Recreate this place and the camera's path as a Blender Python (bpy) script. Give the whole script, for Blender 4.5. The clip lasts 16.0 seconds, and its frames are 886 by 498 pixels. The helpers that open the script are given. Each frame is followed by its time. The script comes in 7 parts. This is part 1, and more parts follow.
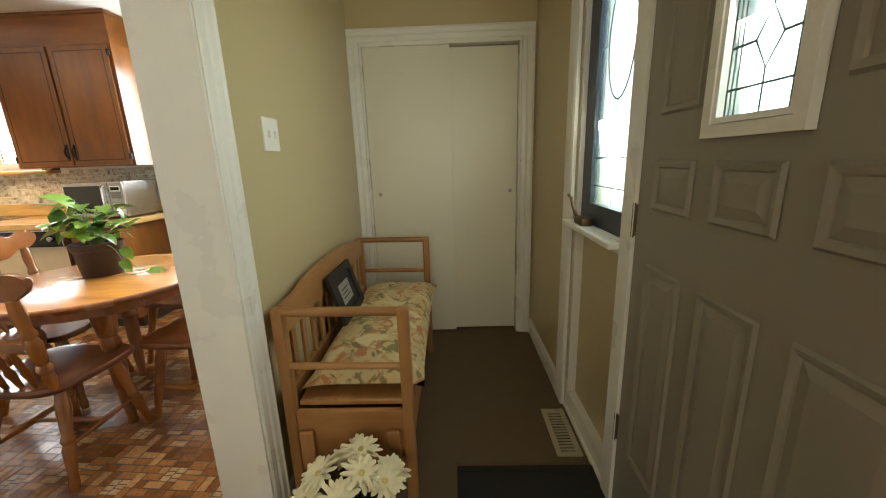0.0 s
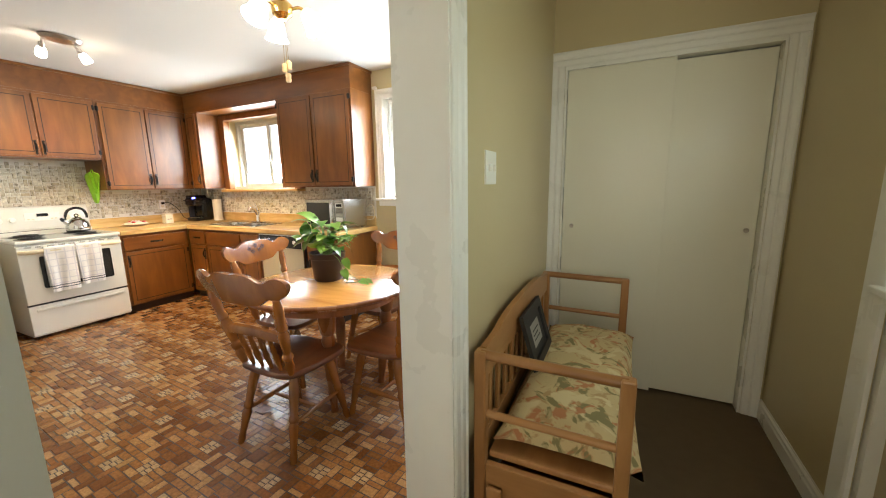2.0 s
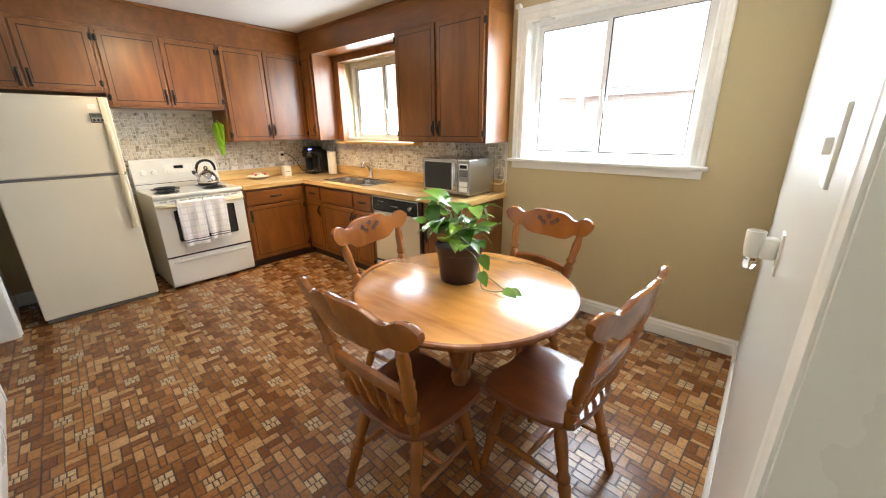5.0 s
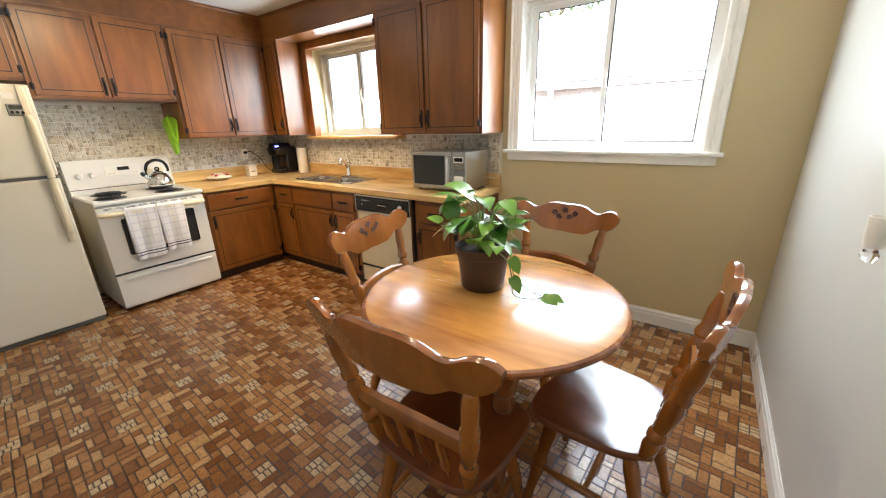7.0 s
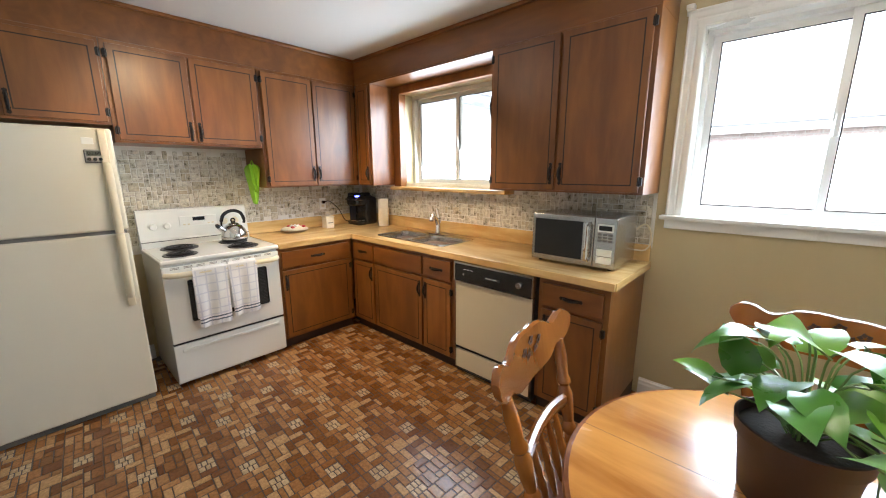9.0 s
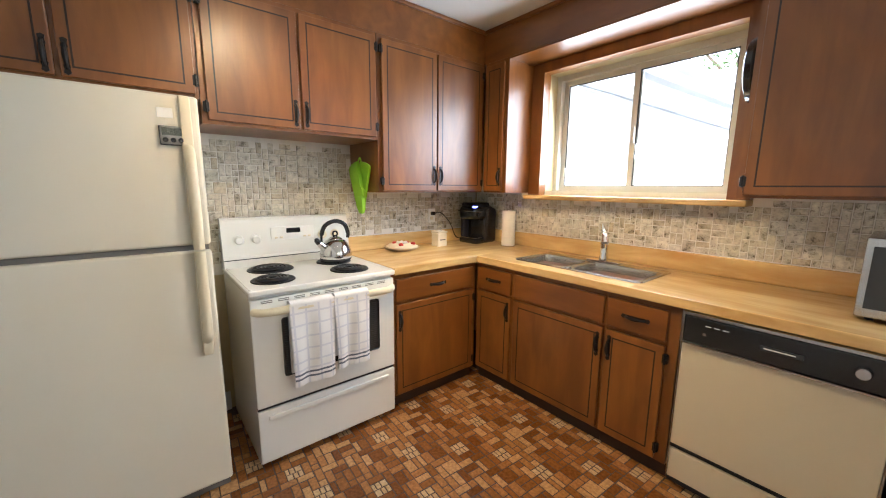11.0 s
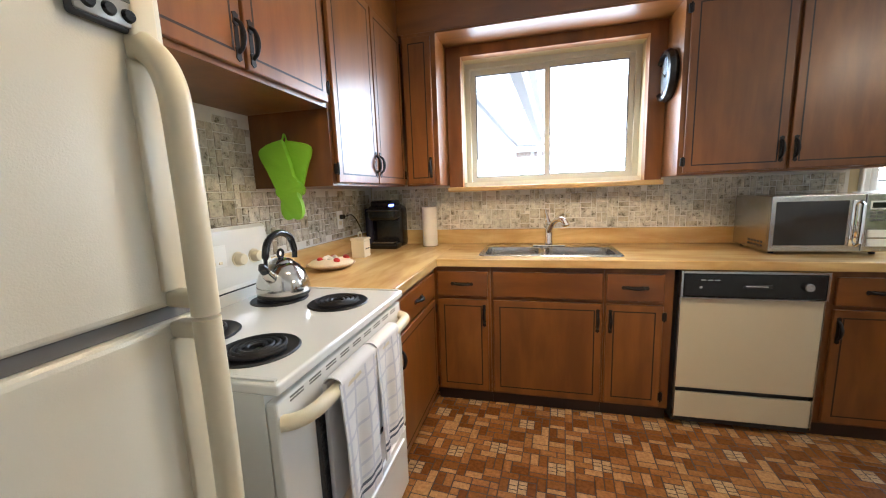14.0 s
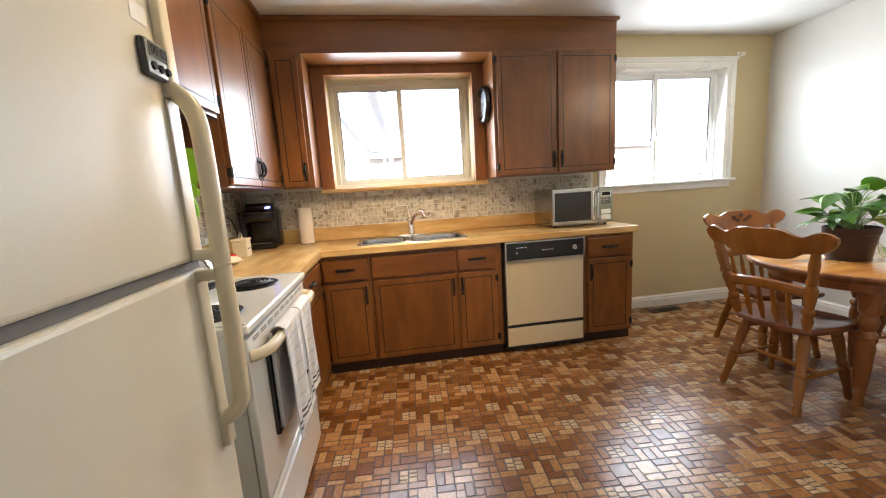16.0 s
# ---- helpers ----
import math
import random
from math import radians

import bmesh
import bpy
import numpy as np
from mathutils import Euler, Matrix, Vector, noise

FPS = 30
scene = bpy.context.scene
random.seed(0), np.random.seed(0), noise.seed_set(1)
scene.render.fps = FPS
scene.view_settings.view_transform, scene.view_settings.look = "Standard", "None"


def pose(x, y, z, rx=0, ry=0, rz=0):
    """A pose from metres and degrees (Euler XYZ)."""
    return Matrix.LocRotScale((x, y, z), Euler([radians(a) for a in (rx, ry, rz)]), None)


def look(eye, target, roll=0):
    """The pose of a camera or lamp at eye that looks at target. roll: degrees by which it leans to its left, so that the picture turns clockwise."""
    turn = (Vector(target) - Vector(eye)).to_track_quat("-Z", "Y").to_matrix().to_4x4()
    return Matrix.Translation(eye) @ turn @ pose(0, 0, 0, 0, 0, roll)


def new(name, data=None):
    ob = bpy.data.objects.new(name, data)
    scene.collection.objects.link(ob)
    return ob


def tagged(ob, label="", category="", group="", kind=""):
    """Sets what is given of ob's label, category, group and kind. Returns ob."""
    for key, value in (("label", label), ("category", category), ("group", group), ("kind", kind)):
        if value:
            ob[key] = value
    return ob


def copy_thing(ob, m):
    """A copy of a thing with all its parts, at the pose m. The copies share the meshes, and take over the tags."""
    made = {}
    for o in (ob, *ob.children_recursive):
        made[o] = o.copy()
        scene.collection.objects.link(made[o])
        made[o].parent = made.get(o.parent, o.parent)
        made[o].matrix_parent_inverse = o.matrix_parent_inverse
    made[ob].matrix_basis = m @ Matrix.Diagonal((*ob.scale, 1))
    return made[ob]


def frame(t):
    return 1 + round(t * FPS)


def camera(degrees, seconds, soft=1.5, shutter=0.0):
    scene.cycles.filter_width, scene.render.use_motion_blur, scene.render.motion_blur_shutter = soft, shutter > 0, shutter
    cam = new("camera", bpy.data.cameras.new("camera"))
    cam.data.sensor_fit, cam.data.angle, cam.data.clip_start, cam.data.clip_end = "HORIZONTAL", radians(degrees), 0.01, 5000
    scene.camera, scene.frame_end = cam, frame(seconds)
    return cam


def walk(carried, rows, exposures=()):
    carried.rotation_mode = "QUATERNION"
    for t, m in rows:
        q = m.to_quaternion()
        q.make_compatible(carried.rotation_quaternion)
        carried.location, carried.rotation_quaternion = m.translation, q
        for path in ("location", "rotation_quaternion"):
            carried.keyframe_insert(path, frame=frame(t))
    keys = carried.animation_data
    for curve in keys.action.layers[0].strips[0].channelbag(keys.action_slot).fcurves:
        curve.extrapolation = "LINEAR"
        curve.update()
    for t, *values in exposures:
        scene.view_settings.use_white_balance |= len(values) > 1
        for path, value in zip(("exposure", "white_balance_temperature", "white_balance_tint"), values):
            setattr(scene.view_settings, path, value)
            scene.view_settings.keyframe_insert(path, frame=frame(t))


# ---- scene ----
cam = camera(100.3, 16.0, soft=1.1)
PATH = [
    (0, (1.069, 0.78, 1.302), (1.011, 2.724, 0.835), -1.9),
    (0.5, (1.016, 0.802, 1.296), (0.785, 2.738, 0.848), -1.7),
    (1, (0.952, 0.817, 1.318), (0.547, 2.731, 0.902), -1.4),
    (1.5, (0.889, 0.84, 1.34), (0.286, 2.708, 0.958), -1.1),
    (2, (0.839, 0.884, 1.36), (-0.013, 2.66, 1.012), -0.9),
    (2.5, (0.773, 0.98, 1.407), (-0.314, 2.626, 1.079), -0.5),
    (3, (0.687, 1.072, 1.455), (-0.579, 2.586, 1.131), -0.1),
    (3.5, (0.557, 1.186, 1.456), (-0.789, 2.632, 1.143), 0.4),
    (4, (0.425, 1.295, 1.475), (-0.922, 2.717, 1.073), 0.1),
    (4.5, (0.276, 1.338, 1.453), (-1.041, 2.755, 0.945), -0.1),
    (5, (0.174, 1.382, 1.457), (-1.078, 2.813, 0.839), -0.6),
    (7.5, (-0.323, 1.456, 1.398), (-1.42, 3.01, 0.78), -1.4),
    (8.3, (-0.652, 1.623, 1.441), (-1.883, 3.122, 0.956), -1.0),
    (9, (-0.994, 1.68, 1.476), (-2.322, 3.119, 1.065), -0.2),
    (9.5, (-1.235, 1.749, 1.452), (-2.669, 3.094, 1.081), 0.0),
    (10, (-1.509, 1.806, 1.434), (-3.075, 3.002, 1.088), 0.4),
    (12.5, (-2.884, 1.775, 1.318), (-4.077, 3.352, 1.016), -0.8),
    (13, (-3.053, 1.742, 1.329), (-4.009, 3.471, 1.018), -1.8),
    (13.5, (-3.211, 1.651, 1.316), (-3.914, 3.497, 1.006), -2.2),
    (14, (-3.355, 1.526, 1.301), (-3.837, 3.443, 0.996), -2.1),
    (14.5, (-3.413, 1.396, 1.295), (-3.707, 3.35, 0.984), -2.6),
    (15, (-3.473, 1.273, 1.276), (-3.558, 3.248, 0.972), -3.0),
    (15.5, (-3.477, 1.174, 1.28), (-3.356, 3.145, 0.961), -3.5),
    (16, (-3.45, 1.037, 1.267), (-3.17, 2.993, 0.954), -3.6),
]
walk(cam, [(t, look(eye, target, roll)) for t, eye, target, roll in PATH], [(0, 3.76, 6700, 8), (2.5, 3.86, 6400, 8), (4.5, 3.66, 6300, 10), (7.5, 3.45, 6100, 9), (8.5, 3.30, 5800, 8), (10, 3.53, 5900, 10), (13, 3.20, 5500, 8), (15, 3.44, 5900, 10), (16, 3.42, 6200, 11)])

# ---- world, sun and lamps ----
world = bpy.data.worlds.new("sky")
scene.world = world
world.use_nodes = True
wn = world.node_tree.nodes
sky = wn.new("ShaderNodeTexSky")
sky.sky_type, sky.sun_disc = "NISHITA", False
sky.sun_elevation, sky.sun_rotation = radians(48), radians(200)
wn["Background"].inputs["Strength"].default_value = 0.15
haze = wn.new("ShaderNodeHueSaturation")            # a bright, thinly clouded sky
haze.inputs["Saturation"].default_value = 0.35
world.node_tree.links.new(sky.outputs[0], haze.inputs["Color"])
world.node_tree.links.new(haze.outputs[0], wn["Background"].inputs[0])


def lamp(name, kind, m, energy, color, size=0.05):
    data = bpy.data.lights.new(name, kind)
    data.energy, data.color = energy, color
    if kind == "SUN":
        data.angle = radians(40)
    elif kind == "AREA":
        data.shape, data.size, data.size_y = "RECTANGLE", size[0], size[1]
    else:
        data.shadow_soft_size = size
    if kind == "SPOT":
        data.spot_size, data.spot_blend = radians(92), 0.9
    ob = new(name, data)
    ob.matrix_basis = m
    return ob


SUN_DIR = Vector((math.sin(radians(200)) * math.cos(radians(48)), math.cos(radians(200)) * math.cos(radians(48)), math.sin(radians(48))))
lamp("sun", "SUN", look(SUN_DIR * 30, (0, 0, 0)), 1.4, (1.0, 0.97, 0.93))
# daylight lamps at window openings out of view, assumed behind the walk
lamp("entry_window_daylight", "AREA", look((1.05, -2.25, 1.5), (1.05, 0, 1.4)), 1.9, (1.0, 0.92, 0.76), (1.0, 1.2))
lamp("hall_window_daylight", "AREA", look((-3.25, -0.85, 1.45), (-3.25, 1, 1.35)), 0.16, (0.9, 0.95, 1.0), (1.0, 1.1))

lamp("sink_window_daylight", "AREA", look((-3.265, 4.338, 1.77), (-3.265, 2, 1.3)), 3.2, (0.86, 0.94, 1.0), (1.05, 0.76))
lamp("table_window_daylight", "AREA", look((-0.83, 4.338, 1.72), (-0.83, 2, 1.2)), 4.2, (0.86, 0.94, 1.0), (1.05, 0.9))

lamp("sidelight_daylight", "AREA", look((1.655, 2.235, 1.58), (0.4, 2.235, 1.35)), 0.34, (1.0, 0.98, 0.82), (0.34, 0.92))
lamp("door_glass_daylight", "AREA", look((1.612, 1.525, 1.70), (0.4, 1.525, 1.45)), 0.13, (1.0, 0.98, 0.82), (0.17, 0.64))

# ---- materials ----


def nodes_of(name):
    m = bpy.data.materials.new(name)
    m.use_nodes = True
    nt = m.node_tree
    return m, nt, nt.nodes, nt.links, nt.nodes["Principled BSDF"]


def plain(name, color, rough=0.5, metal=0.0, vary=0.08, scale=6.0, bump=0.0, bump_scale=60.0, coat=0.0, spec=0.5, coord="Object", rough_vary=0.1, emit=None):
    """A surface with broad and fine variation of its colour, gloss and relief."""
    m, nt, n, l, b = nodes_of(name)
    tc = n.new("ShaderNodeTexCoord")
    broad = n.new("ShaderNodeTexNoise")
    broad.inputs["Scale"].default_value, broad.inputs["Detail"].default_value = scale, 5
    fine = n.new("ShaderNodeTexNoise")
    fine.inputs["Scale"].default_value, fine.inputs["Detail"].default_value = bump_scale, 3
    l.new(tc.outputs[coord], broad.inputs["Vector"])
    l.new(tc.outputs[coord], fine.inputs["Vector"])
    mix = n.new("ShaderNodeMix")
    mix.data_type = "RGBA"
    l.new(broad.outputs["Fac"], mix.inputs["Factor"])
    mix.inputs["A"].default_value = (*[min(1, c * (1 - vary)) for c in color], 1)
    mix.inputs["B"].default_value = (*[min(1, c * (1 + vary)) for c in color], 1)
    l.new(mix.outputs["Result"], b.inputs["Base Color"])
    rr = n.new("ShaderNodeMapRange")
    l.new(broad.outputs["Fac"], rr.inputs["Value"])
    rr.inputs["To Min"].default_value, rr.inputs["To Max"].default_value = max(0.02, rough * (1 - rough_vary)), min(1, rough * (1 + rough_vary))
    l.new(rr.outputs["Result"], b.inputs["Roughness"])
    b.inputs["Metallic"].default_value = metal
    b.inputs["Specular IOR Level"].default_value = spec
    b.inputs["Coat Weight"].default_value = coat
    b.inputs["Coat Roughness"].default_value = 0.12
    if bump:
        bp = n.new("ShaderNodeBump")
        bp.inputs["Strength"].default_value, bp.inputs["Distance"].default_value = bump, 0.002
        l.new(fine.outputs["Fac"], bp.inputs["Height"])
        l.new(bp.outputs["Normal"], b.inputs["Normal"])
    if emit:
        b.inputs["Emission Color"].default_value, b.inputs["Emission Strength"].default_value = (*emit[:3], 1), emit[3]
    return m


def wood(name, dark, light, rough=0.35, along="z", scale=1.0, coat=0.0, figure=1.0, bump=0.15, coat_rough=0.3):
    """Grained wood: long streaks, broad figure and pores, each board a little different."""
    m, nt, n, l, b = nodes_of(name)
    tc = n.new("ShaderNodeTexCoord")
    info = n.new("ShaderNodeObjectInfo")
    add = n.new("ShaderNodeVectorMath")
    add.operation = "MULTIPLY_ADD"
    l.new(info.outputs["Random"], add.inputs[0])
    add.inputs[1].default_value = (7.3, 5.1, 9.7)
    l.new(tc.outputs["Object"], add.inputs[2])

    def streak(long, cross, detail, rough_):
        mp = n.new("ShaderNodeMapping")
        s = [cross * scale] * 3
        s["xyz".index(along)] = long * scale
        mp.inputs["Scale"].default_value = s
        l.new(add.outputs[0], mp.inputs["Vector"])
        t = n.new("ShaderNodeTexNoise")
        t.inputs["Scale"].default_value, t.inputs["Detail"].default_value, t.inputs["Roughness"].default_value = 1.0, detail, rough_
        t.inputs["Distortion"].default_value = 0.6
        l.new(mp.outputs["Vector"], t.inputs["Vector"])
        return t

    grain, fig, pores = streak(2.6, 15, 5, 0.55), streak(1.8, 5, 3, 0.5), streak(9, 190, 2, 0.5)
    m1 = n.new("ShaderNodeMath")
    m1.operation = "MULTIPLY_ADD"
    l.new(fig.outputs["Fac"], m1.inputs[0])
    m1.inputs[1].default_value = 0.9 * figure
    l.new(grain.outputs["Fac"], m1.inputs[2])
    ramp = n.new("ShaderNodeValToRGB")
    ramp.color_ramp.elements[0].position, ramp.color_ramp.elements[1].position = 0.62, 1.25 if figure > 1 else 1.12
    ramp.color_ramp.elements[0].color, ramp.color_ramp.elements[1].color = (*dark, 1), (*light, 1)
    ramp.color_ramp.elements[1].position = 1.0
    sc = n.new("ShaderNodeMath")
    sc.operation = "MULTIPLY"
    sc.inputs[1].default_value = 0.82
    l.new(m1.outputs[0], sc.inputs[0])
    l.new(sc.outputs[0], ramp.inputs["Fac"])
    hsv = n.new("ShaderNodeHueSaturation")
    val = n.new("ShaderNodeMapRange")
    val.inputs["To Min"].default_value, val.inputs["To Max"].default_value = 0.9, 1.1
    l.new(info.outputs["Random"], val.inputs["Value"])
    l.new(val.outputs["Result"], hsv.inputs["Value"])
    l.new(ramp.outputs["Color"], hsv.inputs["Color"])
    l.new(hsv.outputs["Color"], b.inputs["Base Color"])
    rr = n.new("ShaderNodeMapRange")
    rr.inputs["To Min"].default_value, rr.inputs["To Max"].default_value = rough * 0.85, rough * 1.2
    l.new(fig.outputs["Fac"], rr.inputs["Value"])
    l.new(rr.outputs["Result"], b.inputs["Roughness"])
    b.inputs["Coat Weight"].default_value, b.inputs["Coat Roughness"].default_value = coat, coat_rough
    bp = n.new("ShaderNodeBump")
    bp.inputs["Strength"].default_value, bp.inputs["Distance"].default_value = bump, 0.001
    l.new(pores.outputs["Fac"], bp.inputs["Height"])
    l.new(bp.outputs["Normal"], b.inputs["Normal"])
    return m


def pieces(name, colors, rough=0.4, island=True, mottle=0.25, mscale=90, bump=0.2, spec=0.5, lamp_tint=None, blotch=None):
    """Small pieces, each with a colour of its own out of a range, and mottling over it."""
    m, nt, n, l, b = nodes_of(name)
    if island:
        rnd = n.new("ShaderNodeNewGeometry").outputs["Random Per Island"]
    else:
        rnd = n.new("ShaderNodeObjectInfo").outputs["Random"]
    ramp = n.new("ShaderNodeValToRGB")
    ramp.color_ramp.interpolation = "LINEAR"
    e = ramp.color_ramp.elements
    while len(e) < len(colors):
        e.new(0.5)
    for k, c in enumerate(colors):
        e[k].position, e[k].color = k / (len(colors) - 1), (*c, 1)
    l.new(rnd, ramp.inputs["Fac"])
    tc = n.new("ShaderNodeTexCoord")
    shift = n.new("ShaderNodeVectorMath")
    shift.operation = "MULTIPLY_ADD"
    shift.inputs[1].default_value = (0, 0, 0) if island else (5.3, 7.9, 3.7)
    l.new(rnd, shift.inputs[0])
    l.new(tc.outputs["Object"], shift.inputs[2])
    mott = n.new("ShaderNodeTexNoise")
    mott.inputs["Scale"].default_value, mott.inputs["Detail"].default_value = mscale, 4
    l.new(shift.outputs[0], mott.inputs["Vector"])
    broad = n.new("ShaderNodeTexNoise")
    broad.inputs["Scale"].default_value, broad.inputs["Detail"].default_value = 2.5, 3
    l.new(shift.outputs[0], broad.inputs["Vector"])
    mr = n.new("ShaderNodeMapRange")
    mr.inputs["From Min"].default_value, mr.inputs["From Max"].default_value = 0.3, 0.7
    mr.inputs["To Min"].default_value, mr.inputs["To Max"].default_value = 1 - mottle, 1 + mottle
    l.new(mott.outputs["Fac"], mr.inputs["Value"])
    mul = n.new("ShaderNodeMix")
    mul.data_type, mul.blend_type = "RGBA", "MULTIPLY"
    mul.inputs["Factor"].default_value = 1
    l.new(ramp.outputs["Color"], mul.inputs["A"])
    l.new(mr.outputs["Result"], mul.inputs["B"])
    out = mul.outputs["Result"]
    if blotch:
        bn = n.new("ShaderNodeTexNoise")
        bn.inputs["Scale"].default_value, bn.inputs["Detail"].default_value, bn.inputs["Roughness"].default_value = 30, 6, 0.72
        l.new(shift.outputs[0], bn.inputs["Vector"])
        br = n.new("ShaderNodeMapRange")
        br.inputs["From Min"].default_value, br.inputs["From Max"].default_value, br.inputs["To Max"].default_value = 0.50, 0.655, 0.94
        l.new(bn.outputs["Fac"], br.inputs["Value"])
        mb = n.new("ShaderNodeMix")
        mb.data_type = "RGBA"
        l.new(br.outputs["Result"], mb.inputs["Factor"])
        l.new(out, mb.inputs["A"])
        mb.inputs["B"].default_value = (*blotch, 1)
        out = mb.outputs["Result"]
    # broad warm patches: lamp glow put into the colour
    if lamp_tint:
        mt = n.new("ShaderNodeMix")
        mt.data_type, mt.blend_type = "RGBA", "MULTIPLY"
        l.new(broad.outputs["Fac"], mt.inputs["Factor"])
        l.new(out, mt.inputs["A"])
        mt.inputs["B"].default_value = (*lamp_tint, 1)
        out = mt.outputs["Result"]
    l.new(out, b.inputs["Base Color"])
    rr = n.new("ShaderNodeMapRange")
    rr.inputs["To Min"].default_value, rr.inputs["To Max"].default_value = rough * 0.8, rough * 1.25
    l.new(broad.outputs["Fac"], rr.inputs["Value"])
    l.new(rr.outputs["Result"], b.inputs["Roughness"])
    b.inputs["Specular IOR Level"].default_value = spec
    bp = n.new("ShaderNodeBump")
    bp.inputs["Strength"].default_value, bp.inputs["Distance"].default_value = bump, 0.001
    l.new(mott.outputs["Fac"], bp.inputs["Height"])
    l.new(bp.outputs["Normal"], b.inputs["Normal"])
    return m


def glassy(name, color=(1, 1, 1), rough=0.0):
    m, nt, n, l, b = nodes_of(name)
    b.inputs["Base Color"].default_value = (*color, 1)
    b.inputs["Roughness"].default_value, b.inputs["Transmission Weight"].default_value, b.inputs["IOR"].default_value = rough, 1, 1.45
    return m


WALL = plain("olive_wall_paint", (0.52, 0.43, 0.245), 0.36, vary=0.03, scale=1.5, bump=0.12, bump_scale=220)
WALL_PALE = plain("pale_grey_wall", (0.58, 0.57, 0.52), 0.3, vary=0.03, scale=1.5, bump=0.1, bump_scale=220)
CEIL = plain("ceiling_paint", (0.66, 0.645, 0.61), 0.8, vary=0.02, scale=1.2, bump=0.15, bump_scale=260)
TRIM = plain("white_trim_paint", (0.78, 0.77, 0.72), 0.28, vary=0.03, scale=5, bump=0.05, bump_scale=90)
CLOSET = plain("closet_door_paint", (0.76, 0.735, 0.61), 0.32, vary=0.03, scale=2, bump=0.08, bump_scale=150)
DOOR_PAINT = plain("taupe_door_paint", (0.27, 0.245, 0.20), 0.38, vary=0.04, scale=3, bump=0.08, bump_scale=140)
CAB = wood("cabinet_wood", (0.145, 0.0465, 0.0070), (0.243, 0.088, 0.0137), 0.34, "z", 0.8, 0.3, 1.0)
CAB_H = wood("cabinet_wood_lengthwise", (0.128, 0.0405, 0.0062), (0.208, 0.073, 0.0114), 0.30, "x", 0.8, 0.25, 1.0)
CAB_Y = wood("cabinet_wood_crosswise", (0.128, 0.0405, 0.0062), (0.208, 0.073, 0.0114), 0.30, "y", 0.8, 0.25, 1.0)
LINE = plain("dark_routed_line", (0.022, 0.01, 0.006), 0.5)
IRON = plain("black_iron", (0.025, 0.022, 0.02), 0.45, 0.6, vary=0.3, scale=80, bump=0.2, bump_scale=300)
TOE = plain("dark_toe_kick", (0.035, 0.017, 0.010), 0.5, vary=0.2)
CHAIR = wood("chair_maple", (0.205, 0.064, 0.009), (0.36, 0.130, 0.022), 0.2, "z", 0.55, 0.6, 1.0, 0.06, 0.16)
SEAT = wood("chair_seat_maple", (0.10, 0.026, 0.006), (0.20, 0.060, 0.014), 0.13, "y", 0.8, 0.5)
TABLE = wood("table_maple", (0.38, 0.142, 0.021), (0.74, 0.365, 0.088), 0.26, "x", 0.6, 0.9, 1.2, 0.03, 0.2)
TABLE_LEG = wood("table_leg_maple", (0.19, 0.06, 0.015), (0.35, 0.13, 0.036), 0.26, "z", 1.0, 0.3)
CARVE = plain("carved_flowers", (0.06, 0.022, 0.008), 0.6)
PINE = wood("bench_pine", (0.30, 0.135, 0.043), (0.48, 0.25, 0.095), 0.38, "z", 0.8, 0.1)
PINE_Y = wood("bench_pine_lengthwise", (0.30, 0.135, 0.043), (0.48, 0.25, 0.095), 0.38, "y", 0.8, 0.1)
PINE_X = wood("bench_pine_crosswise", (0.30, 0.135, 0.043), (0.48, 0.25, 0.095), 0.38, "x", 0.8, 0.1)
COUNTER = wood("woodgrain_laminate", (0.50, 0.29, 0.09), (0.72, 0.505, 0.215), 0.22, "x", 1.0, 0.2, 1.1, 0.03)
COUNTER_Y = wood("woodgrain_laminate_crosswise", (0.50, 0.29, 0.09), (0.72, 0.505, 0.215), 0.22, "y", 1.0, 0.2, 1.1, 0.03)
WHITE_ENAMEL = plain("white_enamel", (0.76, 0.75, 0.70), 0.14, vary=0.015, scale=3, coat=0.4)
FRIDGE_WHITE = plain("textured_white_fridge", (0.72, 0.67, 0.54), 0.3, vary=0.02, scale=3, bump=0.2, bump_scale=420)
ALMOND = plain("almond_enamel", (0.58, 0.50, 0.35), 0.3, vary=0.02, scale=3)
ALMOND_PLASTIC = plain("almond_plastic", (0.70, 0.615, 0.43), 0.32, vary=0.03, scale=9)
GREY_SEAL = plain("grey_gasket", (0.16, 0.15, 0.135), 0.6)
BLACK = plain("black_plastic", (0.012, 0.012, 0.013), 0.22, vary=0.2)
BLACK_MATT = plain("black_matt", (0.02, 0.02, 0.02), 0.6, vary=0.2)
COIL = plain("burner_coil", (0.03, 0.03, 0.032), 0.45, 0.5, vary=0.3, scale=40)
STEEL = plain("brushed_steel", (0.52, 0.51, 0.49), 0.24, 1.0, vary=0.06, scale=30, bump=0.06, bump_scale=400)
CHROME = plain("chrome", (0.82, 0.82, 0.82), 0.06, 1.0, vary=0.02)
NICKEL = plain("brushed_nickel", (0.52, 0.47, 0.42), 0.3, 1.0, vary=0.06)
BRASS = plain("polished_brass", (0.72, 0.48, 0.17), 0.2, 1.0, vary=0.08)
SMOKED = plain("smoked_oven_glass", (0.035, 0.034, 0.033), 0.08, vary=0.1)
VINYL = plain("almond_window_vinyl", (0.54, 0.51, 0.43), 0.35, vary=0.03)
WHITE_VINYL = plain("white_window_vinyl", (0.8, 0.8, 0.78), 0.3, vary=0.02)
GLASS = glassy("window_glass")
CARPET = plain("brown_carpet", (0.15, 0.108, 0.066), 0.95, vary=0.12, scale=14, bump=0.9, bump_scale=500, spec=0.1)
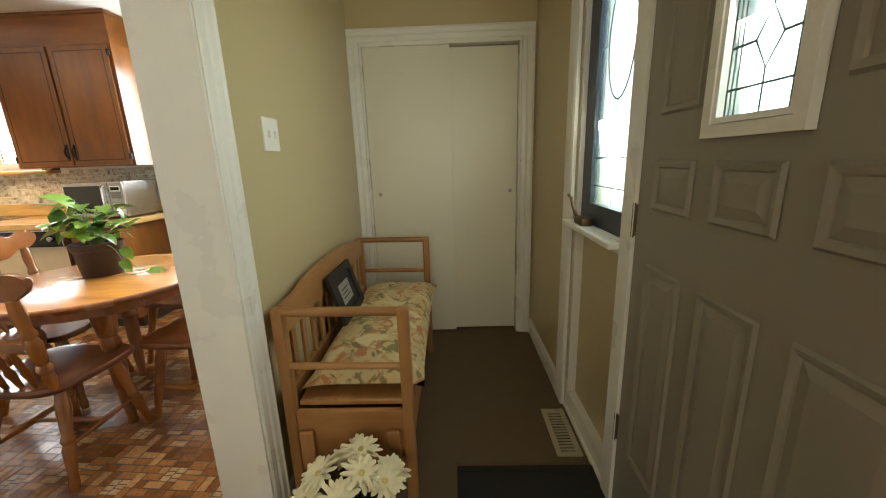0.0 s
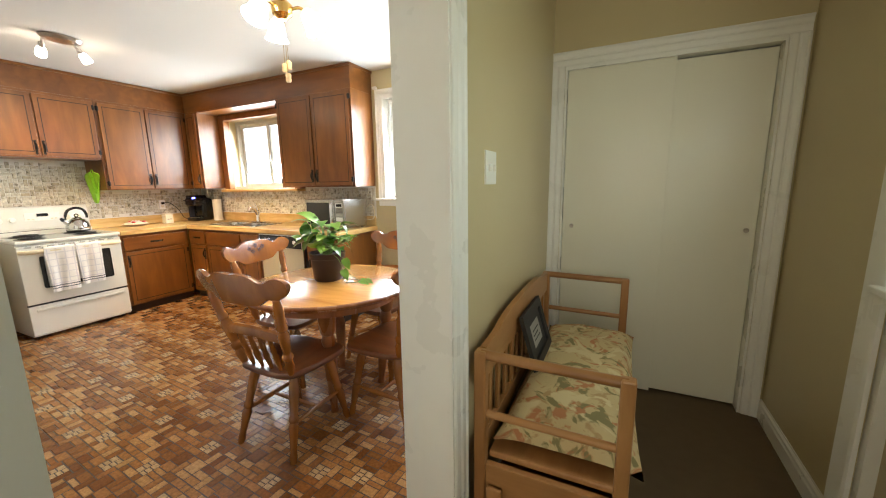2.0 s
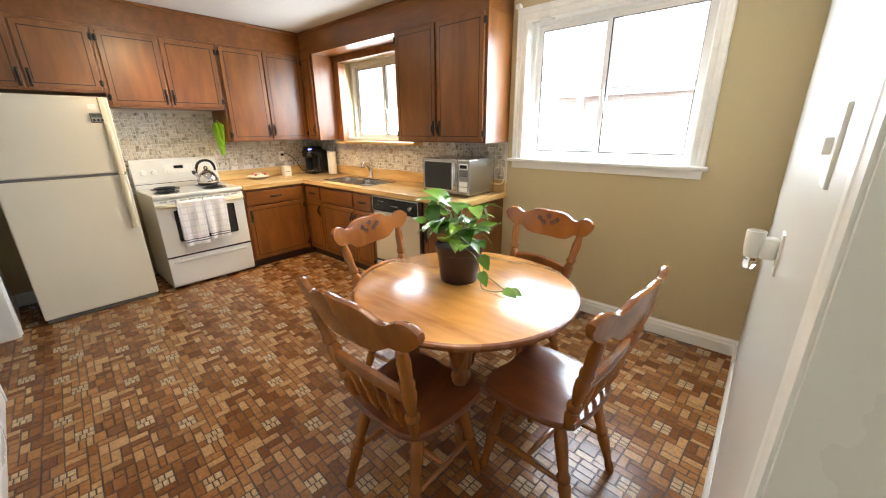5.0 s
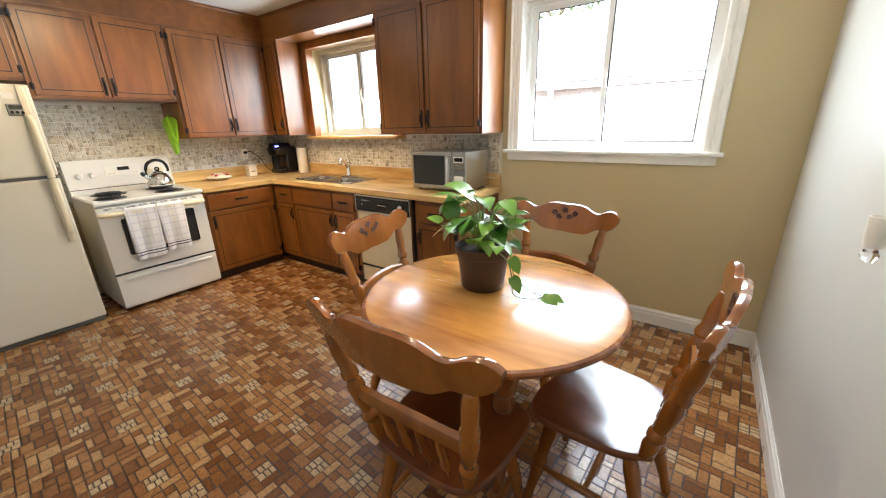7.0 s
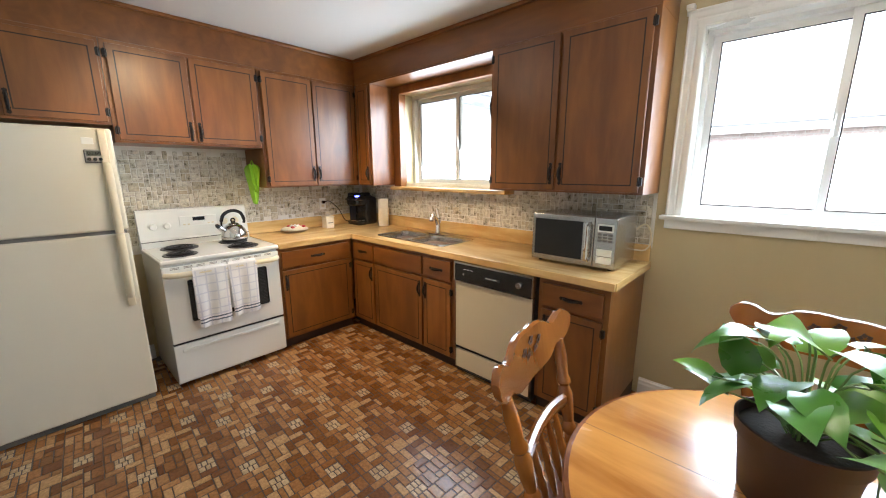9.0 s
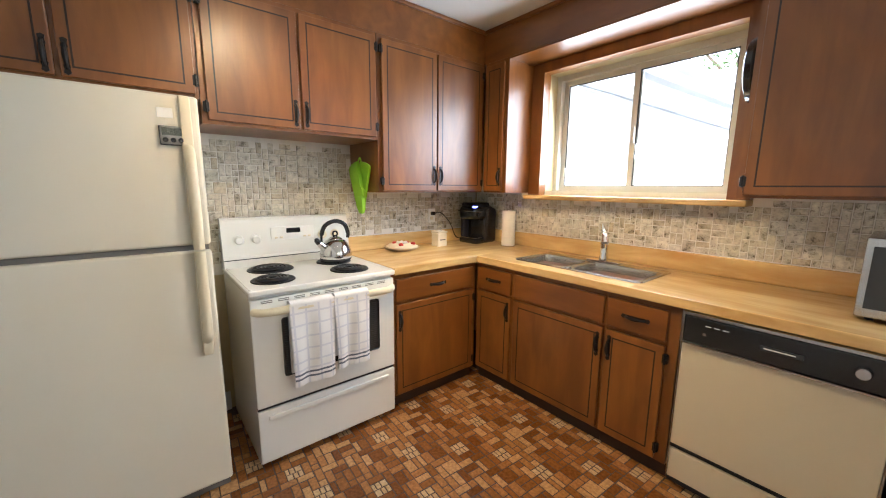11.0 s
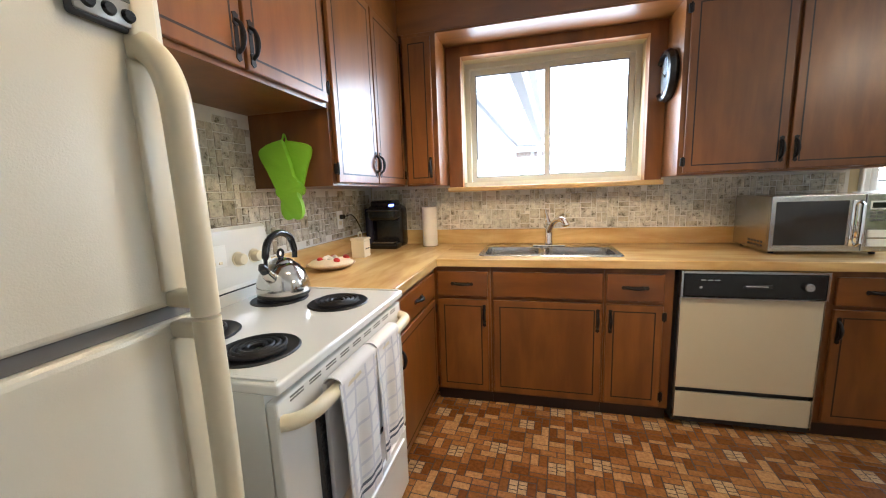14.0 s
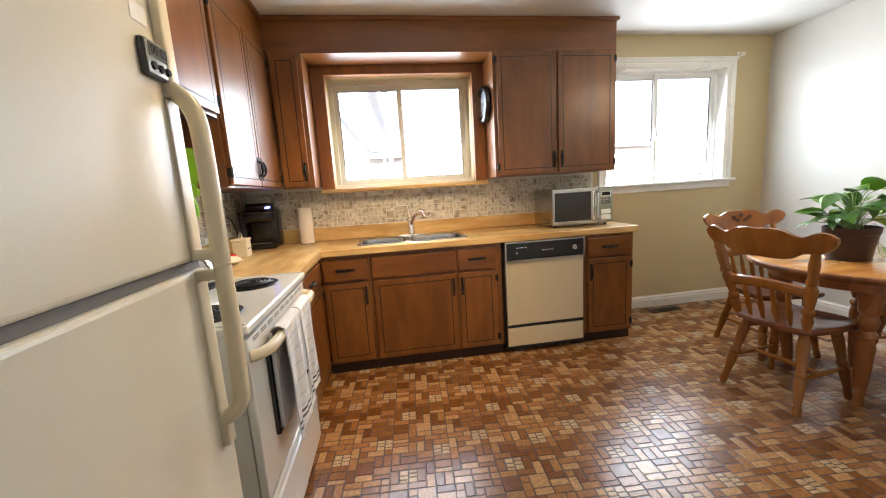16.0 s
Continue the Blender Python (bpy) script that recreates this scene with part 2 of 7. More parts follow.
RUBBER = plain("black_rubber_mat", (0.014, 0.013, 0.013), 0.8, vary=0.2, bump=0.6, bump_scale=200)
PLASTIC_WHITE = plain("white_plastic", (0.8, 0.79, 0.74), 0.35, vary=0.02)

# ---- mesh helpers ----
LOC = {}


def join(*bms):
    out = bmesh.new()
    for b in bms:
        me = bpy.data.meshes.new("tmp")
        b.to_mesh(me)
        out.from_mesh(me)
        bpy.data.meshes.remove(me)
        b.free()
    return out


def box(x0, x1, y0, y1, z0, z1, bev=0.0, seg=2):
    bm = bmesh.new()
    bmesh.ops.create_cube(bm, size=1, matrix=Matrix.Translation(((x0 + x1) / 2, (y0 + y1) / 2, (z0 + z1) / 2)) @ Matrix.Diagonal((abs(x1 - x0), abs(y1 - y0), abs(z1 - z0), 1)))
    if bev:
        bmesh.ops.bevel(bm, geom=bm.edges[:], offset=bev, segments=seg, profile=0.5, affect="EDGES")
    return bm


def lathe(profile, seg=24, m=None):
    """A turned solid from (radius, height) pairs; ends at radius 0 are closed."""
    bm = bmesh.new()
    rings = []
    for r, z in profile:
        if r < 1e-5:
            rings.append([bm.verts.new((0, 0, z))])
        else:
            rings.append([bm.verts.new((r * math.cos(2 * math.pi * k / seg), r * math.sin(2 * math.pi * k / seg), z)) for k in range(seg)])
    for a, b in zip(rings, rings[1:]):
        for k in range(seg):
            q = [a[k % len(a)], a[(k + 1) % len(a)], b[(k + 1) % len(b)], b[k % len(b)]]
            q = list(dict.fromkeys(q))
            if len(q) > 2:
                bm.faces.new(q)
    if m:
        bm.transform(m)
    return bm


def tube(points, r, seg=10, closed=False):
    """A round bar along points; r may be a list, one for each point."""
    pts = [Vector(p) for p in points]
    rs = r if isinstance(r, (list, tuple)) else [r] * len(pts)
    bm = bmesh.new()
    rings, side = [], None
    n = len(pts)
    for k, p in enumerate(pts):
        a, b = pts[(k - 1) % n if closed else max(k - 1, 0)], pts[(k + 1) % n if closed else min(k + 1, n - 1)]
        d = (b - a).normalized()
        if side is None:
            side = d.orthogonal().normalized()
        side = (side - d * side.dot(d)).normalized()
        up = d.cross(side)
        rings.append([bm.verts.new(p + rs[k] * (math.cos(2 * math.pi * j / seg) * side + math.sin(2 * math.pi * j / seg) * up)) for j in range(seg)])
    pairs = list(zip(rings, rings[1:])) + ([(rings[-1], rings[0])] if closed else [])
    for a, b in pairs:
        for j in range(seg):
            bm.faces.new((a[j], a[(j + 1) % seg], b[(j + 1) % seg], b[j]))
    if not closed:
        bm.faces.new(rings[0][::-1])
        bm.faces.new(rings[-1])
    return bm


def slab(outline, t0, t1, bev=0.0, m=None):
    """A flat outline in x and y, thick from t0 to t1 in z."""
    bm = bmesh.new()
    lo = [bm.verts.new((x, y, t0)) for x, y in outline]
    hi = [bm.verts.new((x, y, t1)) for x, y in outline]
    k = len(outline)
    bm.faces.new(lo[::-1])
    top = bm.faces.new(hi)
    for j in range(k):
        bm.faces.new((lo[j], lo[(j + 1) % k], hi[(j + 1) % k], hi[j]))
    if bev:
        edges = [e for f in bm.faces if len(f.verts) == k and k != 4 or f == top for e in f.edges]
        bmesh.ops.bevel(bm, geom=list(set(edges)), offset=bev, segments=2, profile=0.5, affect="EDGES")
    if m:
        bm.transform(m)
    return bm


def smooth_line(points, n=8):
    """A closed or open curve through points (Catmull-Rom), as a list."""
    out = []
    p = [Vector(q) for q in points]
    for i in range(len(p) - 1):
        a, b, c, d = p[max(i - 1, 0)], p[i], p[i + 1], p[min(i + 2, len(p) - 1)]
        for k in range(n):
            t = k / n
            out.append(0.5 * ((2 * b) + (c - a) * t + (2 * a - 5 * b + 4 * c - d) * t * t + (3 * b - a - 3 * c + d) * t ** 3))
    return out + [p[-1]]


def mesh_ob(name, bm, mat, smooth=False):
    bmesh.ops.recalc_face_normals(bm, faces=bm.faces[:])
    me = bpy.data.meshes.new(name)
    bm.to_mesh(me)
    bm.free()
    me.materials.append(mat)
    if smooth:
        me.polygons.foreach_set("use_smooth", [True] * len(me.polygons))
        me.set_sharp_from_angle(angle=radians(35))
    return new(name, me)


def thing(name, loc=(0, 0, 0), label="", category="", group=""):
    ob = new(name)
    ob.empty_display_size = 0.1
    ob.location = loc
    LOC[ob.name] = Vector(loc)
    return tagged(ob, label, category, group)


def part(name, bm, mat, parent, label="", smooth=False):
    """One mesh under a thing or a part, given in the world's coordinates."""
    loc = LOC[parent.name]
    bm.transform(Matrix.Translation(-loc))
    ob = mesh_ob(name, bm, mat, smooth)
    ob.parent = parent
    LOC[ob.name] = loc
    return tagged(ob, label)


def single(name, bm, mat, label, category, loc, group="", smooth=False):
    """A thing that is one mesh."""
    bm.transform(Matrix.Translation(-Vector(loc)))
    ob = mesh_ob(name, bm, mat, smooth)
    ob.location = loc
    LOC[ob.name] = Vector(loc)
    return tagged(ob, label, category, group)


def setting(name, bm, mat, label="", smooth=False):
    ob = mesh_ob(name, bm, mat, smooth)
    LOC[ob.name] = Vector((0, 0, 0))
    return tagged(ob, label, "", "", "structure")


# ---- plan ----
XW, XE, YN, YS, ZC = -4.60, 0.24, 4.24, 1.03, 2.51      # kitchen walls and ceiling
XI, XO = 0.41, 1.638                                      # entry: partition face, outer wall face
JAMB = 1.84                                              # end of the partition
YC = 3.415                                               # closet wall
TW = 0.2                                                 # outer wall thickness
W1 = (-3.85, -2.68, 1.33, 2.20)                         # sink window opening
W2 = (-1.443, -0.216, 1.193, 2.246)                         # dining window opening


def wall_y(y0, y1, x0, x1, z0, z1, holes=()):
    """A wall along x with openings (x0, x1, z0, z1), in butted boxes."""
    bms, x = [], x0
    for a, b, c, d in sorted(holes):
        if a > x:
            bms.append(box(x, a, y0, y1, z0, z1))
        if c > z0:
            bms.append(box(a, b, y0, y1, z0, c))
        if d < z1:
            bms.append(box(a, b, y0, y1, d, z1))
        x = b
    if x < x1:
        bms.append(box(x, x1, y0, y1, z0, z1))
    return join(*bms)


def wall_x(x0, x1, y0, y1, z0, z1, holes=()):
    bm = wall_y(x0, x1, y0, y1, z0, z1, holes)
    bm.transform(Matrix(((0, 1, 0, 0), (1, 0, 0, 0), (0, 0, 1, 0), (0, 0, 0, 1))))
    return bm


DOORWAY = (-3.83, -2.92, 0.0, 2.06)
SIDE, FRONT = (2.01, 2.55, 0.0, 2.13), (1.01, 1.95, 0.0, 2.13)
Y_BACK = -2.2
BACK_WINDOW, HALL_WINDOW = (0.55, 1.55, 0.9, 2.1), (-3.75, -2.75, 0.9, 2.0)
setting("wall_north", wall_y(YN, YN + TW, XW - TW, XE + 0.09, -0.1, ZC, [W1, W2]), WALL, "olive painted wall with two windows")
setting("wall_west", wall_x(XW - TW, XW, YS - 0.12, YN, -0.1, ZC), WALL, "olive painted wall behind the stove and fridge")
setting("wall_south", wall_y(YS - 0.12, YS, XW, XE, 0, ZC, [DOORWAY]), WALL_PALE, "pale wall with a doorway")
YJ = 1.125                                               # face of the wall stub beside the fridge
setting("wall_south_stub", box(XW, DOORWAY[0] - 0.001, YS + 0.001, YJ, 0, ZC), WALL_PALE, "pale wall stub between doorway and fridge")
setting("wall_east_kitchen", wall_x(XE, XE + 0.085, JAMB, YN, 0, ZC), WALL_PALE, "pale grey partition, kitchen side")
setting("wall_partition", wall_x(XE + 0.087, XI, JAMB, YN + TW, 0, ZC), WALL, "olive painted partition, entry side")
setting("wall_partition_south", wall_x(XE, XI, Y_BACK, YS - 0.12, 0, ZC), WALL, "olive painted wall")
setting("wall_lintel", box(XE, XI, YS - 0.12, JAMB, 2.25, ZC), WALL, "olive painted wall above the opening")
setting("wall_closet", wall_y(YC, YC + 0.1, XI, XO, 0, ZC, [(0.485, 1.543, 0, 2.06)]), WALL, "olive painted wall round the closet")
setting("wall_closet_back", box(XI, XO, YC + 0.7, YC + 0.8, 0, ZC), WALL, "closet back wall")
setting("wall_east_entry", wall_x(XO, XO + 0.16, Y_BACK, YC + 0.8, -0.1, ZC, [SIDE, FRONT]), WALL, "olive painted outer wall with the front door")
setting("wall_entry_south", wall_y(Y_BACK - 0.1, Y_BACK, XI, XO + 0.16, 0, ZC, [BACK_WINDOW]), WALL, "plain entry wall with a window opening")
setting("wall_hall", join(wall_y(-0.9, -0.8, -4.3, -2.2, 0, ZC, [HALL_WINDOW]), box(-4.3, -4.2, -0.8, YS - 0.12, 0, ZC), box(-2.3, -2.2, -0.8, YS - 0.12, 0, ZC)), WALL_PALE, "plain hall walls beyond the doorway")
setting("ceiling", join(box(XW - TW, XE + 0.1, YS - 0.06, YN + TW, ZC, ZC + 0.12), box(XE + 0.1, XO + 0.16, Y_BACK - 0.1, YN + TW, ZC, ZC + 0.12), box(-4.3, -2.2, -0.9, YS - 0.06, ZC, ZC + 0.12)), CEIL, "white painted ceiling")
setting("floor_entry", join(box(XE + 0.06, XO + 0.16, Y_BACK - 0.1, YC + 0.8, -0.1, 0.004), box(-4.3, -2.2, -0.9, YS - 0.12, -0.1, 0.0)), CARPET, "brown low-pile entry floor")


# unseen panels added in the rear openings to keep sunlight out
SUN_BLOCK = plain("white_sun_block", (0.75, 0.74, 0.70), 0.8, vary=0.03)
setting("window_blind_entry", box(BACK_WINDOW[0], BACK_WINDOW[1], Y_BACK - 0.09, Y_BACK - 0.07, BACK_WINDOW[2], BACK_WINDOW[3]), SUN_BLOCK, "unseen white panel that keeps the sun out")
setting("window_blind_hall", box(HALL_WINDOW[0], HALL_WINDOW[1], -0.89, -0.87, HALL_WINDOW[2], HALL_WINDOW[3]), SUN_BLOCK, "unseen white panel that keeps the sun out")


def casing_profile(w):
    """Colonial casing across its width: height off the wall."""
    return [(0, 0), (0, 0.008), (0.006, 0.012), (w * 0.35, 0.014), (w * 0.45, 0.011), (w * 0.55, 0.017), (w * 0.8, 0.019), (w * 0.88, 0.024), (w - 0.004, 0.024), (w, 0.02), (w, 0)]


def strip(profile, length, m):
    """A moulding: profile in (across, off), run along z for its length, then posed by m."""
    bm = bmesh.new()
    a = [bm.verts.new((u, v, 0)) for u, v in profile]
    b = [bm.verts.new((u, v, length)) for u, v in profile]
    for k in range(len(profile)):
        j = (k + 1) % len(profile)
        bm.faces.new((a[k], a[j], b[j], b[k]))
    bm.faces.new(a[::-1])
    bm.faces.new(b)
    bm.transform(m)
    return bm


def frame_m(origin, across, off, along):
    """A pose with the given axes for strip()."""
    m = Matrix.Identity(4)
    for k, v in enumerate((across, off, along)):
        for r in range(3):
            m[r][k] = v[r]
    m.translation = Vector(origin)
    return m


X_, Y_, Z_ = Vector((1, 0, 0)), Vector((0, 1, 0)), Vector((0, 0, 1))
BASE = [(0, 0), (0, 0.016), (0.075, 0.016), (0.085, 0.012), (0.10, 0.012), (0.108, 0.005), (0.115, 0.004), (0.115, 0)]


def baseboard(name, a, b, off):
    """Baseboard from a to b on the floor, off the wall along off."""
    a, b = Vector((*a, 0)), Vector((*b, 0))
    setting(name, strip(BASE, (b - a).length, frame_m(a, Z_, off, (b - a).normalized())), TRIM, "white moulded baseboard")


baseboard("baseboard", (-1.56, YN), (XE, YN), -Y_)
baseboard("baseboard", (XE, JAMB + 0.07), (XE, YN - 0.016), -X_)
baseboard("baseboard", (-2.85, YS), (XE, YS), Y_)
baseboard("baseboard", (XW, YJ), (-3.90, YJ), Y_)
baseboard("baseboard", (XW, YJ + 0.016), (XW, 2.13), X_)
baseboard("baseboard", (XI, JAMB + 0.085), (XI, YC), X_)
baseboard("baseboard", (XO, 2.645), (XO, YC), -X_)
baseboard("baseboard", (XI, YS - 0.12), (XI, Y_BACK), X_)
baseboard("baseboard", (XO, 0.95), (XO, Y_BACK), -X_)

# opening between entry and kitchen: lining and casings
setting("trim_opening_lining", join(box(XE - 0.004, XI + 0.004, JAMB - 0.018, JAMB, 0, 2.25), box(XE - 0.004, XI + 0.004, YS - 0.12, JAMB - 0.018, 2.232, 2.25)), TRIM, "white painted opening lining")
CAS = casing_profile(0.075)
setting("trim_casing_entry", strip(CAS, 2.33, frame_m((XI, JAMB - 0.008, 0), Y_, X_, Z_)), TRIM, "white moulded casing")
setting("trim_casing_kitchen", strip([(0, 0), (0, 0.008), (0.012, 0.011), (0.02, 0.007), (0.03, 0.011), (0.045, 0.012), (0.055, 0.009), (0.06, 0)], 2.33, frame_m((XE, JAMB - 0.008, 0), Y_, -X_, Z_)), TRIM, "white moulded casing")
# doorway beside the fridge
setting("trim_doorway_lining", join(box(-3.83, -3.812, YS - 0.125, YJ + 0.005, 0, 2.06), box(-2.938, -2.92, YS - 0.125, YS + 0.005, 0, 2.06), box(-3.812, -2.938, YS - 0.125, YS + 0.005, 2.042, 2.06)), TRIM, "white painted doorway lining")
setting("trim_doorway_casing", join(strip(casing_profile(0.065), 2.05, frame_m((-3.822, YJ, 0), -X_, Y_, Z_)), strip(casing_profile(0.065), 2.05, frame_m((-2.928, YS, 0), X_, Y_, Z_)), strip(casing_profile(0.065), 0.955, frame_m((-3.82, YS, 2.052), Z_, Y_, X_))), TRIM, "white moulded casing")
# closet casing and sliding doors
KC = casing_profile(0.08)
setting("trim_closet_casing", join(strip(KC, 2.057, frame_m((0.483, YC, 0), -X_, -Y_, Z_)), strip(KC, 2.057, frame_m((1.545, YC, 0), X_, -Y_, Z_)), strip(KC, 1.222, frame_m((0.403, YC, 2.057), Z_, -Y_, X_))), TRIM, "white moulded closet casing")
setting("trim_closet_lining", join(box(0.485, 0.497, YC - 0.004, YC + 0.1, 0, 2.06), box(1.531, 1.543, YC - 0.004, YC + 0.1, 0, 2.06), box(0.497, 1.531, YC - 0.004, YC + 0.1, 2.035, 2.06)), TRIM, "white closet lining with a top track")


def closet_door(x0, x1, y, knob_x, z1):
    d = thing("closet_door", ((x0 + x1) / 2, y, 0.01), "plain white painted sliding closet door", "door", "closet doors")
    part("door_panel", box(x0, x1, y, y + 0.03, 0.018, z1, 0.002), CLOSET, d)
    part("finger_pull", lathe([(0, 0.0), (0.006, 0.0), (0.009, 0.003), (0.013, 0.004), (0.014, 0.0), (0.014, -0.006), (0, -0.006)], 20, frame_m((knob_x, y - 0.001, 1.075), X_, Z_, -Y_)), NICKEL, d, "small round metal finger pull", True)


closet_door(0.499, 1.075, YC + 0.022, 0.555, 2.045)
closet_door(1.03, 1.529, YC + 0.062, 1.485, 2.028)

# ---- windows ----


def ring(x0, x1, z0, z1, y0, y1, w):
    """A rectangular frame of four butted bars, w wide."""
    return join(box(x0, x0 + w, y0, y1, z0, z1), box(x1 - w, x1, y0, y1, z0, z1), box(x0 + w, x1 - w, y0, y1, z0, z0 + w), box(x0 + w, x1 - w, y0, y1, z1 - w, z1))


def slider(name, x0, x1, z0, z1, mat, label, mid):
    """A sliding window: frame, two sashes in two tracks, panes, latch."""
    w = setting(name, ring(x0, x1, z0, z1, 4.33, 4.42, 0.035), mat, label)
    a = part("sash", ring(x0 + 0.035, mid + 0.02, z0 + 0.035, z1 - 0.035, 4.376, 4.40, 0.034), mat, w)
    b = part("sash", ring(mid - 0.02, x1 - 0.035, z0 + 0.035, z1 - 0.035, 4.348, 4.372, 0.034), mat, w)
    for s, p, q, y in ((a, x0 + 0.069, mid - 0.014, 4.388), (b, mid + 0.014, x1 - 0.069, 4.36)):
        g = part("pane", box(p, q, y - 0.002, y + 0.002, z0 + 0.069, z1 - 0.069), GLASS, s, "clear glass pane")
        g.visible_shadow = False
        part("gasket", ring(p, q, z0 + 0.069, z1 - 0.069, y - 0.006, y - 0.0025, 0.006), BLACK_MATT, s, "thin black gasket")
    part("latch", box(mid - 0.012, mid + 0.012, 4.334, 4.347, (z0 + z1) / 2 - 0.09, (z0 + z1) / 2 + 0.02, 0.004), mat, w)
    return w


slider("window_1", W1[0], W1[1], W1[2], W1[3], VINYL, "almond vinyl sliding window above the sink", -3.27)
slider("window_2", W2[0], W2[1], W2[2] + 0.01, W2[3] - 0.005, WHITE_VINYL, "white vinyl sliding window beside the table", -0.86)
# sink window: dark wood reveal, light sill
setting("trim_window_1_reveal", join(box(-3.95, W1[0], 4.16, YN, 1.33, 2.275), box(W1[1], -2.583, 4.16, YN, 1.33, 2.275), box(W1[0], W1[1], 4.16, YN, 2.20, 2.275)), CAB, "dark wood lining round the sink window")
setting("window_sill_1", box(-3.95, -2.583, 4.10, 4.335, 1.297, 1.329, 0.006), COUNTER, "light wood window sill")
# dining window casing, stool and apron
setting("trim_window_2_casing", join(strip(casing_profile(0.085), 1.10, frame_m((W2[0] + 0.01, YN, 1.20), -X_, -Y_, Z_)), strip(casing_profile(0.085), 1.10, frame_m((W2[1] - 0.01, YN, 1.20), X_, -Y_, Z_)), strip(casing_profile(0.085), W2[1] - W2[0] + 0.15, frame_m((W2[0] - 0.075, YN - 0.001, 2.235), Z_, -Y_, X_))), TRIM, "white moulded window casing")
setting("trim_window_2_jamb", join(box(W2[0], W2[0] + 0.012, YN - 0.006, 4.33, 1.215, 2.24), box(W2[1] - 0.012, W2[1], YN - 0.006, 4.33, 1.215, 2.24), box(W2[0] + 0.012, W2[1] - 0.012, YN - 0.006, 4.33, 2.228, 2.24)), TRIM, "white window jamb")
setting("window_sill_2", join(box(W2[0] - 0.10, W2[1] + 0.10, YN - 0.055, 4.33, 1.19, 1.215, 0.006), box(W2[0] - 0.075, W2[1] + 0.07, YN - 0.018, YN, 1.135, 1.19, 0.003)), TRIM, "white window stool and apron")
for bx in (W2[0] - 0.075, W2[1] + 0.10):
    c = thing("curtain_bracket", (bx, YN, 2.33), "small white curtain rod bracket on the wall", "bracket", "curtain brackets")
    part("plate", box(bx - 0.012, bx + 0.012, YN - 0.006, YN, 2.30, 2.36, 0.002), PLASTIC_WHITE, c)
    part("hook", box(bx - 0.01, bx + 0.03, YN - 0.05, YN - 0.006, 2.32, 2.345, 0.004), PLASTIC_WHITE, c)

# ---- front door and sidelight ----
XD = XO + 0.004


def leaded(parent, y0, y1, z0, z1, x):
    """Leaded glass: pane, grey cames with an oval and diamonds."""
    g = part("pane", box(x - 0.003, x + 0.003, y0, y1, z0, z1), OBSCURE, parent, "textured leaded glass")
    g.visible_shadow = False
    cy, w, h = (y0 + y1) / 2, y1 - y0, z1 - z0
    lines = []
    oz = z0 + h * 0.64
    lines.append(([(x, cy + 0.3 * w * math.cos(a), oz + 0.22 * h * math.sin(a)) for a in np.linspace(0, 2 * math.pi, 25)[:-1]], True, 0.006))
    hz, hw = 0.052, 0.17 * w
    for dz in (0.2, 0.95):
        c = z0 + h * dz
        lines.append(([(x, cy, c + hz), (x, cy + hw, c), (x, cy, c - hz), (x, cy - hw, c)], True, 0.004))
        for s in (-1, 1):
            lines.append(([(x, cy + s * hw, c), (x, cy + s * 0.5 * w, c)], False, 0.004))
    for lo_, hi_ in ((0, 0.2 * h - hz), (0.2 * h + hz, 0.42 * h), (0.86 * h, 0.95 * h - hz)):
        lines.append(([(x, cy, z0 + lo_), (x, cy, z0 + hi_)], False, 0.0035))
    for s in (-1, 1):
        for e in (0.36, 0.43):
            lines.append(([(x, cy + s * e * w, z0), (x, cy + s * e * w, z0 + h)], False, 0.003))
        lines.append(([(x, cy + s * 0.5 * w, z0 + h * 0.64), (x, cy + s * 0.3 * w, z0 + h * 0.64)], False, 0.0035))
    lines.append(([(x, cy - 0.5 * w, z0 + h * 0.08), (x, cy + 0.5 * w, z0 + h * 0.08)], False, 0.0035))
    part("lead_cames", join(*[tube(p, r * 0.75, 6, c) for p, c, r in lines]), LEAD, parent, "grey lead lines with an oval and diamonds")


OBSCURE = glassy("obscured_leaded_glass", (0.50, 0.66, 0.67), 0.2)
LEAD = plain("lead_came", (0.16, 0.21, 0.21), 0.5, 0.3)
SCREEN = plain("blue_black_sash", (0.025, 0.033, 0.05), 0.35, vary=0.15)
BRONZE = plain("bronze_hardware", (0.12, 0.085, 0.05), 0.4, 0.8)
GY0, GY1, GZ0, GZ1 = 1.455, 1.635, 1.368, 2.03
door = setting("door_1", wall_x(XD, XD + 0.045, 1.045, 1.955, 0.02, 2.11, [(GY0, GY1, GZ0, GZ1)]), DOOR_PAINT, "closed taupe panelled front door with leaded glass")


def raised(parent, y0, y1, z0, z1):
    """A raised door panel: a sunk moulding and a raised field."""
    a, b = 0.022, 0.045
    bm = bmesh.new()
    def loop(i, x):
        return [bm.verts.new((x, y, z)) for y, z in ((y0 + i, z0 + i), (y1 - i, z0 + i), (y1 - i, z1 - i), (y0 + i, z1 - i))]
    r = [loop(0, XD - 0.0015), loop(0.006, XD - 0.009), loop(0.018, XD - 0.006), loop(min(a, (z1 - z0) / 4), XD - 0.002), loop(min(b, (z1 - z0) / 2.4), XD - 0.008)]
    for p, q in zip(r, r[1:]):
        for k in range(4):
            bm.faces.new((p[k], p[(k + 1) % 4], q[(k + 1) % 4], q[k]))
    bm.faces.new(r[-1])
    part("door_panel", bm, DOOR_PAINT, parent)


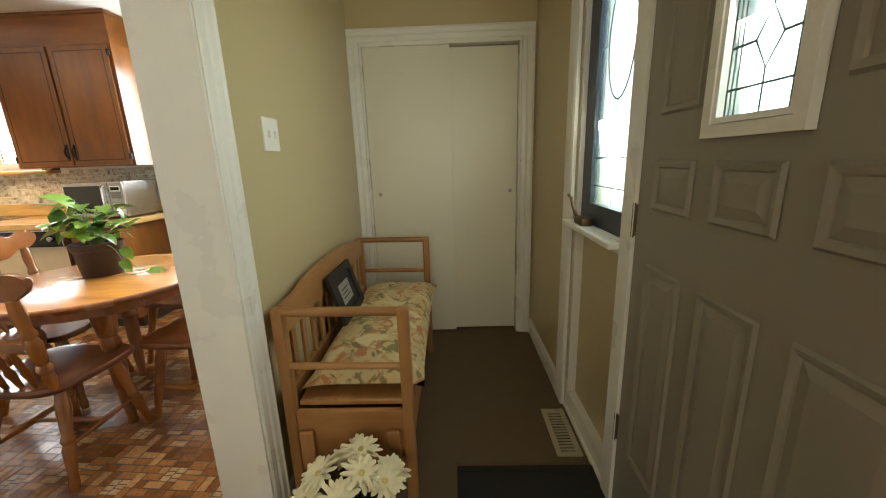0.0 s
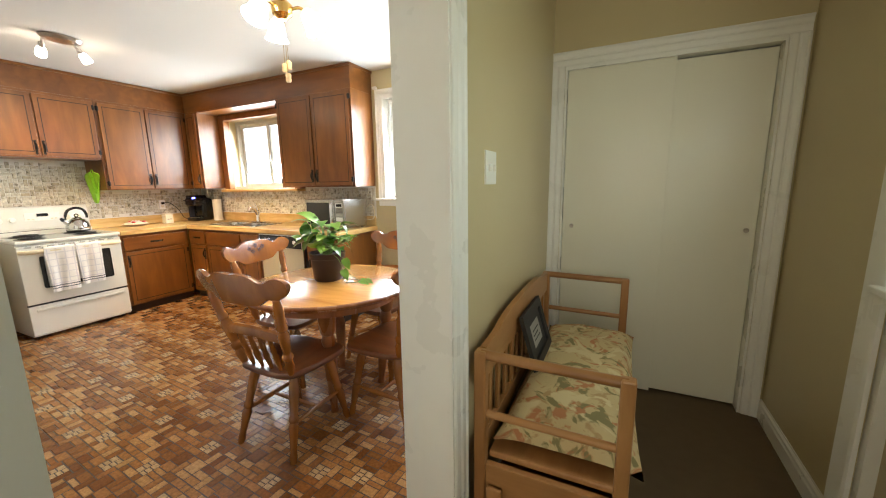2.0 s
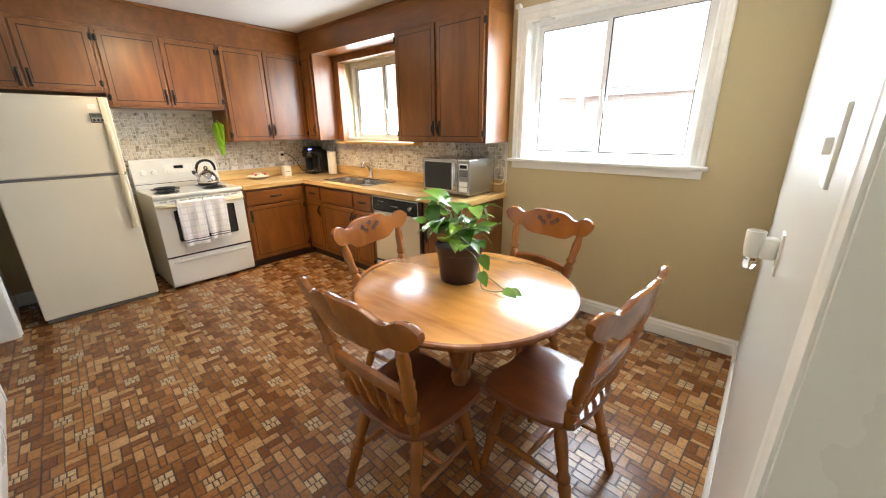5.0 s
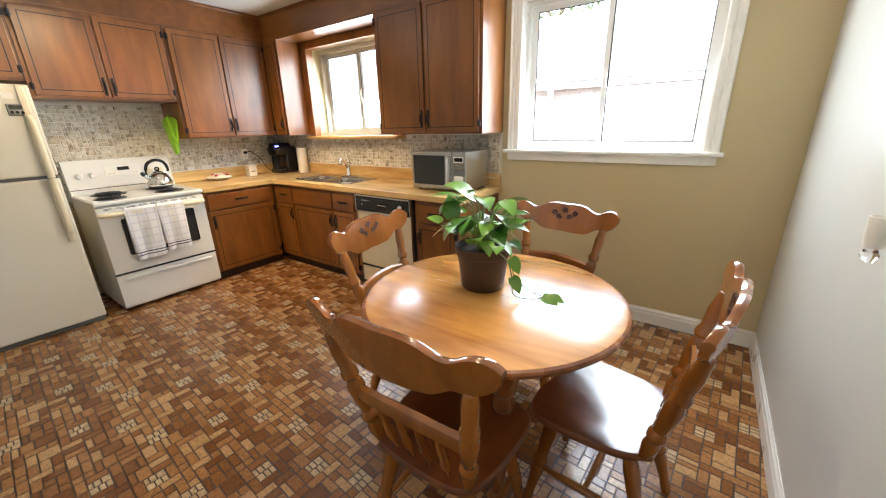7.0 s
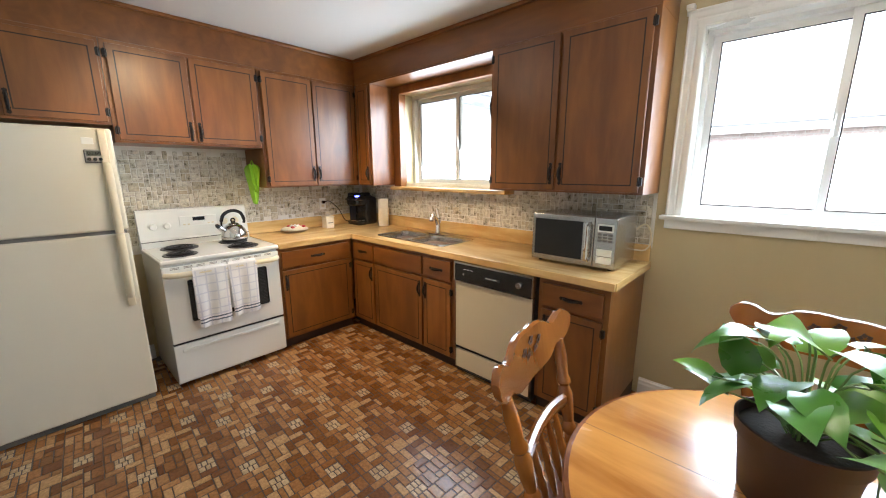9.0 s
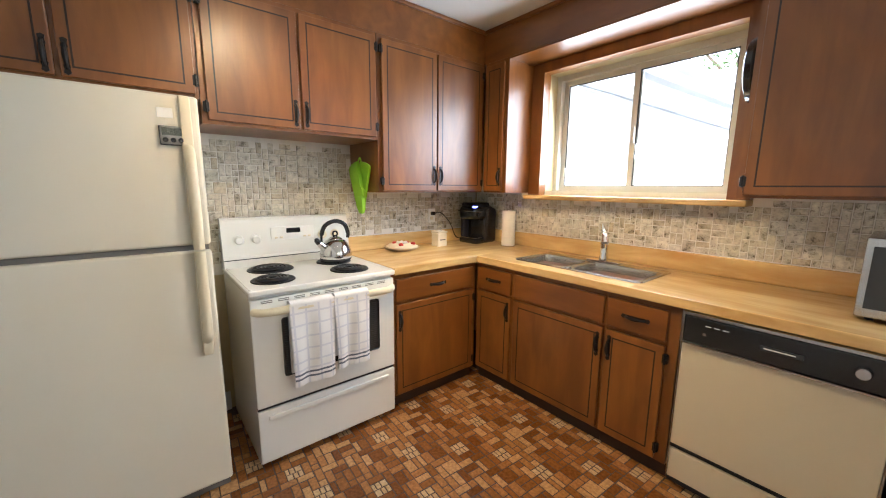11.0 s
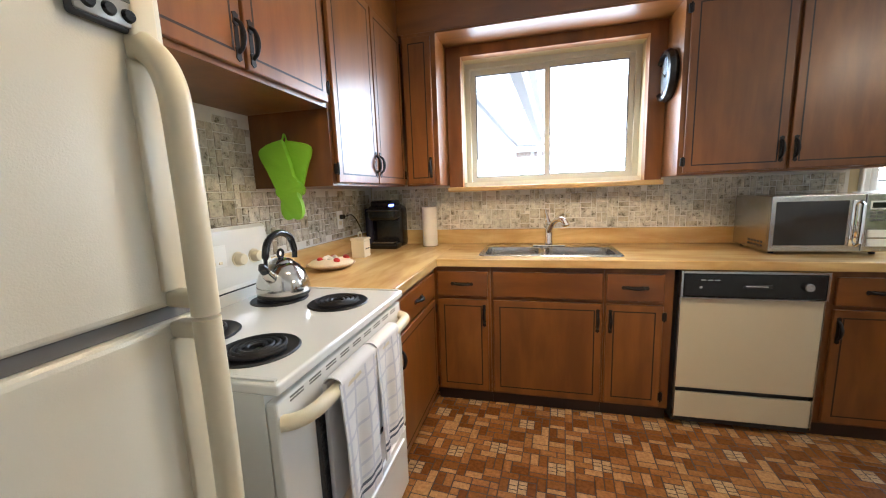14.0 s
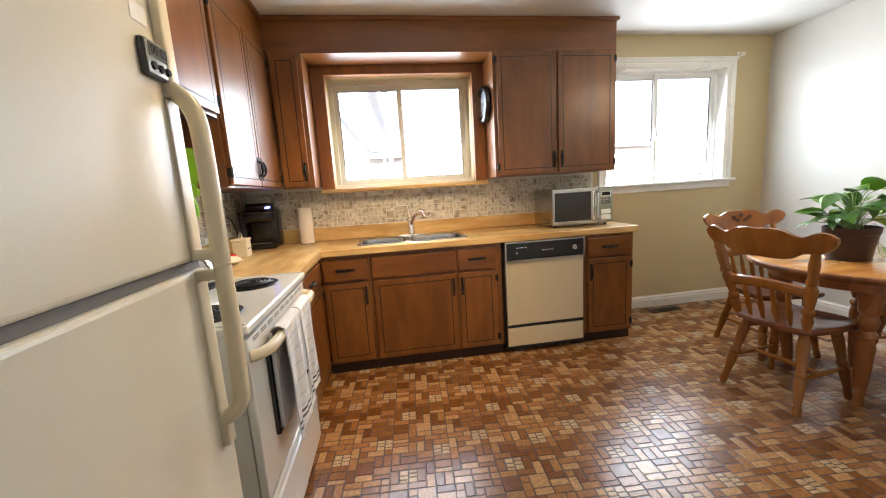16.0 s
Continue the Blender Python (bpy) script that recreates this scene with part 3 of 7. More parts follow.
COLS = ((1.70, 1.87), (1.455, 1.632), (1.185, 1.385))
for y0, y1, z0, z1 in [(*c, 1.40, 2.03) for c in (COLS[0], COLS[2])] + [(*c, z0, z1) for c in COLS for z0, z1 in ((1.145, 1.283), (0.30, 0.985))]:
    raised(door, y0, y1, z0, z1)
gf = part("glass_frame", join(*[b for b in (ring(GY0 - 0.036, GY1 + 0.036, GZ0 - 0.038, GZ1 + 0.036, XD - 0.020, XD - 0.001, 0.026), ring(GY0 - 0.01, GY1 + 0.01, GZ0 - 0.01, GZ1 + 0.01, XD - 0.016, XD - 0.0012, 0.012))]), TRIM, door, "white moulded frame round the door glass")
gf.data.transform(Matrix(((0, 1, 0, 0), (1, 0, 0, 0), (0, 0, 1, 0), (0, 0, 0, 1))))
gf.data.flip_normals()
leaded(door, GY0, GY1, GZ0, GZ1, XD + 0.004)
for hz in (0.35, 1.10, 1.85):
    part("hinge", join(box(XD - 0.006, XD + 0.004, 1.955, 1.972, hz - 0.05, hz + 0.05, 0.001), tube([(XD - 0.007, 1.962, hz - 0.055), (XD - 0.007, 1.962, hz + 0.055)], 0.006, 8)), BRONZE, door, "bronze hinge")
setting("door_frame_1", join(box(XO - 0.008, XO + 0.12, 1.957, 2.035, 0, 2.13), box(XO - 0.008, XO + 0.12, 1.03, 1.042, 0, 2.13), box(XO - 0.008, XO + 0.12, 1.042, 1.957, 2.115, 2.13), box(XO - 0.004, XO + 0.13, 1.042, 2.57, 0.0, 0.018)), TRIM, "white front door frame and sill")
FL = [(0, 0), (0, 0.014), (0.012, 0.02), (0.018, 0.013), (0.03, 0.02), (0.038, 0.012), (0.052, 0.02), (0.06, 0.012), (0.075, 0.02), (0.082, 0.013), (0.098, 0.02), (0.105, 0.0)]
setting("trim_sidelight_casing", join(strip(FL, 2.2, frame_m((XO, 2.555, 0), Y_, -X_, Z_)), strip(FL, 1.63, frame_m((XO, 1.03, 2.12), Z_, -X_, Y_))), TRIM, "white fluted casing beside the sidelight")
SLX = XO + 0.05
sl = setting("window_sidelight", join(box(SLX - 0.04, SLX + 0.05, 2.035, 2.57, 0.018, 0.10), box(SLX - 0.04, SLX + 0.05, 2.535, 2.57, 0.10, 2.13), box(SLX - 0.04, SLX + 0.05, 2.035, 2.535, 0.96, 1.005), box(SLX - 0.04, SLX + 0.05, 2.035, 2.535, 2.09, 2.13)), TRIM, "white sidelight frame beside the front door")
part("lower_panel", box(SLX, SLX + 0.03, 2.035, 2.535, 0.10, 0.96), WALL, sl, "plain olive panel below the sidelight")
part("stool", box(XO - 0.045, XO + 0.04, 2.036, 2.58, 0.985, 1.01, 0.006), TRIM, sl, "white moulded ledge")
sash = part("sash", join(box(SLX - 0.02, SLX + 0.02, 2.435, 2.533, 1.006, 2.09), box(SLX - 0.02, SLX + 0.02, 2.035, 2.07, 1.006, 2.09), box(SLX - 0.02, SLX + 0.02, 2.07, 2.435, 1.006, 1.10), box(SLX - 0.02, SLX + 0.02, 2.07, 2.435, 2.05, 2.09)), SCREEN, sl, "blue-black casement sash")
leaded(sl, 2.07, 2.435, 1.10, 2.05, SLX - 0.004)
crank = part("crank", join(box(XO - 0.03, XO + 0.02, 2.35, 2.45, 1.01, 1.045, 0.008), tube([(XO - 0.02, 2.44, 1.04), (XO - 0.035, 2.45, 1.08), (XO - 0.04, 2.465, 1.12), (XO - 0.05, 2.48, 1.135)], 0.007, 8)), BRONZE, sl, "bronze casement crank", True)

for o in [o for o in scene.objects if o.parent is None and o.name in ("door_1", "door_frame_1", "trim_sidelight_casing", "window_sidelight")]:
    o.location.y -= 0.02

# entry floor vent and mat
REGISTER = plain("tan_register_metal", (0.40, 0.34, 0.24), 0.4, vary=0.1, scale=30)
fv = thing("floor_vent", (1.56, 2.33, 0.004), "tan metal floor register set in the entry floor", "vent")
part("frame", join(box(1.505, 1.53, 2.17, 2.49, 0.004, 0.012, 0.002), box(1.595, 1.62, 2.17, 2.49, 0.004, 0.012, 0.002), box(1.53, 1.595, 2.17, 2.195, 0.004, 0.012, 0.002), box(1.53, 1.595, 2.465, 2.49, 0.004, 0.012, 0.002)), REGISTER, fv)
part("duct", box(1.53, 1.595, 2.195, 2.465, 0.0045, 0.006), BLACK_MATT, fv)
for k in range(14):
    y = 2.205 + k * 0.0192
    part("slat", box(1.53, 1.595, y, y + 0.008, 0.006, 0.011), REGISTER, fv)
mt = thing("door_mat", (1.4, 1.7, 0.004), "black rubber door mat on the entry floor", "mat")
part("mat_base", box(1.06, 1.655, 1.2, 2.12, 0.005, 0.013, 0.003), RUBBER, mt)
part("mat_border", join(box(1.075, 1.64, 2.085, 2.105, 0.013, 0.017, 0.001), box(1.075, 1.095, 1.22, 2.08, 0.013, 0.017, 0.001)), RUBBER, mt)

# ---- cabinets ----
NORTH, WEST = "north", "west"


def at_face(bm, side, face):
    """From (along, out, up) to the world for a cabinet face on the north or the west wall."""
    if side == NORTH:
        bm.transform(Matrix(((1, 0, 0, 0), (0, -1, 0, face), (0, 0, 1, 0), (0, 0, 0, 1))))
    else:
        bm.transform(Matrix(((0, 1, 0, face), (1, 0, 0, 0), (0, 0, 1, 0), (0, 0, 0, 1))))
    return bm


def pull(side, face, u, z, upright=True, out=0.022):
    """A black wrought pull: a bowed bar between two shaped plates."""
    h, pts = 0.05, []
    for k in range(9):
        a = -1 + k / 4
        pts.append((0, out + 0.022 * (1 - a * a) ** 0.5 if abs(a) < 1 else out, a * 0.045))
    bar = tube(pts, [0.006, 0.006, 0.007, 0.0085, 0.009, 0.0085, 0.007, 0.006, 0.006], 8)
    plates = [slab([(-0.011, -0.014), (0, -0.022), (0.011, -0.014), (0.008, 0), (0.011, 0.014), (0, 0.02), (-0.011, 0.014), (-0.008, 0)], 0, 0.004, 0, frame_m((0, out - 0.003, s * 0.047), X_, Z_, Y_)) for s in (-1, 1)]
    back = box(-0.008, 0.008, out - 0.003, out - 0.001, -0.05, 0.05)
    bm = join(bar, back, *plates)
    if not upright:
        bm.transform(Matrix(((0, 0, 1, 0), (0, 1, 0, 0), (1, 0, 0, 0), (0, 0, 0, 1))))
    bm.transform(Matrix.Translation((u, 0, z)))
    return at_face(bm, side, face)


def cab_door(par, side, face, u0, u1, z0, z1, handle=None, hinge=None, drawer=False, handle_z=None, name="door"):
    """A slab door or drawer front with a dark routed line, pull and hinges."""
    grain = (CAB_H if side == NORTH else CAB_Y) if drawer else CAB
    d = part(name, at_face(box(u0, u1, 0.002, 0.02, z0, z1, 0.004), side, face), grain, par)
    if not drawer:
        i = 0.036
        part("routed_line", at_face(join(*[box(a, b, 0.0195, 0.0207, c, e) for a, b, c, e in ((u0 + i, u0 + i + 0.0065, z0 + i, z1 - i), (u1 - i - 0.0065, u1 - i, z0 + i, z1 - i), (u0 + i + 0.0065, u1 - i - 0.0065, z0 + i, z0 + i + 0.0065), (u0 + i + 0.0065, u1 - i - 0.0065, z1 - i - 0.0065, z1 - i))]), side, face), LINE, d, "dark routed line")
    if handle == "drawer":
        part("handle", pull(side, face, (u0 + u1) / 2, (z0 + z1) / 2, False), IRON, d, "black wrought iron pull", True)
    elif handle is not None:
        part("handle", pull(side, face, u0 + 0.022 if handle == 0 else u1 - 0.022, handle_z), IRON, d, "black wrought iron pull", True)
    if hinge is not None:
        u = u0 - 0.004 if hinge == 0 else u1 + 0.004
        for hz in (z0 + 0.06, z1 - 0.06):
            part("hinge", at_face(join(box(u - 0.012, u + 0.012, 0.004, 0.0225, hz - 0.022, hz + 0.022, 0.003), tube([(u, 0.022, hz - 0.026), (u, 0.022, hz + 0.026)], 0.005, 6)), side, face), IRON, d, "black hinge")
    return d


def cabinet(side, face, u0, u1, z0, z1, back, doors, label, category="cabinet", group="", toe=False):
    """A cabinet unit: body, doors and drawers given as (u0, u1, z0, z1, handle, hinge, drawer, handle_z)."""
    um = (u0 + u1) / 2
    loc = (um, face, z0 if not toe else 0) if side == NORTH else (face, um, z0 if not toe else 0)
    name = "base_cabinet" if toe else "wall_cabinet"
    c = thing(name, loc, label, category, group)
    depth = abs(back - face)
    part("body", at_face(box(u0 + 0.0006, u1 - 0.0006, -depth + 0.002, 0, z0, z1), side, face), CAB, c)
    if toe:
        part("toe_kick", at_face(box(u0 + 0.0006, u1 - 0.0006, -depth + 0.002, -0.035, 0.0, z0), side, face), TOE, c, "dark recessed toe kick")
    for a, b, e, f, handle, hinge, drawer, hz in doors:
        cab_door(c, side, face, a, b, e, f, handle, hinge, drawer, hz, "drawer_front" if drawer else "door")
    return c


UF, UX = 3.90, -4.20          # faces of the upper cabinets
UZ, UT = 1.345, 2.28
G = "upper kitchen cabinets"
cabinet(WEST, UX, 1.128, 2.065, 1.77, UT, XW, [(1.16, 1.605, 1.785, 2.255, 1, 0, False, 1.86), (1.62, 2.05, 1.785, 2.255, 0, 1, False, 1.86)], "short reddish-brown wall cabinet above the fridge", group=G)
cabinet(WEST, UX, 2.067, 2.983, 1.665, UT, XW, [(2.09, 2.512, 1.68, 2.255, 1, 0, False, 1.76), (2.525, 2.968, 1.68, 2.255, 0, 1, False, 1.76)], "reddish-brown wall cabinet above the stove", group=G)
cabinet(WEST, UX, 2.985, 3.90, UZ, UT, XW, [(3.01, 3.435, 1.357, 2.255, 1, 0, False, 1.46), (3.445, 3.87, 1.357, 2.255, 0, 1, False, 1.46)], "tall reddish-brown wall cabinet over the counter", group=G)
cabinet(NORTH, UF, -4.20 + 0.022, -3.955, UZ, UT, YN, [(-4.165, -3.985, 1.357, 2.255, 1, None, False, 1.46)], "narrow reddish-brown corner wall cabinet", group=G)
cabinet(NORTH, UF, -2.582, -1.568, UZ, UT, YN, [(-2.557, -2.085, 1.357, 2.265, 1, 0, False, 1.46), (-2.065, -1.592, 1.357, 2.265, 0, 1, False, 1.46)], "two-door reddish-brown wall cabinet beside the window", group=G)
setting("trim_soffit", join(box(-4.20, -1.568, UF, YN, UT + 0.001, ZC - 0.001), box(XW, -4.20, 1.128, YN, UT + 0.001, ZC - 0.001)), CAB_H, "reddish-brown wood soffit above the cabinets")
setting("trim_crown", join(box(-4.20, -1.55, UF - 0.02, UF - 0.001, ZC - 0.028, ZC - 0.002, 0.006), box(-1.567, -1.55, UF - 0.001, YN, ZC - 0.028, ZC - 0.002, 0.006), box(-4.199, -4.18, 1.128, UF - 0.02, ZC - 0.028, ZC - 0.002, 0.006)), CAB_H, "thin wood strip under the ceiling")
setting("trim_light_valance", box(-3.955, -2.582, 3.902, 4.16, UT - 0.012, UT), CAB_H, "glossy soffit board above the sink window")

BF, BX = 3.622, -3.945
BZ0, BZ1 = 0.085, 0.868
G = "lower kitchen cabinets"
cabinet(WEST, BX, 2.905, 3.60, BZ0, BZ1, XW, [(2.935, 3.565, 0.70, 0.838, "drawer", None, True, 0), (2.935, 3.565, 0.10, 0.68, 0, 1, False, 0.58)], "reddish-brown base cabinet beside the stove", group=G, toe=True)
cabinet(NORTH, BF, -3.944, -3.605, BZ0, BZ1, YN, [(-3.92, -3.62, 0.69, 0.838, "drawer", None, True, 0), (-3.92, -3.62, 0.10, 0.67, 1, None, False, 0.575)], "narrow reddish-brown base cabinet with a drawer", group=G, toe=True)
cabinet(NORTH, BF, -3.605, -2.99, BZ0, BZ1, YN, [(-3.59, -3.00, 0.69, 0.838, None, None, True, 0), (-3.59, -3.00, 0.10, 0.67, 1, None, False, 0.575)], "reddish-brown sink base cabinet with one door", group=G, toe=True)
cabinet(NORTH, BF, -2.99, -2.652, BZ0, BZ1, YN, [(-2.98, -2.70, 0.69, 0.838, "drawer", None, True, 0), (-2.98, -2.70, 0.10, 0.67, 0, 1, False, 0.575)], "narrow reddish-brown base cabinet with a drawer", group=G, toe=True)
cabinet(NORTH, BF, -2.005, -1.595, BZ0, BZ1, YN, [(-1.975, -1.622, 0.70, 0.838, "drawer", None, True, 0), (-1.975, -1.622, 0.10, 0.68, 0, 1, False, 0.58)], "reddish-brown end base cabinet with a drawer", group=G, toe=True)

# worktop with the sink cut out, rolled front and upstand
CT = 0.912
SX0, SX1, SY0, SY1 = -3.69, -2.87, 3.70, 4.12
ct = thing("countertop", (-3.0, 3.9, 0.87), "L-shaped wood-look laminate countertop, pale worn streaks", "countertop")


def ctop(x0, x1, y0, y1, b=0.0):
    return box(x0, x1, y0, y1, 0.872, CT, b)


for xa, xb, ya, yb in ((-3.925, SX0 + 0.012, 3.60, YN - 0.002), (SX1 - 0.012, -1.575, 3.60, YN - 0.002), (SX0 + 0.012, SX1 - 0.012, 3.60, SY0 + 0.012), (SX0 + 0.012, SX1 - 0.012, SY1 - 0.012, YN - 0.002)):
    part("worktop", ctop(xa, xb, ya, yb), COUNTER, ct)
part("worktop_return", ctop(XW + 0.002, -3.9255, 2.915, YN - 0.002), COUNTER_Y, ct)
part("front_edge", join(box(-3.925, -1.57, 3.588, 3.5995, 0.868, CT + 0.002, 0.005, 3)), COUNTER, ct, "rolled laminate edge")
part("side_edge", box(-3.9245, -3.913, 2.915, 3.59, 0.868, CT + 0.002, 0.005, 3), COUNTER_Y, ct, "rolled laminate edge")
part("end_edge", box(-1.5745, -1.565, 3.60, YN - 0.002, 0.868, CT + 0.002, 0.004, 2), COUNTER_Y, ct, "rolled laminate edge")
part("upstand", box(XW + 0.022, -1.575, YN - 0.021, YN - 0.002, CT + 0.001, 1.02, 0.005), COUNTER, ct, "laminate upstand")
part("side_upstand", box(XW + 0.002, XW + 0.021, 2.915, YN - 0.002, CT + 0.001, 1.02, 0.005), COUNTER_Y, ct, "laminate upstand")

# ---- dishwasher ----
dw = thing("dishwasher", (-2.31, 3.6, 0), "almond dishwasher with a black control panel", "dishwasher")
D0, D1, DF = -2.645, -2.012, 3.60
part("body", box(D0 + 0.008, D1 - 0.008, DF + 0.012, 4.2, 0.03, 0.868), BLACK_MATT, dw)
part("door_panel", box(D0 + 0.015, D1 - 0.015, DF - 0.012, DF + 0.01, 0.235, 0.725, 0.003), ALMOND, dw, "almond metal door panel")
part("kick_panel", box(D0 + 0.015, D1 - 0.015, DF - 0.008, DF + 0.012, 0.065, 0.205, 0.003), ALMOND, dw, "almond lower panel")
cp = part("control_panel", box(D0 + 0.02, D1 - 0.02, DF - 0.028, DF + 0.01, 0.735, 0.852, 0.006), BLACK, dw, "black control panel")
part("chrome_trim", join(box(D0 + 0.008, D0 + 0.018, DF - 0.026, DF + 0.01, 0.73, 0.866), box(D1 - 0.018, D1 - 0.008, DF - 0.026, DF + 0.01, 0.73, 0.866), box(D0 + 0.018, D1 - 0.018, DF - 0.03, DF + 0.01, 0.855, 0.866), box(D0 + 0.018, D1 - 0.018, DF - 0.031, DF + 0.01, 0.727, 0.733)), STEEL, dw, "thin chrome trim")
for ex in (D0 + 0.009, D1 - 0.0145):
    part("door_edge", box(ex, ex + 0.0055, DF - 0.013, DF + 0.01, 0.06, 0.725), STEEL, dw, "thin metal edge")
part("dial", lathe([(0, 0.022), (0.017, 0.022), (0.02, 0.018), (0.022, 0.0), (0, 0)], 24, frame_m((-2.11, DF - 0.028, 0.797), X_, Z_, -Y_)), STEEL, cp, "round metal dial", True)
part("latch", box(-2.37, -2.25, DF - 0.036, DF - 0.028, 0.785, 0.803, 0.003), BLACK_MATT, cp, "door latch")
part("lettering", box(-2.36, -2.27, DF - 0.0372, DF - 0.0362, 0.793, 0.7965), PLASTIC_WHITE, cp, "faint white marking")
for k in range(3):
    part("lettering", box(-2.55 + k * 0.03, -2.53 + k * 0.03, DF - 0.0292, DF - 0.0282, 0.82, 0.823), PLASTIC_WHITE, cp, "faint white marking")
part("badge", lathe([(0, 0.002), (0.007, 0.002), (0.007, 0)], 12, frame_m((-2.55, DF - 0.028, 0.785), X_, Z_, -Y_)), STEEL, cp)

# ---- stove ----
S0, S1, SF, SB = 2.137, 2.897, -3.888, -4.53
st = thing("electric_stove", ((SF + SB) / 2, (S0 + S1) / 2, 0), "white freestanding electric stove with coil burners", "stove")
part("body", box(SB, SF - 0.03, S0 + 0.006, S1 - 0.006, 0.03, 0.885), WHITE_ENAMEL, st)
part("cooktop", box(SB, SF + 0.012, S0, S1, 0.886, 0.915, 0.008, 3), WHITE_ENAMEL, st, "white enamel cooktop")
for ya in (S0 + 0.008, S1 - 0.02):
    part("cooktop_rim", box(SB + 0.05, SF, ya, ya + 0.012, 0.9155, 0.92, 0.002), WHITE_ENAMEL, st)
bgp = [(SB - 0.02, 0.9), (SB + 0.075, 0.9), (SB + 0.075, 0.955), (SB + 0.06, 0.975), (SB + 0.035, 1.185), (SB + 0.02, 1.198), (SB - 0.02, 1.198)]
bg = part("backguard", strip(bgp, S1 - S0 - 0.004, frame_m((0, S0 + 0.002, 0), X_, Z_, Y_)), WHITE_ENAMEL, st, "white control backguard")
# black strip painted in as the shade along the backguard's crease
part("shadow_gap", box(SB + 0.04, SB + 0.0735, S0 + 0.004, S1 - 0.004, 0.9565, 0.962), BLACK_MATT, bg)
for ky in (2.225, 2.315, 2.715, 2.80):
    part("knob", lathe([(0, 0.026), (0.019, 0.026), (0.023, 0.02), (0.024, 0.0), (0.029, 0.0), (0.03, -0.004), (0, -0.004)], 20, frame_m((SB + 0.052, ky, 1.07), Y_, Z_, X_)), ALMOND_PLASTIC if ky > 2.6 else PLASTIC_WHITE, bg, "round control knob", True)
part("clock_display", box(SB + 0.045, SB + 0.052, 2.49, 2.575, 1.095, 1.125, 0.002), BLACK, bg, "dark clock display")
part("touch_panel", box(SB + 0.0445, SB + 0.0505, 2.40, 2.66, 1.045, 1.135, 0.001), PLASTIC_WHITE, bg)
for ky in (2.43, 2.46, 2.60, 2.63):
    part("button", box(SB + 0.046, SB + 0.0525, ky - 0.008, ky + 0.008, 1.065, 1.075, 0.001), ALMOND_PLASTIC, bg)


def burner(x, y, r):
    b = part("burner", lathe([(r * 0.2, 0.9165), (r + 0.004, 0.9165), (r + 0.016, 0.921), (r + 0.02, 0.9175), (r + 0.02, 0.9155), (r * 0.2, 0.9155), (r * 0.2, 0.9165)], 36, Matrix.Translation((x, y, 0))), COIL, st, "black burner drip pan", True)
    pts = [(x + (0.018 + (r - 0.022) * k / 96) * math.cos(2 * math.pi * k / 24), y + (0.018 + (r - 0.022) * k / 96) * math.sin(2 * math.pi * k / 24), 0.9255) for k in range(97)]
    part("coil", tube(pts, 0.0058, 6), COIL, b, "spiral heating coil", True)


burner(-4.315, 2.345, 0.102)
burner(-4.048, 2.288, 0.085)
burner(-4.052, 2.70, 0.088)
burner(-4.31, 2.715, 0.085)
od = part("oven_door", join(box(SF - 0.028, SF, S0 + 0.004, S1 - 0.004, 0.335, 0.868, 0.006)), WHITE_ENAMEL, st, "white oven door")
part("vent_slots", join(*[box(SF - 0.001, SF + 0.0012, S0 + 0.05 + k * 0.075, S0 + 0.10 + k * 0.075, zz, zz + 0.004) for k in range(9) for zz in (0.848, 0.856)]), GREY_SEAL, od)
part("oven_window", box(SF - 0.001, SF + 0.004, 2.27, 2.79, 0.47, 0.765, 0.012), SMOKED, od, "dark oven window")
part("window_mesh", join(*[box(SF + 0.004, SF + 0.0048, 2.28, 2.78, 0.48 + k * 0.0115, 0.4825 + k * 0.0115) for k in range(25)]), BLACK_MATT, od)
part("oven_handle", tube(smooth_line([(SF - 0.002, 2.155, 0.815), (SF + 0.022, 2.17, 0.815), (SF + 0.04, 2.205, 0.815), (SF + 0.046, 2.27, 0.815), (SF + 0.046, 2.52, 0.815), (SF + 0.046, 2.77, 0.815), (SF + 0.04, 2.835, 0.815), (SF + 0.022, 2.865, 0.815), (SF - 0.002, 2.88, 0.815)], 6), 0.0185, 12), ALMOND_PLASTIC, od, "cream oven handle", True)
dr = part("storage_drawer", box(SF - 0.028, SF - 0.002, S0 + 0.004, S1 - 0.004, 0.045, 0.318, 0.006), WHITE_ENAMEL, st, "white storage drawer")
part("drawer_lip", box(SF - 0.004, SF + 0.008, S0 + 0.05, S1 - 0.05, 0.265, 0.29, 0.005), WHITE_ENAMEL, dr)
# black bar stands in for the shade between oven door and drawer
part("dark_gap", box(SF - 0.03, SF - 0.012, S0 + 0.006, S1 - 0.006, 0.32, 0.333), BLACK_MATT, st)
for fy in (S0 + 0.05, S1 - 0.05):
    for fx in (SF - 0.1, SB + 0.08):
        part("foot", lathe([(0, 0), (0.018, 0), (0.018, 0.03), (0, 0.03)], 12, Matrix.Translation((fx, fy, 0))), BLACK_MATT, st)

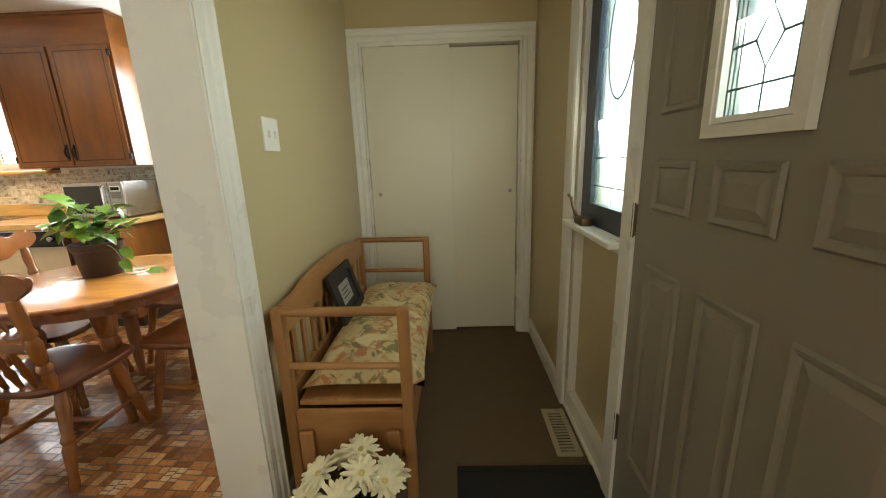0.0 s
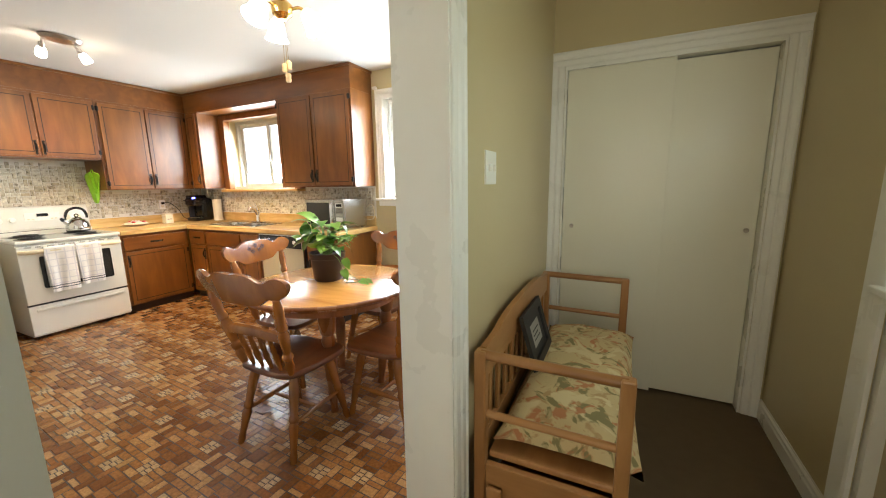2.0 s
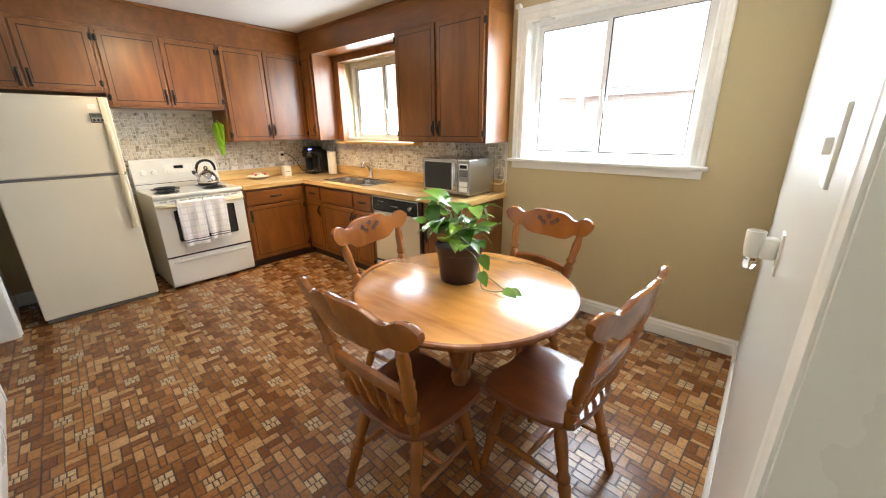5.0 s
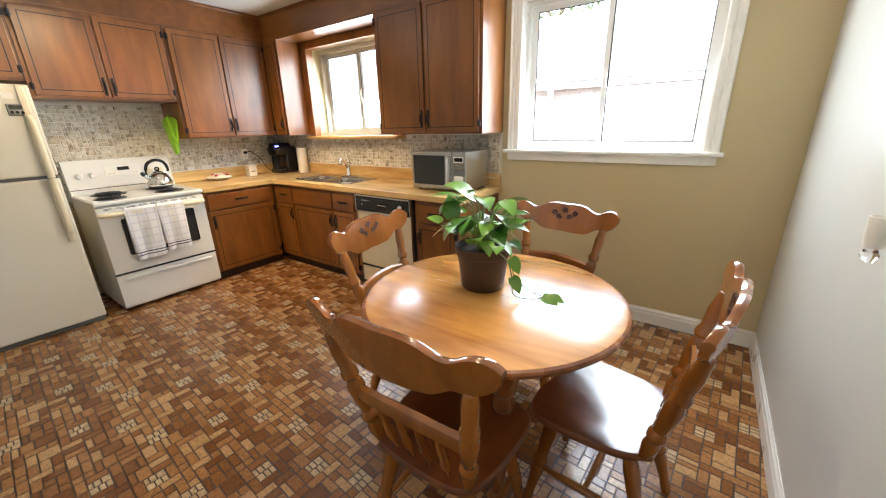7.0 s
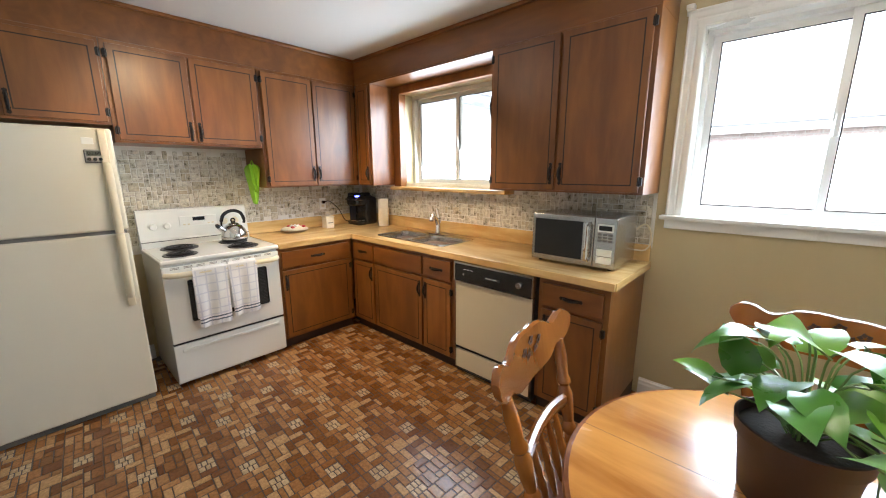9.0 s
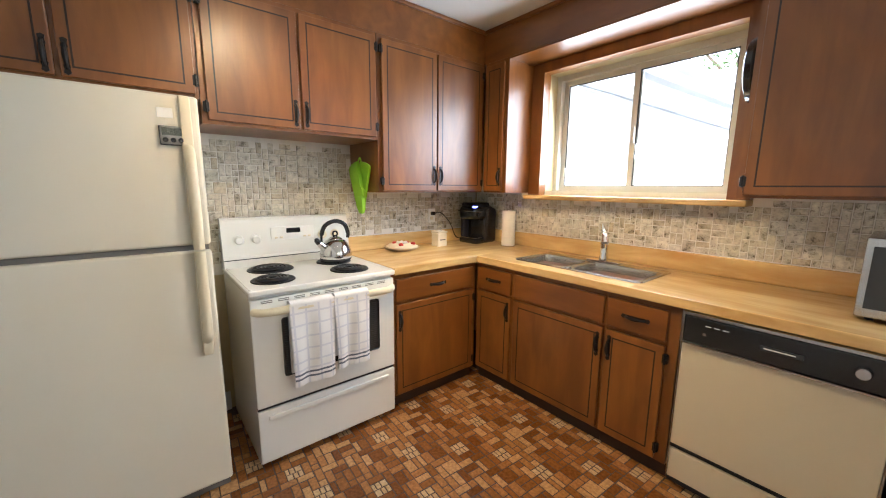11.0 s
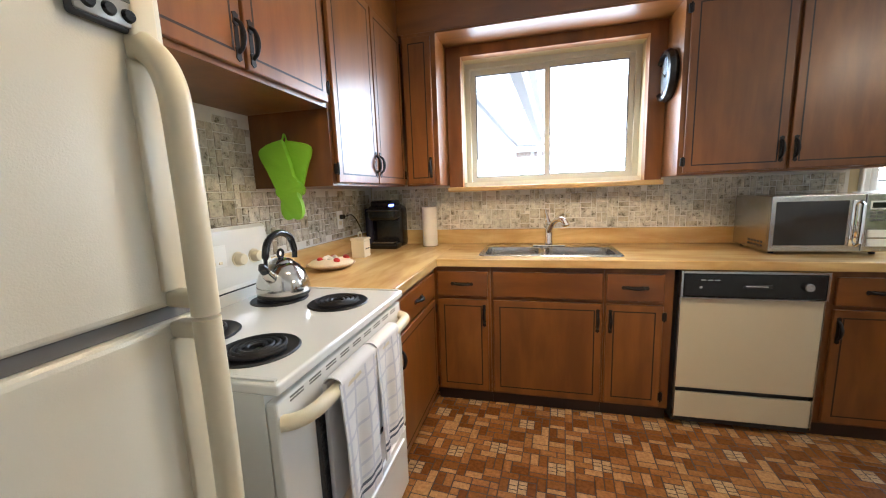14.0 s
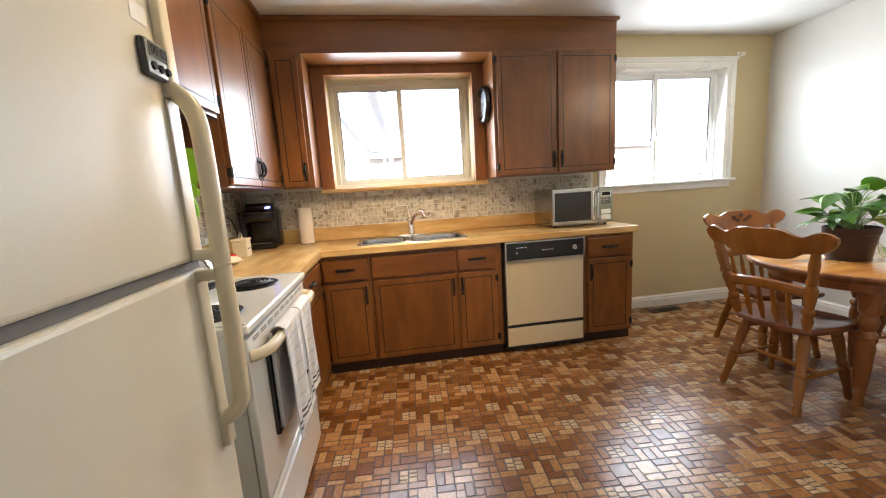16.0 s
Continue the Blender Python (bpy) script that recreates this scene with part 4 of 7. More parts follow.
# ---- fridge ----
F0, F1, FF, FB = 1.275, 2.02, -3.905, -4.56
fr = thing("refrigerator", ((FF + FB) / 2, (F0 + F1) / 2, 0), "white top-freezer refrigerator with cream handles", "refrigerator")
part("body", box(FB, FF - 0.075, F0 + 0.006, F1 - 0.006, 0.03, 1.705, 0.004), FRIDGE_WHITE, fr)
part("freezer_door", box(FF - 0.07, FF, F0, F1, 1.139, 1.722, 0.012, 3), FRIDGE_WHITE, fr, "white textured freezer door")
part("fridge_door", box(FF - 0.07, FF, F0, F1, 0.04, 1.117, 0.012, 3), FRIDGE_WHITE, fr, "white textured lower door")
part("gasket", join(box(FF - 0.0745, FF - 0.0705, F0 + 0.01, F1 - 0.01, 0.045, 1.715), box(FF - 0.06, FF - 0.012, F0 + 0.008, F1 - 0.008, 1.118, 1.138)), GREY_SEAL, fr)
part("grille", join(box(FF - 0.05, FF - 0.02, F0 + 0.01, F1 - 0.01, 0.006, 0.034), *[box(FF - 0.02, FF - 0.014, F0 + 0.12, F1 - 0.12, 0.009 + k * 0.009, 0.013 + k * 0.009) for k in range(3)]), GREY_SEAL, fr, "dark kick grille")
part("hinge_cover", box(FF - 0.06, FF + 0.002, F0 + 0.01, F0 + 0.09, 1.7225, 1.738, 0.005), PLASTIC_WHITE, fr)


def fridge_handle(pts, foot, stub):
    """A cream bar that bends back to a long flat foot at one end and stands on a stub at the door gap."""
    h = part("handle", tube(smooth_line(pts, 6), 0.020, 14), ALMOND_PLASTIC, fr, "cream tubular handle", True)
    part("handle_end", box(*foot, 0.006, 3), ALMOND_PLASTIC, h, "", True)
    part("handle_stub", box(*stub, 0.006, 3), ALMOND_PLASTIC, h, "", True)
    return h


HY = 1.972
HO = 0.056
fridge_handle([(FF + HO, HY, 1.128), (FF + HO, HY, 1.16), (FF + HO + 0.001, HY, 1.26), (FF + HO, HY, 1.38), (FF + HO - 0.003, HY, 1.45), (FF + 0.040, HY, 1.49), (FF + 0.020, HY, 1.512), (FF + 0.004, HY, 1.525)], (FF - 0.004, FF + 0.020, HY - 0.018, HY + 0.02, 1.50, 1.718), (FF - 0.004, FF + HO, HY - 0.015, HY + 0.015, 1.1395, 1.165))
fridge_handle([(FF + HO, HY, 1.122), (FF + HO, HY, 1.09), (FF + HO + 0.001, HY, 1.0), (FF + HO, HY, 0.88), (FF + HO - 0.002, HY, 0.80), (FF + 0.045, HY, 0.765), (FF + 0.022, HY, 0.742), (FF + 0.004, HY, 0.735)], (FF - 0.004, FF + 0.018, HY - 0.018, HY + 0.02, 0.665, 0.745), (FF - 0.004, FF + HO, HY - 0.015, HY + 0.015, 1.09, 1.1165))
part("handle_trim", join(box(FF - 0.003, FF + 0.006, HY - 0.02, HY + 0.022, 1.165, 1.50, 0.003), box(FF - 0.003, FF + 0.006, HY - 0.02, HY + 0.022, 0.745, 1.09, 0.003)), ALMOND_PLASTIC, fr)
part("badge", box(FF - 0.001, FF + 0.002, 1.885, 1.935, 1.632, 1.668, 0.001), PLASTIC_WHITE, fr, "small embossed square badge")
TMY, TMZ = 1.928, 1.566
tm = thing("kitchen_timer", (FF, TMY, TMZ), "grey magnetic kitchen timer on the freezer door", "timer")
part("case", box(FF + 0.001, FF + 0.013, TMY - 0.042, TMY + 0.042, TMZ - 0.036, TMZ + 0.036, 0.005, 3), plain("grey_timer_plastic", (0.05, 0.05, 0.05), 0.35), tm, "", True)
part("face_plate", box(FF + 0.0125, FF + 0.017, TMY - 0.039, TMY + 0.039, TMZ - 0.031, TMZ + 0.034, 0.003, 2), plain("silver_timer_plastic", (0.30, 0.29, 0.26), 0.3, 0.4), tm, "silver-grey face plate", True)
lcd = bpy.data.curves.new("digits", "FONT")
lcd.body, lcd.size, lcd.extrude, lcd.align_x, lcd.align_y = "00:00", 0.026, 0.0002, "CENTER", "CENTER"
tmp = bpy.data.objects.new("digits", lcd)
scene.collection.objects.link(tmp)
bpy.context.view_layer.update()
dg = bmesh.new()
dg.from_mesh(tmp.evaluated_get(bpy.context.evaluated_depsgraph_get()).to_mesh())
bpy.data.objects.remove(tmp)
dg.transform(frame_m((FF + 0.0189, TMY, TMZ + 0.015), Y_, Z_, X_))
part("digits", dg, BLACK, tm, "dark LCD digits")
part("display", box(FF + 0.0165, FF + 0.0185, TMY - 0.033, TMY + 0.033, TMZ + 0.001, TMZ + 0.029, 0.001), plain("lcd", (0.10, 0.11, 0.085), 0.2), tm, "grey-green LCD display")
for k in range(3):
    part("button", lathe([(0, 0.005), (0.007, 0.005), (0.009, 0)], 14, frame_m((FF + 0.017, TMY - 0.024 + k * 0.024, TMZ - 0.016), Y_, Z_, X_)), BLACK, tm, "", True)

# ---- table ----
TX, TY, TZ, TR = -0.83, 2.68, 0.742, 0.525
tb = thing("dining_table", (TX, TY, 0), "round polished maple dining table", "table")
part("tabletop", lathe([(0, TZ), (TR - 0.012, TZ), (TR - 0.003, TZ - 0.004), (TR, TZ - 0.013), (TR - 0.004, TZ - 0.021), (TR - 0.016, TZ - 0.026), (TR - 0.02, TZ - 0.03), (0, TZ - 0.03)], 96, Matrix.Translation((TX, TY, 0))), TABLE, tb, "glossy round tabletop", True)
part("edge_moulding", lathe([(TR - 0.010, TZ - 0.0004), (TR + 0.001, TZ - 0.004), (TR + 0.005, TZ - 0.012), (TR + 0.002, TZ - 0.021), (TR - 0.008, TZ - 0.026), (TR - 0.010, TZ - 0.034), (TR - 0.022, TZ - 0.034), (TR - 0.022, TZ - 0.0308), (TR - 0.010, TZ - 0.0004)], 96, Matrix.Translation((TX, TY, 0))), TABLE_LEG, tb, "darker moulded rim", True)
part("leaf_seam", box(TX - TR + 0.01, TX + TR - 0.01, TY - 0.0006, TY + 0.0006, TZ - 0.002, TZ + 0.0003), CARVE, tb)
part("apron", lathe([(TR - 0.10, TZ - 0.031), (TR - 0.10, TZ - 0.095), (TR - 0.12, TZ - 0.095), (TR - 0.12, TZ - 0.031), (TR - 0.10, TZ - 0.031)], 64, Matrix.Translation((TX, TY, 0))), TABLE_LEG, tb, "", True)
LEG = [(0, 0), (0.018, 0), (0.021, 0.02), (0.017, 0.05), (0.022, 0.12), (0.028, 0.25), (0.031, 0.36), (0.024, 0.40), (0.033, 0.415), (0.033, 0.43), (0.022, 0.45), (0.031, 0.475), (0.034, 0.50), (0.026, 0.535), (0.035, 0.55), (0.036, 0.57), (0.038, 0.60)]
for a in (36, 126, 216, 306):
    dx, dy = math.cos(radians(a)), math.sin(radians(a))
    lx, ly = TX + dx * 0.36, TY + dy * 0.36
    tilt = Matrix.Translation((lx, ly, TZ - 0.031)) @ Matrix.Rotation(radians(6), 4, Vector((-dy, dx, 0))) @ Matrix.Translation((0, 0, -0.728))
    lg = part("leg", lathe([(r * 1.22, z) for r, z in LEG] + [(0.050, 0.62), (0.053, 0.70), (0.053, 0.725), (0, 0.725)], 20, tilt), TABLE_LEG, tb, "turned splayed leg", True)

# ---- chairs ----
CHAIR_LABELS = "maple dining chair with a carved crest rail and turned spindles"


def chair():
    """A chair at the origin that faces +y."""
    c = thing("dining_chair", (0, 0, 0), CHAIR_LABELS, "chair", "chairs round the table")
    line = smooth_line([(-0.155, -0.19, 0), (0, -0.205, 0), (0.155, -0.19, 0), (0.205, -0.10, 0), (0.225, 0.08, 0), (0.205, 0.185, 0), (0.10, 0.215, 0), (0, 0.205, 0), (-0.10, 0.215, 0), (-0.205, 0.185, 0), (-0.225, 0.08, 0), (-0.205, -0.10, 0), (-0.155, -0.19, 0)], 5)[:-1]
    seat = bmesh.new()
    levels = [(0.90, 0.418), (0.97, 0.422), (1.0, 0.432), (1.0, 0.444), (0.975, 0.453), (0.9, 0.453), (0.7, 0.447), (0.4, 0.443)]
    rings = [[seat.verts.new((v.x * s, v.y * s, z)) for v in line] for s, z in levels]
    for a, b in zip(rings, rings[1:]):
        for k in range(len(line)):
            seat.faces.new((a[k], a[(k + 1) % len(line)], b[(k + 1) % len(line)], b[k]))
    seat.faces.new(rings[0][::-1])
    seat.faces.new(rings[-1])
    part("seat", seat, SEAT, c, "saddled glossy plank seat", True)
    prof = [(r * 1.22, z) for r, z in [(0.0, 0), (0.013, 0), (0.016, 0.03), (0.013, 0.06), (0.018, 0.13), (0.021, 0.17), (0.016, 0.19), (0.021, 0.2), (0.021, 0.215), (0.016, 0.225), (0.02, 0.30), (0.022, 0.35), (0.017, 0.40), (0.014, 0.43), (0, 0.43)]]
    feet = []
    for sx, sy in ((-1, -1), (1, -1), (-1, 1), (1, 1)):
        top, foot = Vector((sx * 0.135, sy * 0.12, 0.43)), Vector((sx * 0.19, sy * (0.19 if sy > 0 else 0.225), 0))
        d = top - foot
        m = Matrix.Translation(foot) @ Z_.rotation_difference(d).to_matrix().to_4x4() @ Matrix.Diagonal((1, 1, d.length / 0.43, 1))
        part("leg", lathe(prof, 14, m), CHAIR, c, "turned splayed leg", True)
        feet.append((foot, d))
    mid = []
    for a, b in ((0, 2), (1, 3)):
        p, q = feet[a][0] + feet[a][1] * 0.42, feet[b][0] + feet[b][1] * 0.42
        part("stretcher", tube([p, p.lerp(q, 0.3), p.lerp(q, 0.5), p.lerp(q, 0.7), q], [0.008, 0.012, 0.014, 0.012, 0.008], 10), CHAIR, c, "", True)
        mid.append(p.lerp(q, 0.5))
    part("stretcher", tube([mid[0], mid[0].lerp(mid[1], 0.25), mid[0].lerp(mid[1], 0.5), mid[0].lerp(mid[1], 0.75), mid[1]], [0.008, 0.012, 0.014, 0.012, 0.008], 10), CHAIR, c, "", True)
    post = [(r * 1.25, z) for r, z in [(0, 0), (0.012, 0), (0.016, 0.03), (0.02, 0.06), (0.015, 0.085), (0.022, 0.10), (0.022, 0.115), (0.015, 0.13), (0.02, 0.18), (0.022, 0.23), (0.015, 0.255), (0.021, 0.265), (0.021, 0.28), (0.016, 0.295), (0.019, 0.36), (0.014, 0.42), (0, 0.43)]]
    for s in (-1, 1):
        foot, top = Vector((s * 0.165, -0.165, 0.445)), Vector((s * 0.228, -0.265, 0.875))
        d = top - foot
        m = Matrix.Translation(foot) @ Z_.rotation_difference(d).to_matrix().to_4x4() @ Matrix.Diagonal((1, 1, d.length / 0.43, 1))
        part("back_post", lathe(post, 14, m), CHAIR, c, "turned back post", True)
    half = [(0, 0.975), (0.05, 0.978), (0.10, 0.97), (0.135, 0.95), (0.165, 0.945), (0.20, 0.965), (0.235, 0.968), (0.262, 0.945), (0.262, 0.915), (0.245, 0.885), (0.215, 0.862), (0.19, 0.857), (0.165, 0.860), (0.14, 0.842), (0.11, 0.824), (0.06, 0.818), (0, 0.820)]
    fine = [(v.x, v.y) for v in smooth_line([(x, z, 0) for x, z in half], 3)]
    bm = bmesh.new()
    n = len(fine)
    # a strip of quads between the upper and the lower edge
    ups = fine[: n // 2 + 1]
    lows = fine[n // 2:][::-1]
    samples = [k / 24 * 0.262 for k in range(25)]

    def edge(pts, x):
        best = None
        for (xa, za), (xb, zb) in zip(pts, pts[1:]):
            if min(xa, xb) - 1e-6 <= x <= max(xa, xb) + 1e-6 and abs(xb - xa) > 1e-6:
                z = za + (zb - za) * (x - xa) / (xb - xa)
                best = z if best is None else (max(best, z) if pts is ups else min(best, z))
        return best if best is not None else pts[-1][1]

    xs = [-x for x in samples[:0:-1]] + samples
    grid = []
    for x in xs:
        zu, zl = edge(ups, abs(x)), edge(lows, abs(x))
        zu = max(zu, zl + 0.012)
        y = -0.292 + 0.04 * (abs(x) / 0.262) ** 2
        lean = 0.19
        col = []
        for z, o in ((zl + 0.004, -0.011), (zl, 0.0), (zl + 0.004, 0.011), ((zl + zu) / 2, 0.013), (zu - 0.004, 0.011), (zu, 0.0), (zu - 0.004, -0.013), ((zl + zu) / 2, -0.016)):
            col.append(bm.verts.new((x * 1.15, y + o - (z - 0.9) * lean, z)))
        grid.append(col)
    for a, b in zip(grid, grid[1:]):
        for k in range(8):
            bm.faces.new((a[k], a[(k + 1) % 8], b[(k + 1) % 8], b[k]))
    bm.faces.new(grid[0][::-1])
    bm.faces.new(grid[-1])
    crest = part("crest_rail", bm, CHAIR, c, "shaped crest rail with carved flowers", True)
    bits = []
    for fx, fz in ((-0.06, 0.925), (0, 0.94), (0.06, 0.922), (-0.03, 0.905), (0.032, 0.9)):
        y = -0.2795 + 0.04 * (fx / 0.262) ** 2 - (fz - 0.9) * 0.19
        for k in range(5):
            a = k * 1.256 + fx * 20
            bits.append(slab([(0.003, 0), (0.011, 0.008), (0.020, 0), (0.011, -0.008)], 0, 0.0022, 0, Matrix.Translation((fx, y, fz)) @ frame_m((0, 0, 0), Vector((math.cos(a), 0, math.sin(a))), Vector((-math.sin(a), 0, math.cos(a))), Vector((0, 1, 0)))))
        bits.append(tube([(fx, y + 0.001, fz - 0.012), (fx * 0.4, y + 0.005, 0.850)], 0.0024, 5))
    part("carving", join(*bits), CARVE, crest, "dark carved flower spray")
    rail = tube([(x, -0.232 + 0.02 * (x / 0.2) ** 2 - 0.0, 0.668 - 0.012 * (x / 0.2) ** 2) for x in np.linspace(-0.2, 0.2, 13)], 0.016, 8)
    for v in rail.verts:
        v.co.z = 0.665 + (v.co.z - 0.665) * 1.8
    part("mid_rail", rail, CHAIR, c, "curved middle rail", True)
    for x in (-0.105, -0.035, 0.035, 0.105):
        p, q = Vector((x * 0.92, -0.165, 0.448)), Vector((x, -0.228, 0.66))
        part("spindle", tube([p, p.lerp(q, 0.15), p.lerp(q, 0.4), p.lerp(q, 0.52), p.lerp(q, 0.6), p.lerp(q, 0.85), q], [0.008, 0.011, 0.016, 0.011, 0.014, 0.010, 0.008], 10), CHAIR, c, "turned spindle", True)
    return c


first = chair()
CHAIRS = [(-0.744, 2.244, 1), (-0.345, 2.645, 85), (-1.255, 2.725, -82), (-0.835, 3.20, 172)]
first.matrix_basis = pose(CHAIRS[0][0], CHAIRS[0][1], 0, 0, 0, CHAIRS[0][2])
for cx, cy, ca in CHAIRS[1:]:
    copy_thing(first, pose(cx, cy, 0, 0, 0, ca))

# ---- plant ----
PX, PY = -0.90, 2.73
POT = plain("dark_brown_pot", (0.045, 0.022, 0.016), 0.45, vary=0.15, scale=20)
SOIL = plain("potting_soil", (0.03, 0.02, 0.012), 0.95, vary=0.4, scale=60, bump=1, bump_scale=120)
LEAF = plain("pothos_leaf", (0.068, 0.205, 0.022), 0.28, vary=0.45, scale=14, bump=0.1, bump_scale=60)
LEAF_B = plain("pothos_leaf_pale", (0.15, 0.34, 0.035), 0.3, vary=0.35, scale=14, bump=0.1, bump_scale=60)
STEM = plain("pothos_stem", (0.16, 0.26, 0.07), 0.5)
pl = thing("potted_plant", (PX, PY, TZ), "green trailing pothos in a dark brown pot on the table", "plant")
part("pot", lathe([(0, TZ), (0.088, TZ), (0.092, TZ + 0.006), (0.108, TZ + 0.145), (0.114, TZ + 0.148), (0.118, TZ + 0.183), (0.112, TZ + 0.185), (0.108, TZ + 0.16), (0, TZ + 0.16)], 40, Matrix.Translation((PX, PY, 0))), POT, pl, "ribbed dark brown plastic pot", True)
part("soil", lathe([(0, TZ + 0.167), (0.05, TZ + 0.166), (0.108, TZ + 0.162)], 24, Matrix.Translation((PX, PY, 0))), SOIL, pl)


def leaf_bm(base, way, normal, size):
    """One heart-shaped leaf folded along its midrib and drooping at the tip."""
    way = way.normalized()
    side = way.cross(normal).normalized()
    up = side.cross(way)
    bm = bmesh.new()
    rows = [(0.0, 0.0, 0), (0.03, 0.24, 0.02), (0.2, 0.35, 0.05), (0.45, 0.33, 0.05), (0.7, 0.21, 0.0), (0.88, 0.09, -0.08), (1.0, 0.0, -0.16)]
    prev = None
    for t, w, dz in rows:
        mid = base + size * (way * t + up * dz)
        if w == 0:
            cur = [bm.verts.new(mid)]
        else:
            cur = [bm.verts.new(mid + size * (side * w * s - way * 0.06 * (abs(s) if t < 0.1 else 0) + up * 0.16 * w * abs(s))) for s in (-1, -0.5, 0, 0.5, 1)]
        if prev:
            if len(prev) == 1:
                for a, b in zip(cur, cur[1:]):
                    bm.faces.new((prev[0], a, b))
            elif len(cur) == 1:
                for a, b in zip(prev, prev[1:]):
                    bm.faces.new((a, cur[0], b))
            else:
                for k in range(4):
                    bm.faces.new((prev[k], cur[k], cur[k + 1], prev[k + 1]))
        prev = cur
    return bm


rnd = random.Random(11)
top = Vector((PX, PY, TZ + 0.165))
stems = []
for k in range(46):
    a = rnd.uniform(0, 2 * math.pi) if k > 12 else k * 0.5
    reach, rise = rnd.uniform(0.03, 0.18), rnd.uniform(0.06, 0.245)
    if reach > 0.13:
        rise *= 0.62
    d = Vector((math.cos(a), math.sin(a), 0))
    end = top + d * reach + Z_ * rise
    stems.append(tube(smooth_line([top + d * 0.03 * rnd.random(), top + d * reach * 0.45 + Z_ * rise * 0.8, end], 4), 0.0022, 5))
    size = rnd.uniform(0.075, 0.135)
    way = (d * rnd.uniform(0.5, 1.1) + Z_ * rnd.uniform(-0.5, 0.6) + Vector((rnd.uniform(-0.4, 0.4), rnd.uniform(-0.4, 0.4), 0)))
    part("leaf", leaf_bm(end, way, (Z_ + d * 0.4 + Vector((rnd.uniform(-0.4, 0.4), rnd.uniform(-0.4, 0.4), 0))).normalized(), size), LEAF_B if rnd.random() < 0.35 else LEAF, pl, "", True)
for trail, leaves in (([(0.06, -0.06, 0.2), (0.13, -0.05, 0.16), (0.15, -0.03, 0.08), (0.165, -0.04, 0.01), (0.24, -0.035, 0.008), (0.275, -0.02, 0.02)], [(2, 0.075), (5, 0.07)]), ([(0.07, 0.0, 0.2), (0.12, 0.02, 0.14), (0.135, 0.03, 0.05), (0.19, 0.05, 0.008), (0.25, 0.02, 0.006), (0.30, 0.0, 0.02)], [(1, 0.08), (5, 0.06)])):
    pts = [Vector((PX + x, PY + y, TZ + z)) for x, y, z in trail]
    stems.append(tube(smooth_line(pts, 5), 0.0022, 5))
    for i, s in leaves:
        part("leaf", leaf_bm(pts[i], Vector((trail[i][0], trail[i][1], -0.05 if i > 2 else -0.2)), Vector((0.3, -0.5, 0.8)).normalized(), s), LEAF_B, pl, "", True)
for sb_ in stems:
    part("stem", sb_, STEM, pl, "thin green stem", True)

# ---- microwave ----
mw = thing("microwave", (-1.89, 4.0, CT), "stainless microwave oven on the counter", "microwave")
MX0, MX1, MF, MB, MZ0, MZ1 = -2.165, -1.65, 3.80, 4.17, CT + 0.014, CT + 0.305
part("body", box(MX0 + 0.003, MX1 - 0.003, MF + 0.022, MB, MZ0, MZ1, 0.005), STEEL, mw, "brushed steel casing")
md = part("door", box(MX0, MX1 - 0.125, MF, MF + 0.02, MZ0 + 0.002, MZ1, 0.004), STEEL, mw, "steel door with a dark window")
part("window", box(MX0 + 0.02, MX1 - 0.19, MF - 0.002, MF + 0.001, MZ0 + 0.035, MZ1 - 0.03, 0.001), SMOKED, md, "dark glass window")
part("handle", join(box(MX1 - 0.178, MX1 - 0.146, MF - 0.006, MF + 0.002, MZ0 + 0.03, MZ1 - 0.03, 0.003), tube([(MX1 - 0.15, MF - 0.006, MZ0 + 0.035), (MX1 - 0.15, MF - 0.03, MZ0 + 0.05), (MX1 - 0.15, MF - 0.032, (MZ0 + MZ1) / 2), (MX1 - 0.15, MF - 0.03, MZ1 - 0.05), (MX1 - 0.15, MF - 0.006, MZ1 - 0.035)], 0.008, 8)), CHROME, md, "bright vertical handle", True)
pc = part("control_panel", box(MX1 - 0.122, MX1, MF, MF + 0.02, MZ0 + 0.002, MZ1, 0.004), STEEL, mw, "steel control panel")
part("display_surround", box(MX1 - 0.105, MX1 - 0.018, MF - 0.002, MF + 0.001, MZ1 - 0.078, MZ1 - 0.035, 0.001), PLASTIC_WHITE, pc)
part("display", box(MX1 - 0.098, MX1 - 0.026, MF - 0.0035, MF - 0.0015, MZ1 - 0.07, MZ1 - 0.043), BLACK, pc, "dark display")
for r_ in range(3):
    for k in range(3):
        part("button", box(MX1 - 0.103 + k * 0.029, MX1 - 0.079 + k * 0.029, MF - 0.002, MF + 0.001, MZ1 - 0.10 - r_ * 0.018, MZ1 - 0.087 - r_ * 0.018, 0.001), GREY_SEAL, pc)
for k in range(2):
    part("push_bar", box(MX1 - 0.103, MX1 - 0.02, MF - 0.004, MF + 0.001, MZ0 + 0.03 + k * 0.045, MZ0 + 0.068 + k * 0.045, 0.002), PLASTIC_WHITE, pc)
part("vent_holes", join(*[box(MX0 + 0.0022, MX0 + 0.0034, 3.86 + k * 0.03, 3.88 + k * 0.03, MZ0 + 0.02 + j * 0.02, MZ0 + 0.03 + j * 0.02) for k in range(5) for j in range(2)]), BLACK_MATT, mw)
for fx in (MX0 + 0.04, MX1 - 0.04):
    for fy in (MF + 0.05, MB - 0.04):
        part("foot", lathe([(0, CT), (0.012, CT), (0.012, MZ0), (0, MZ0)], 10, Matrix.Translation((fx, fy, 0))), BLACK_MATT, mw)
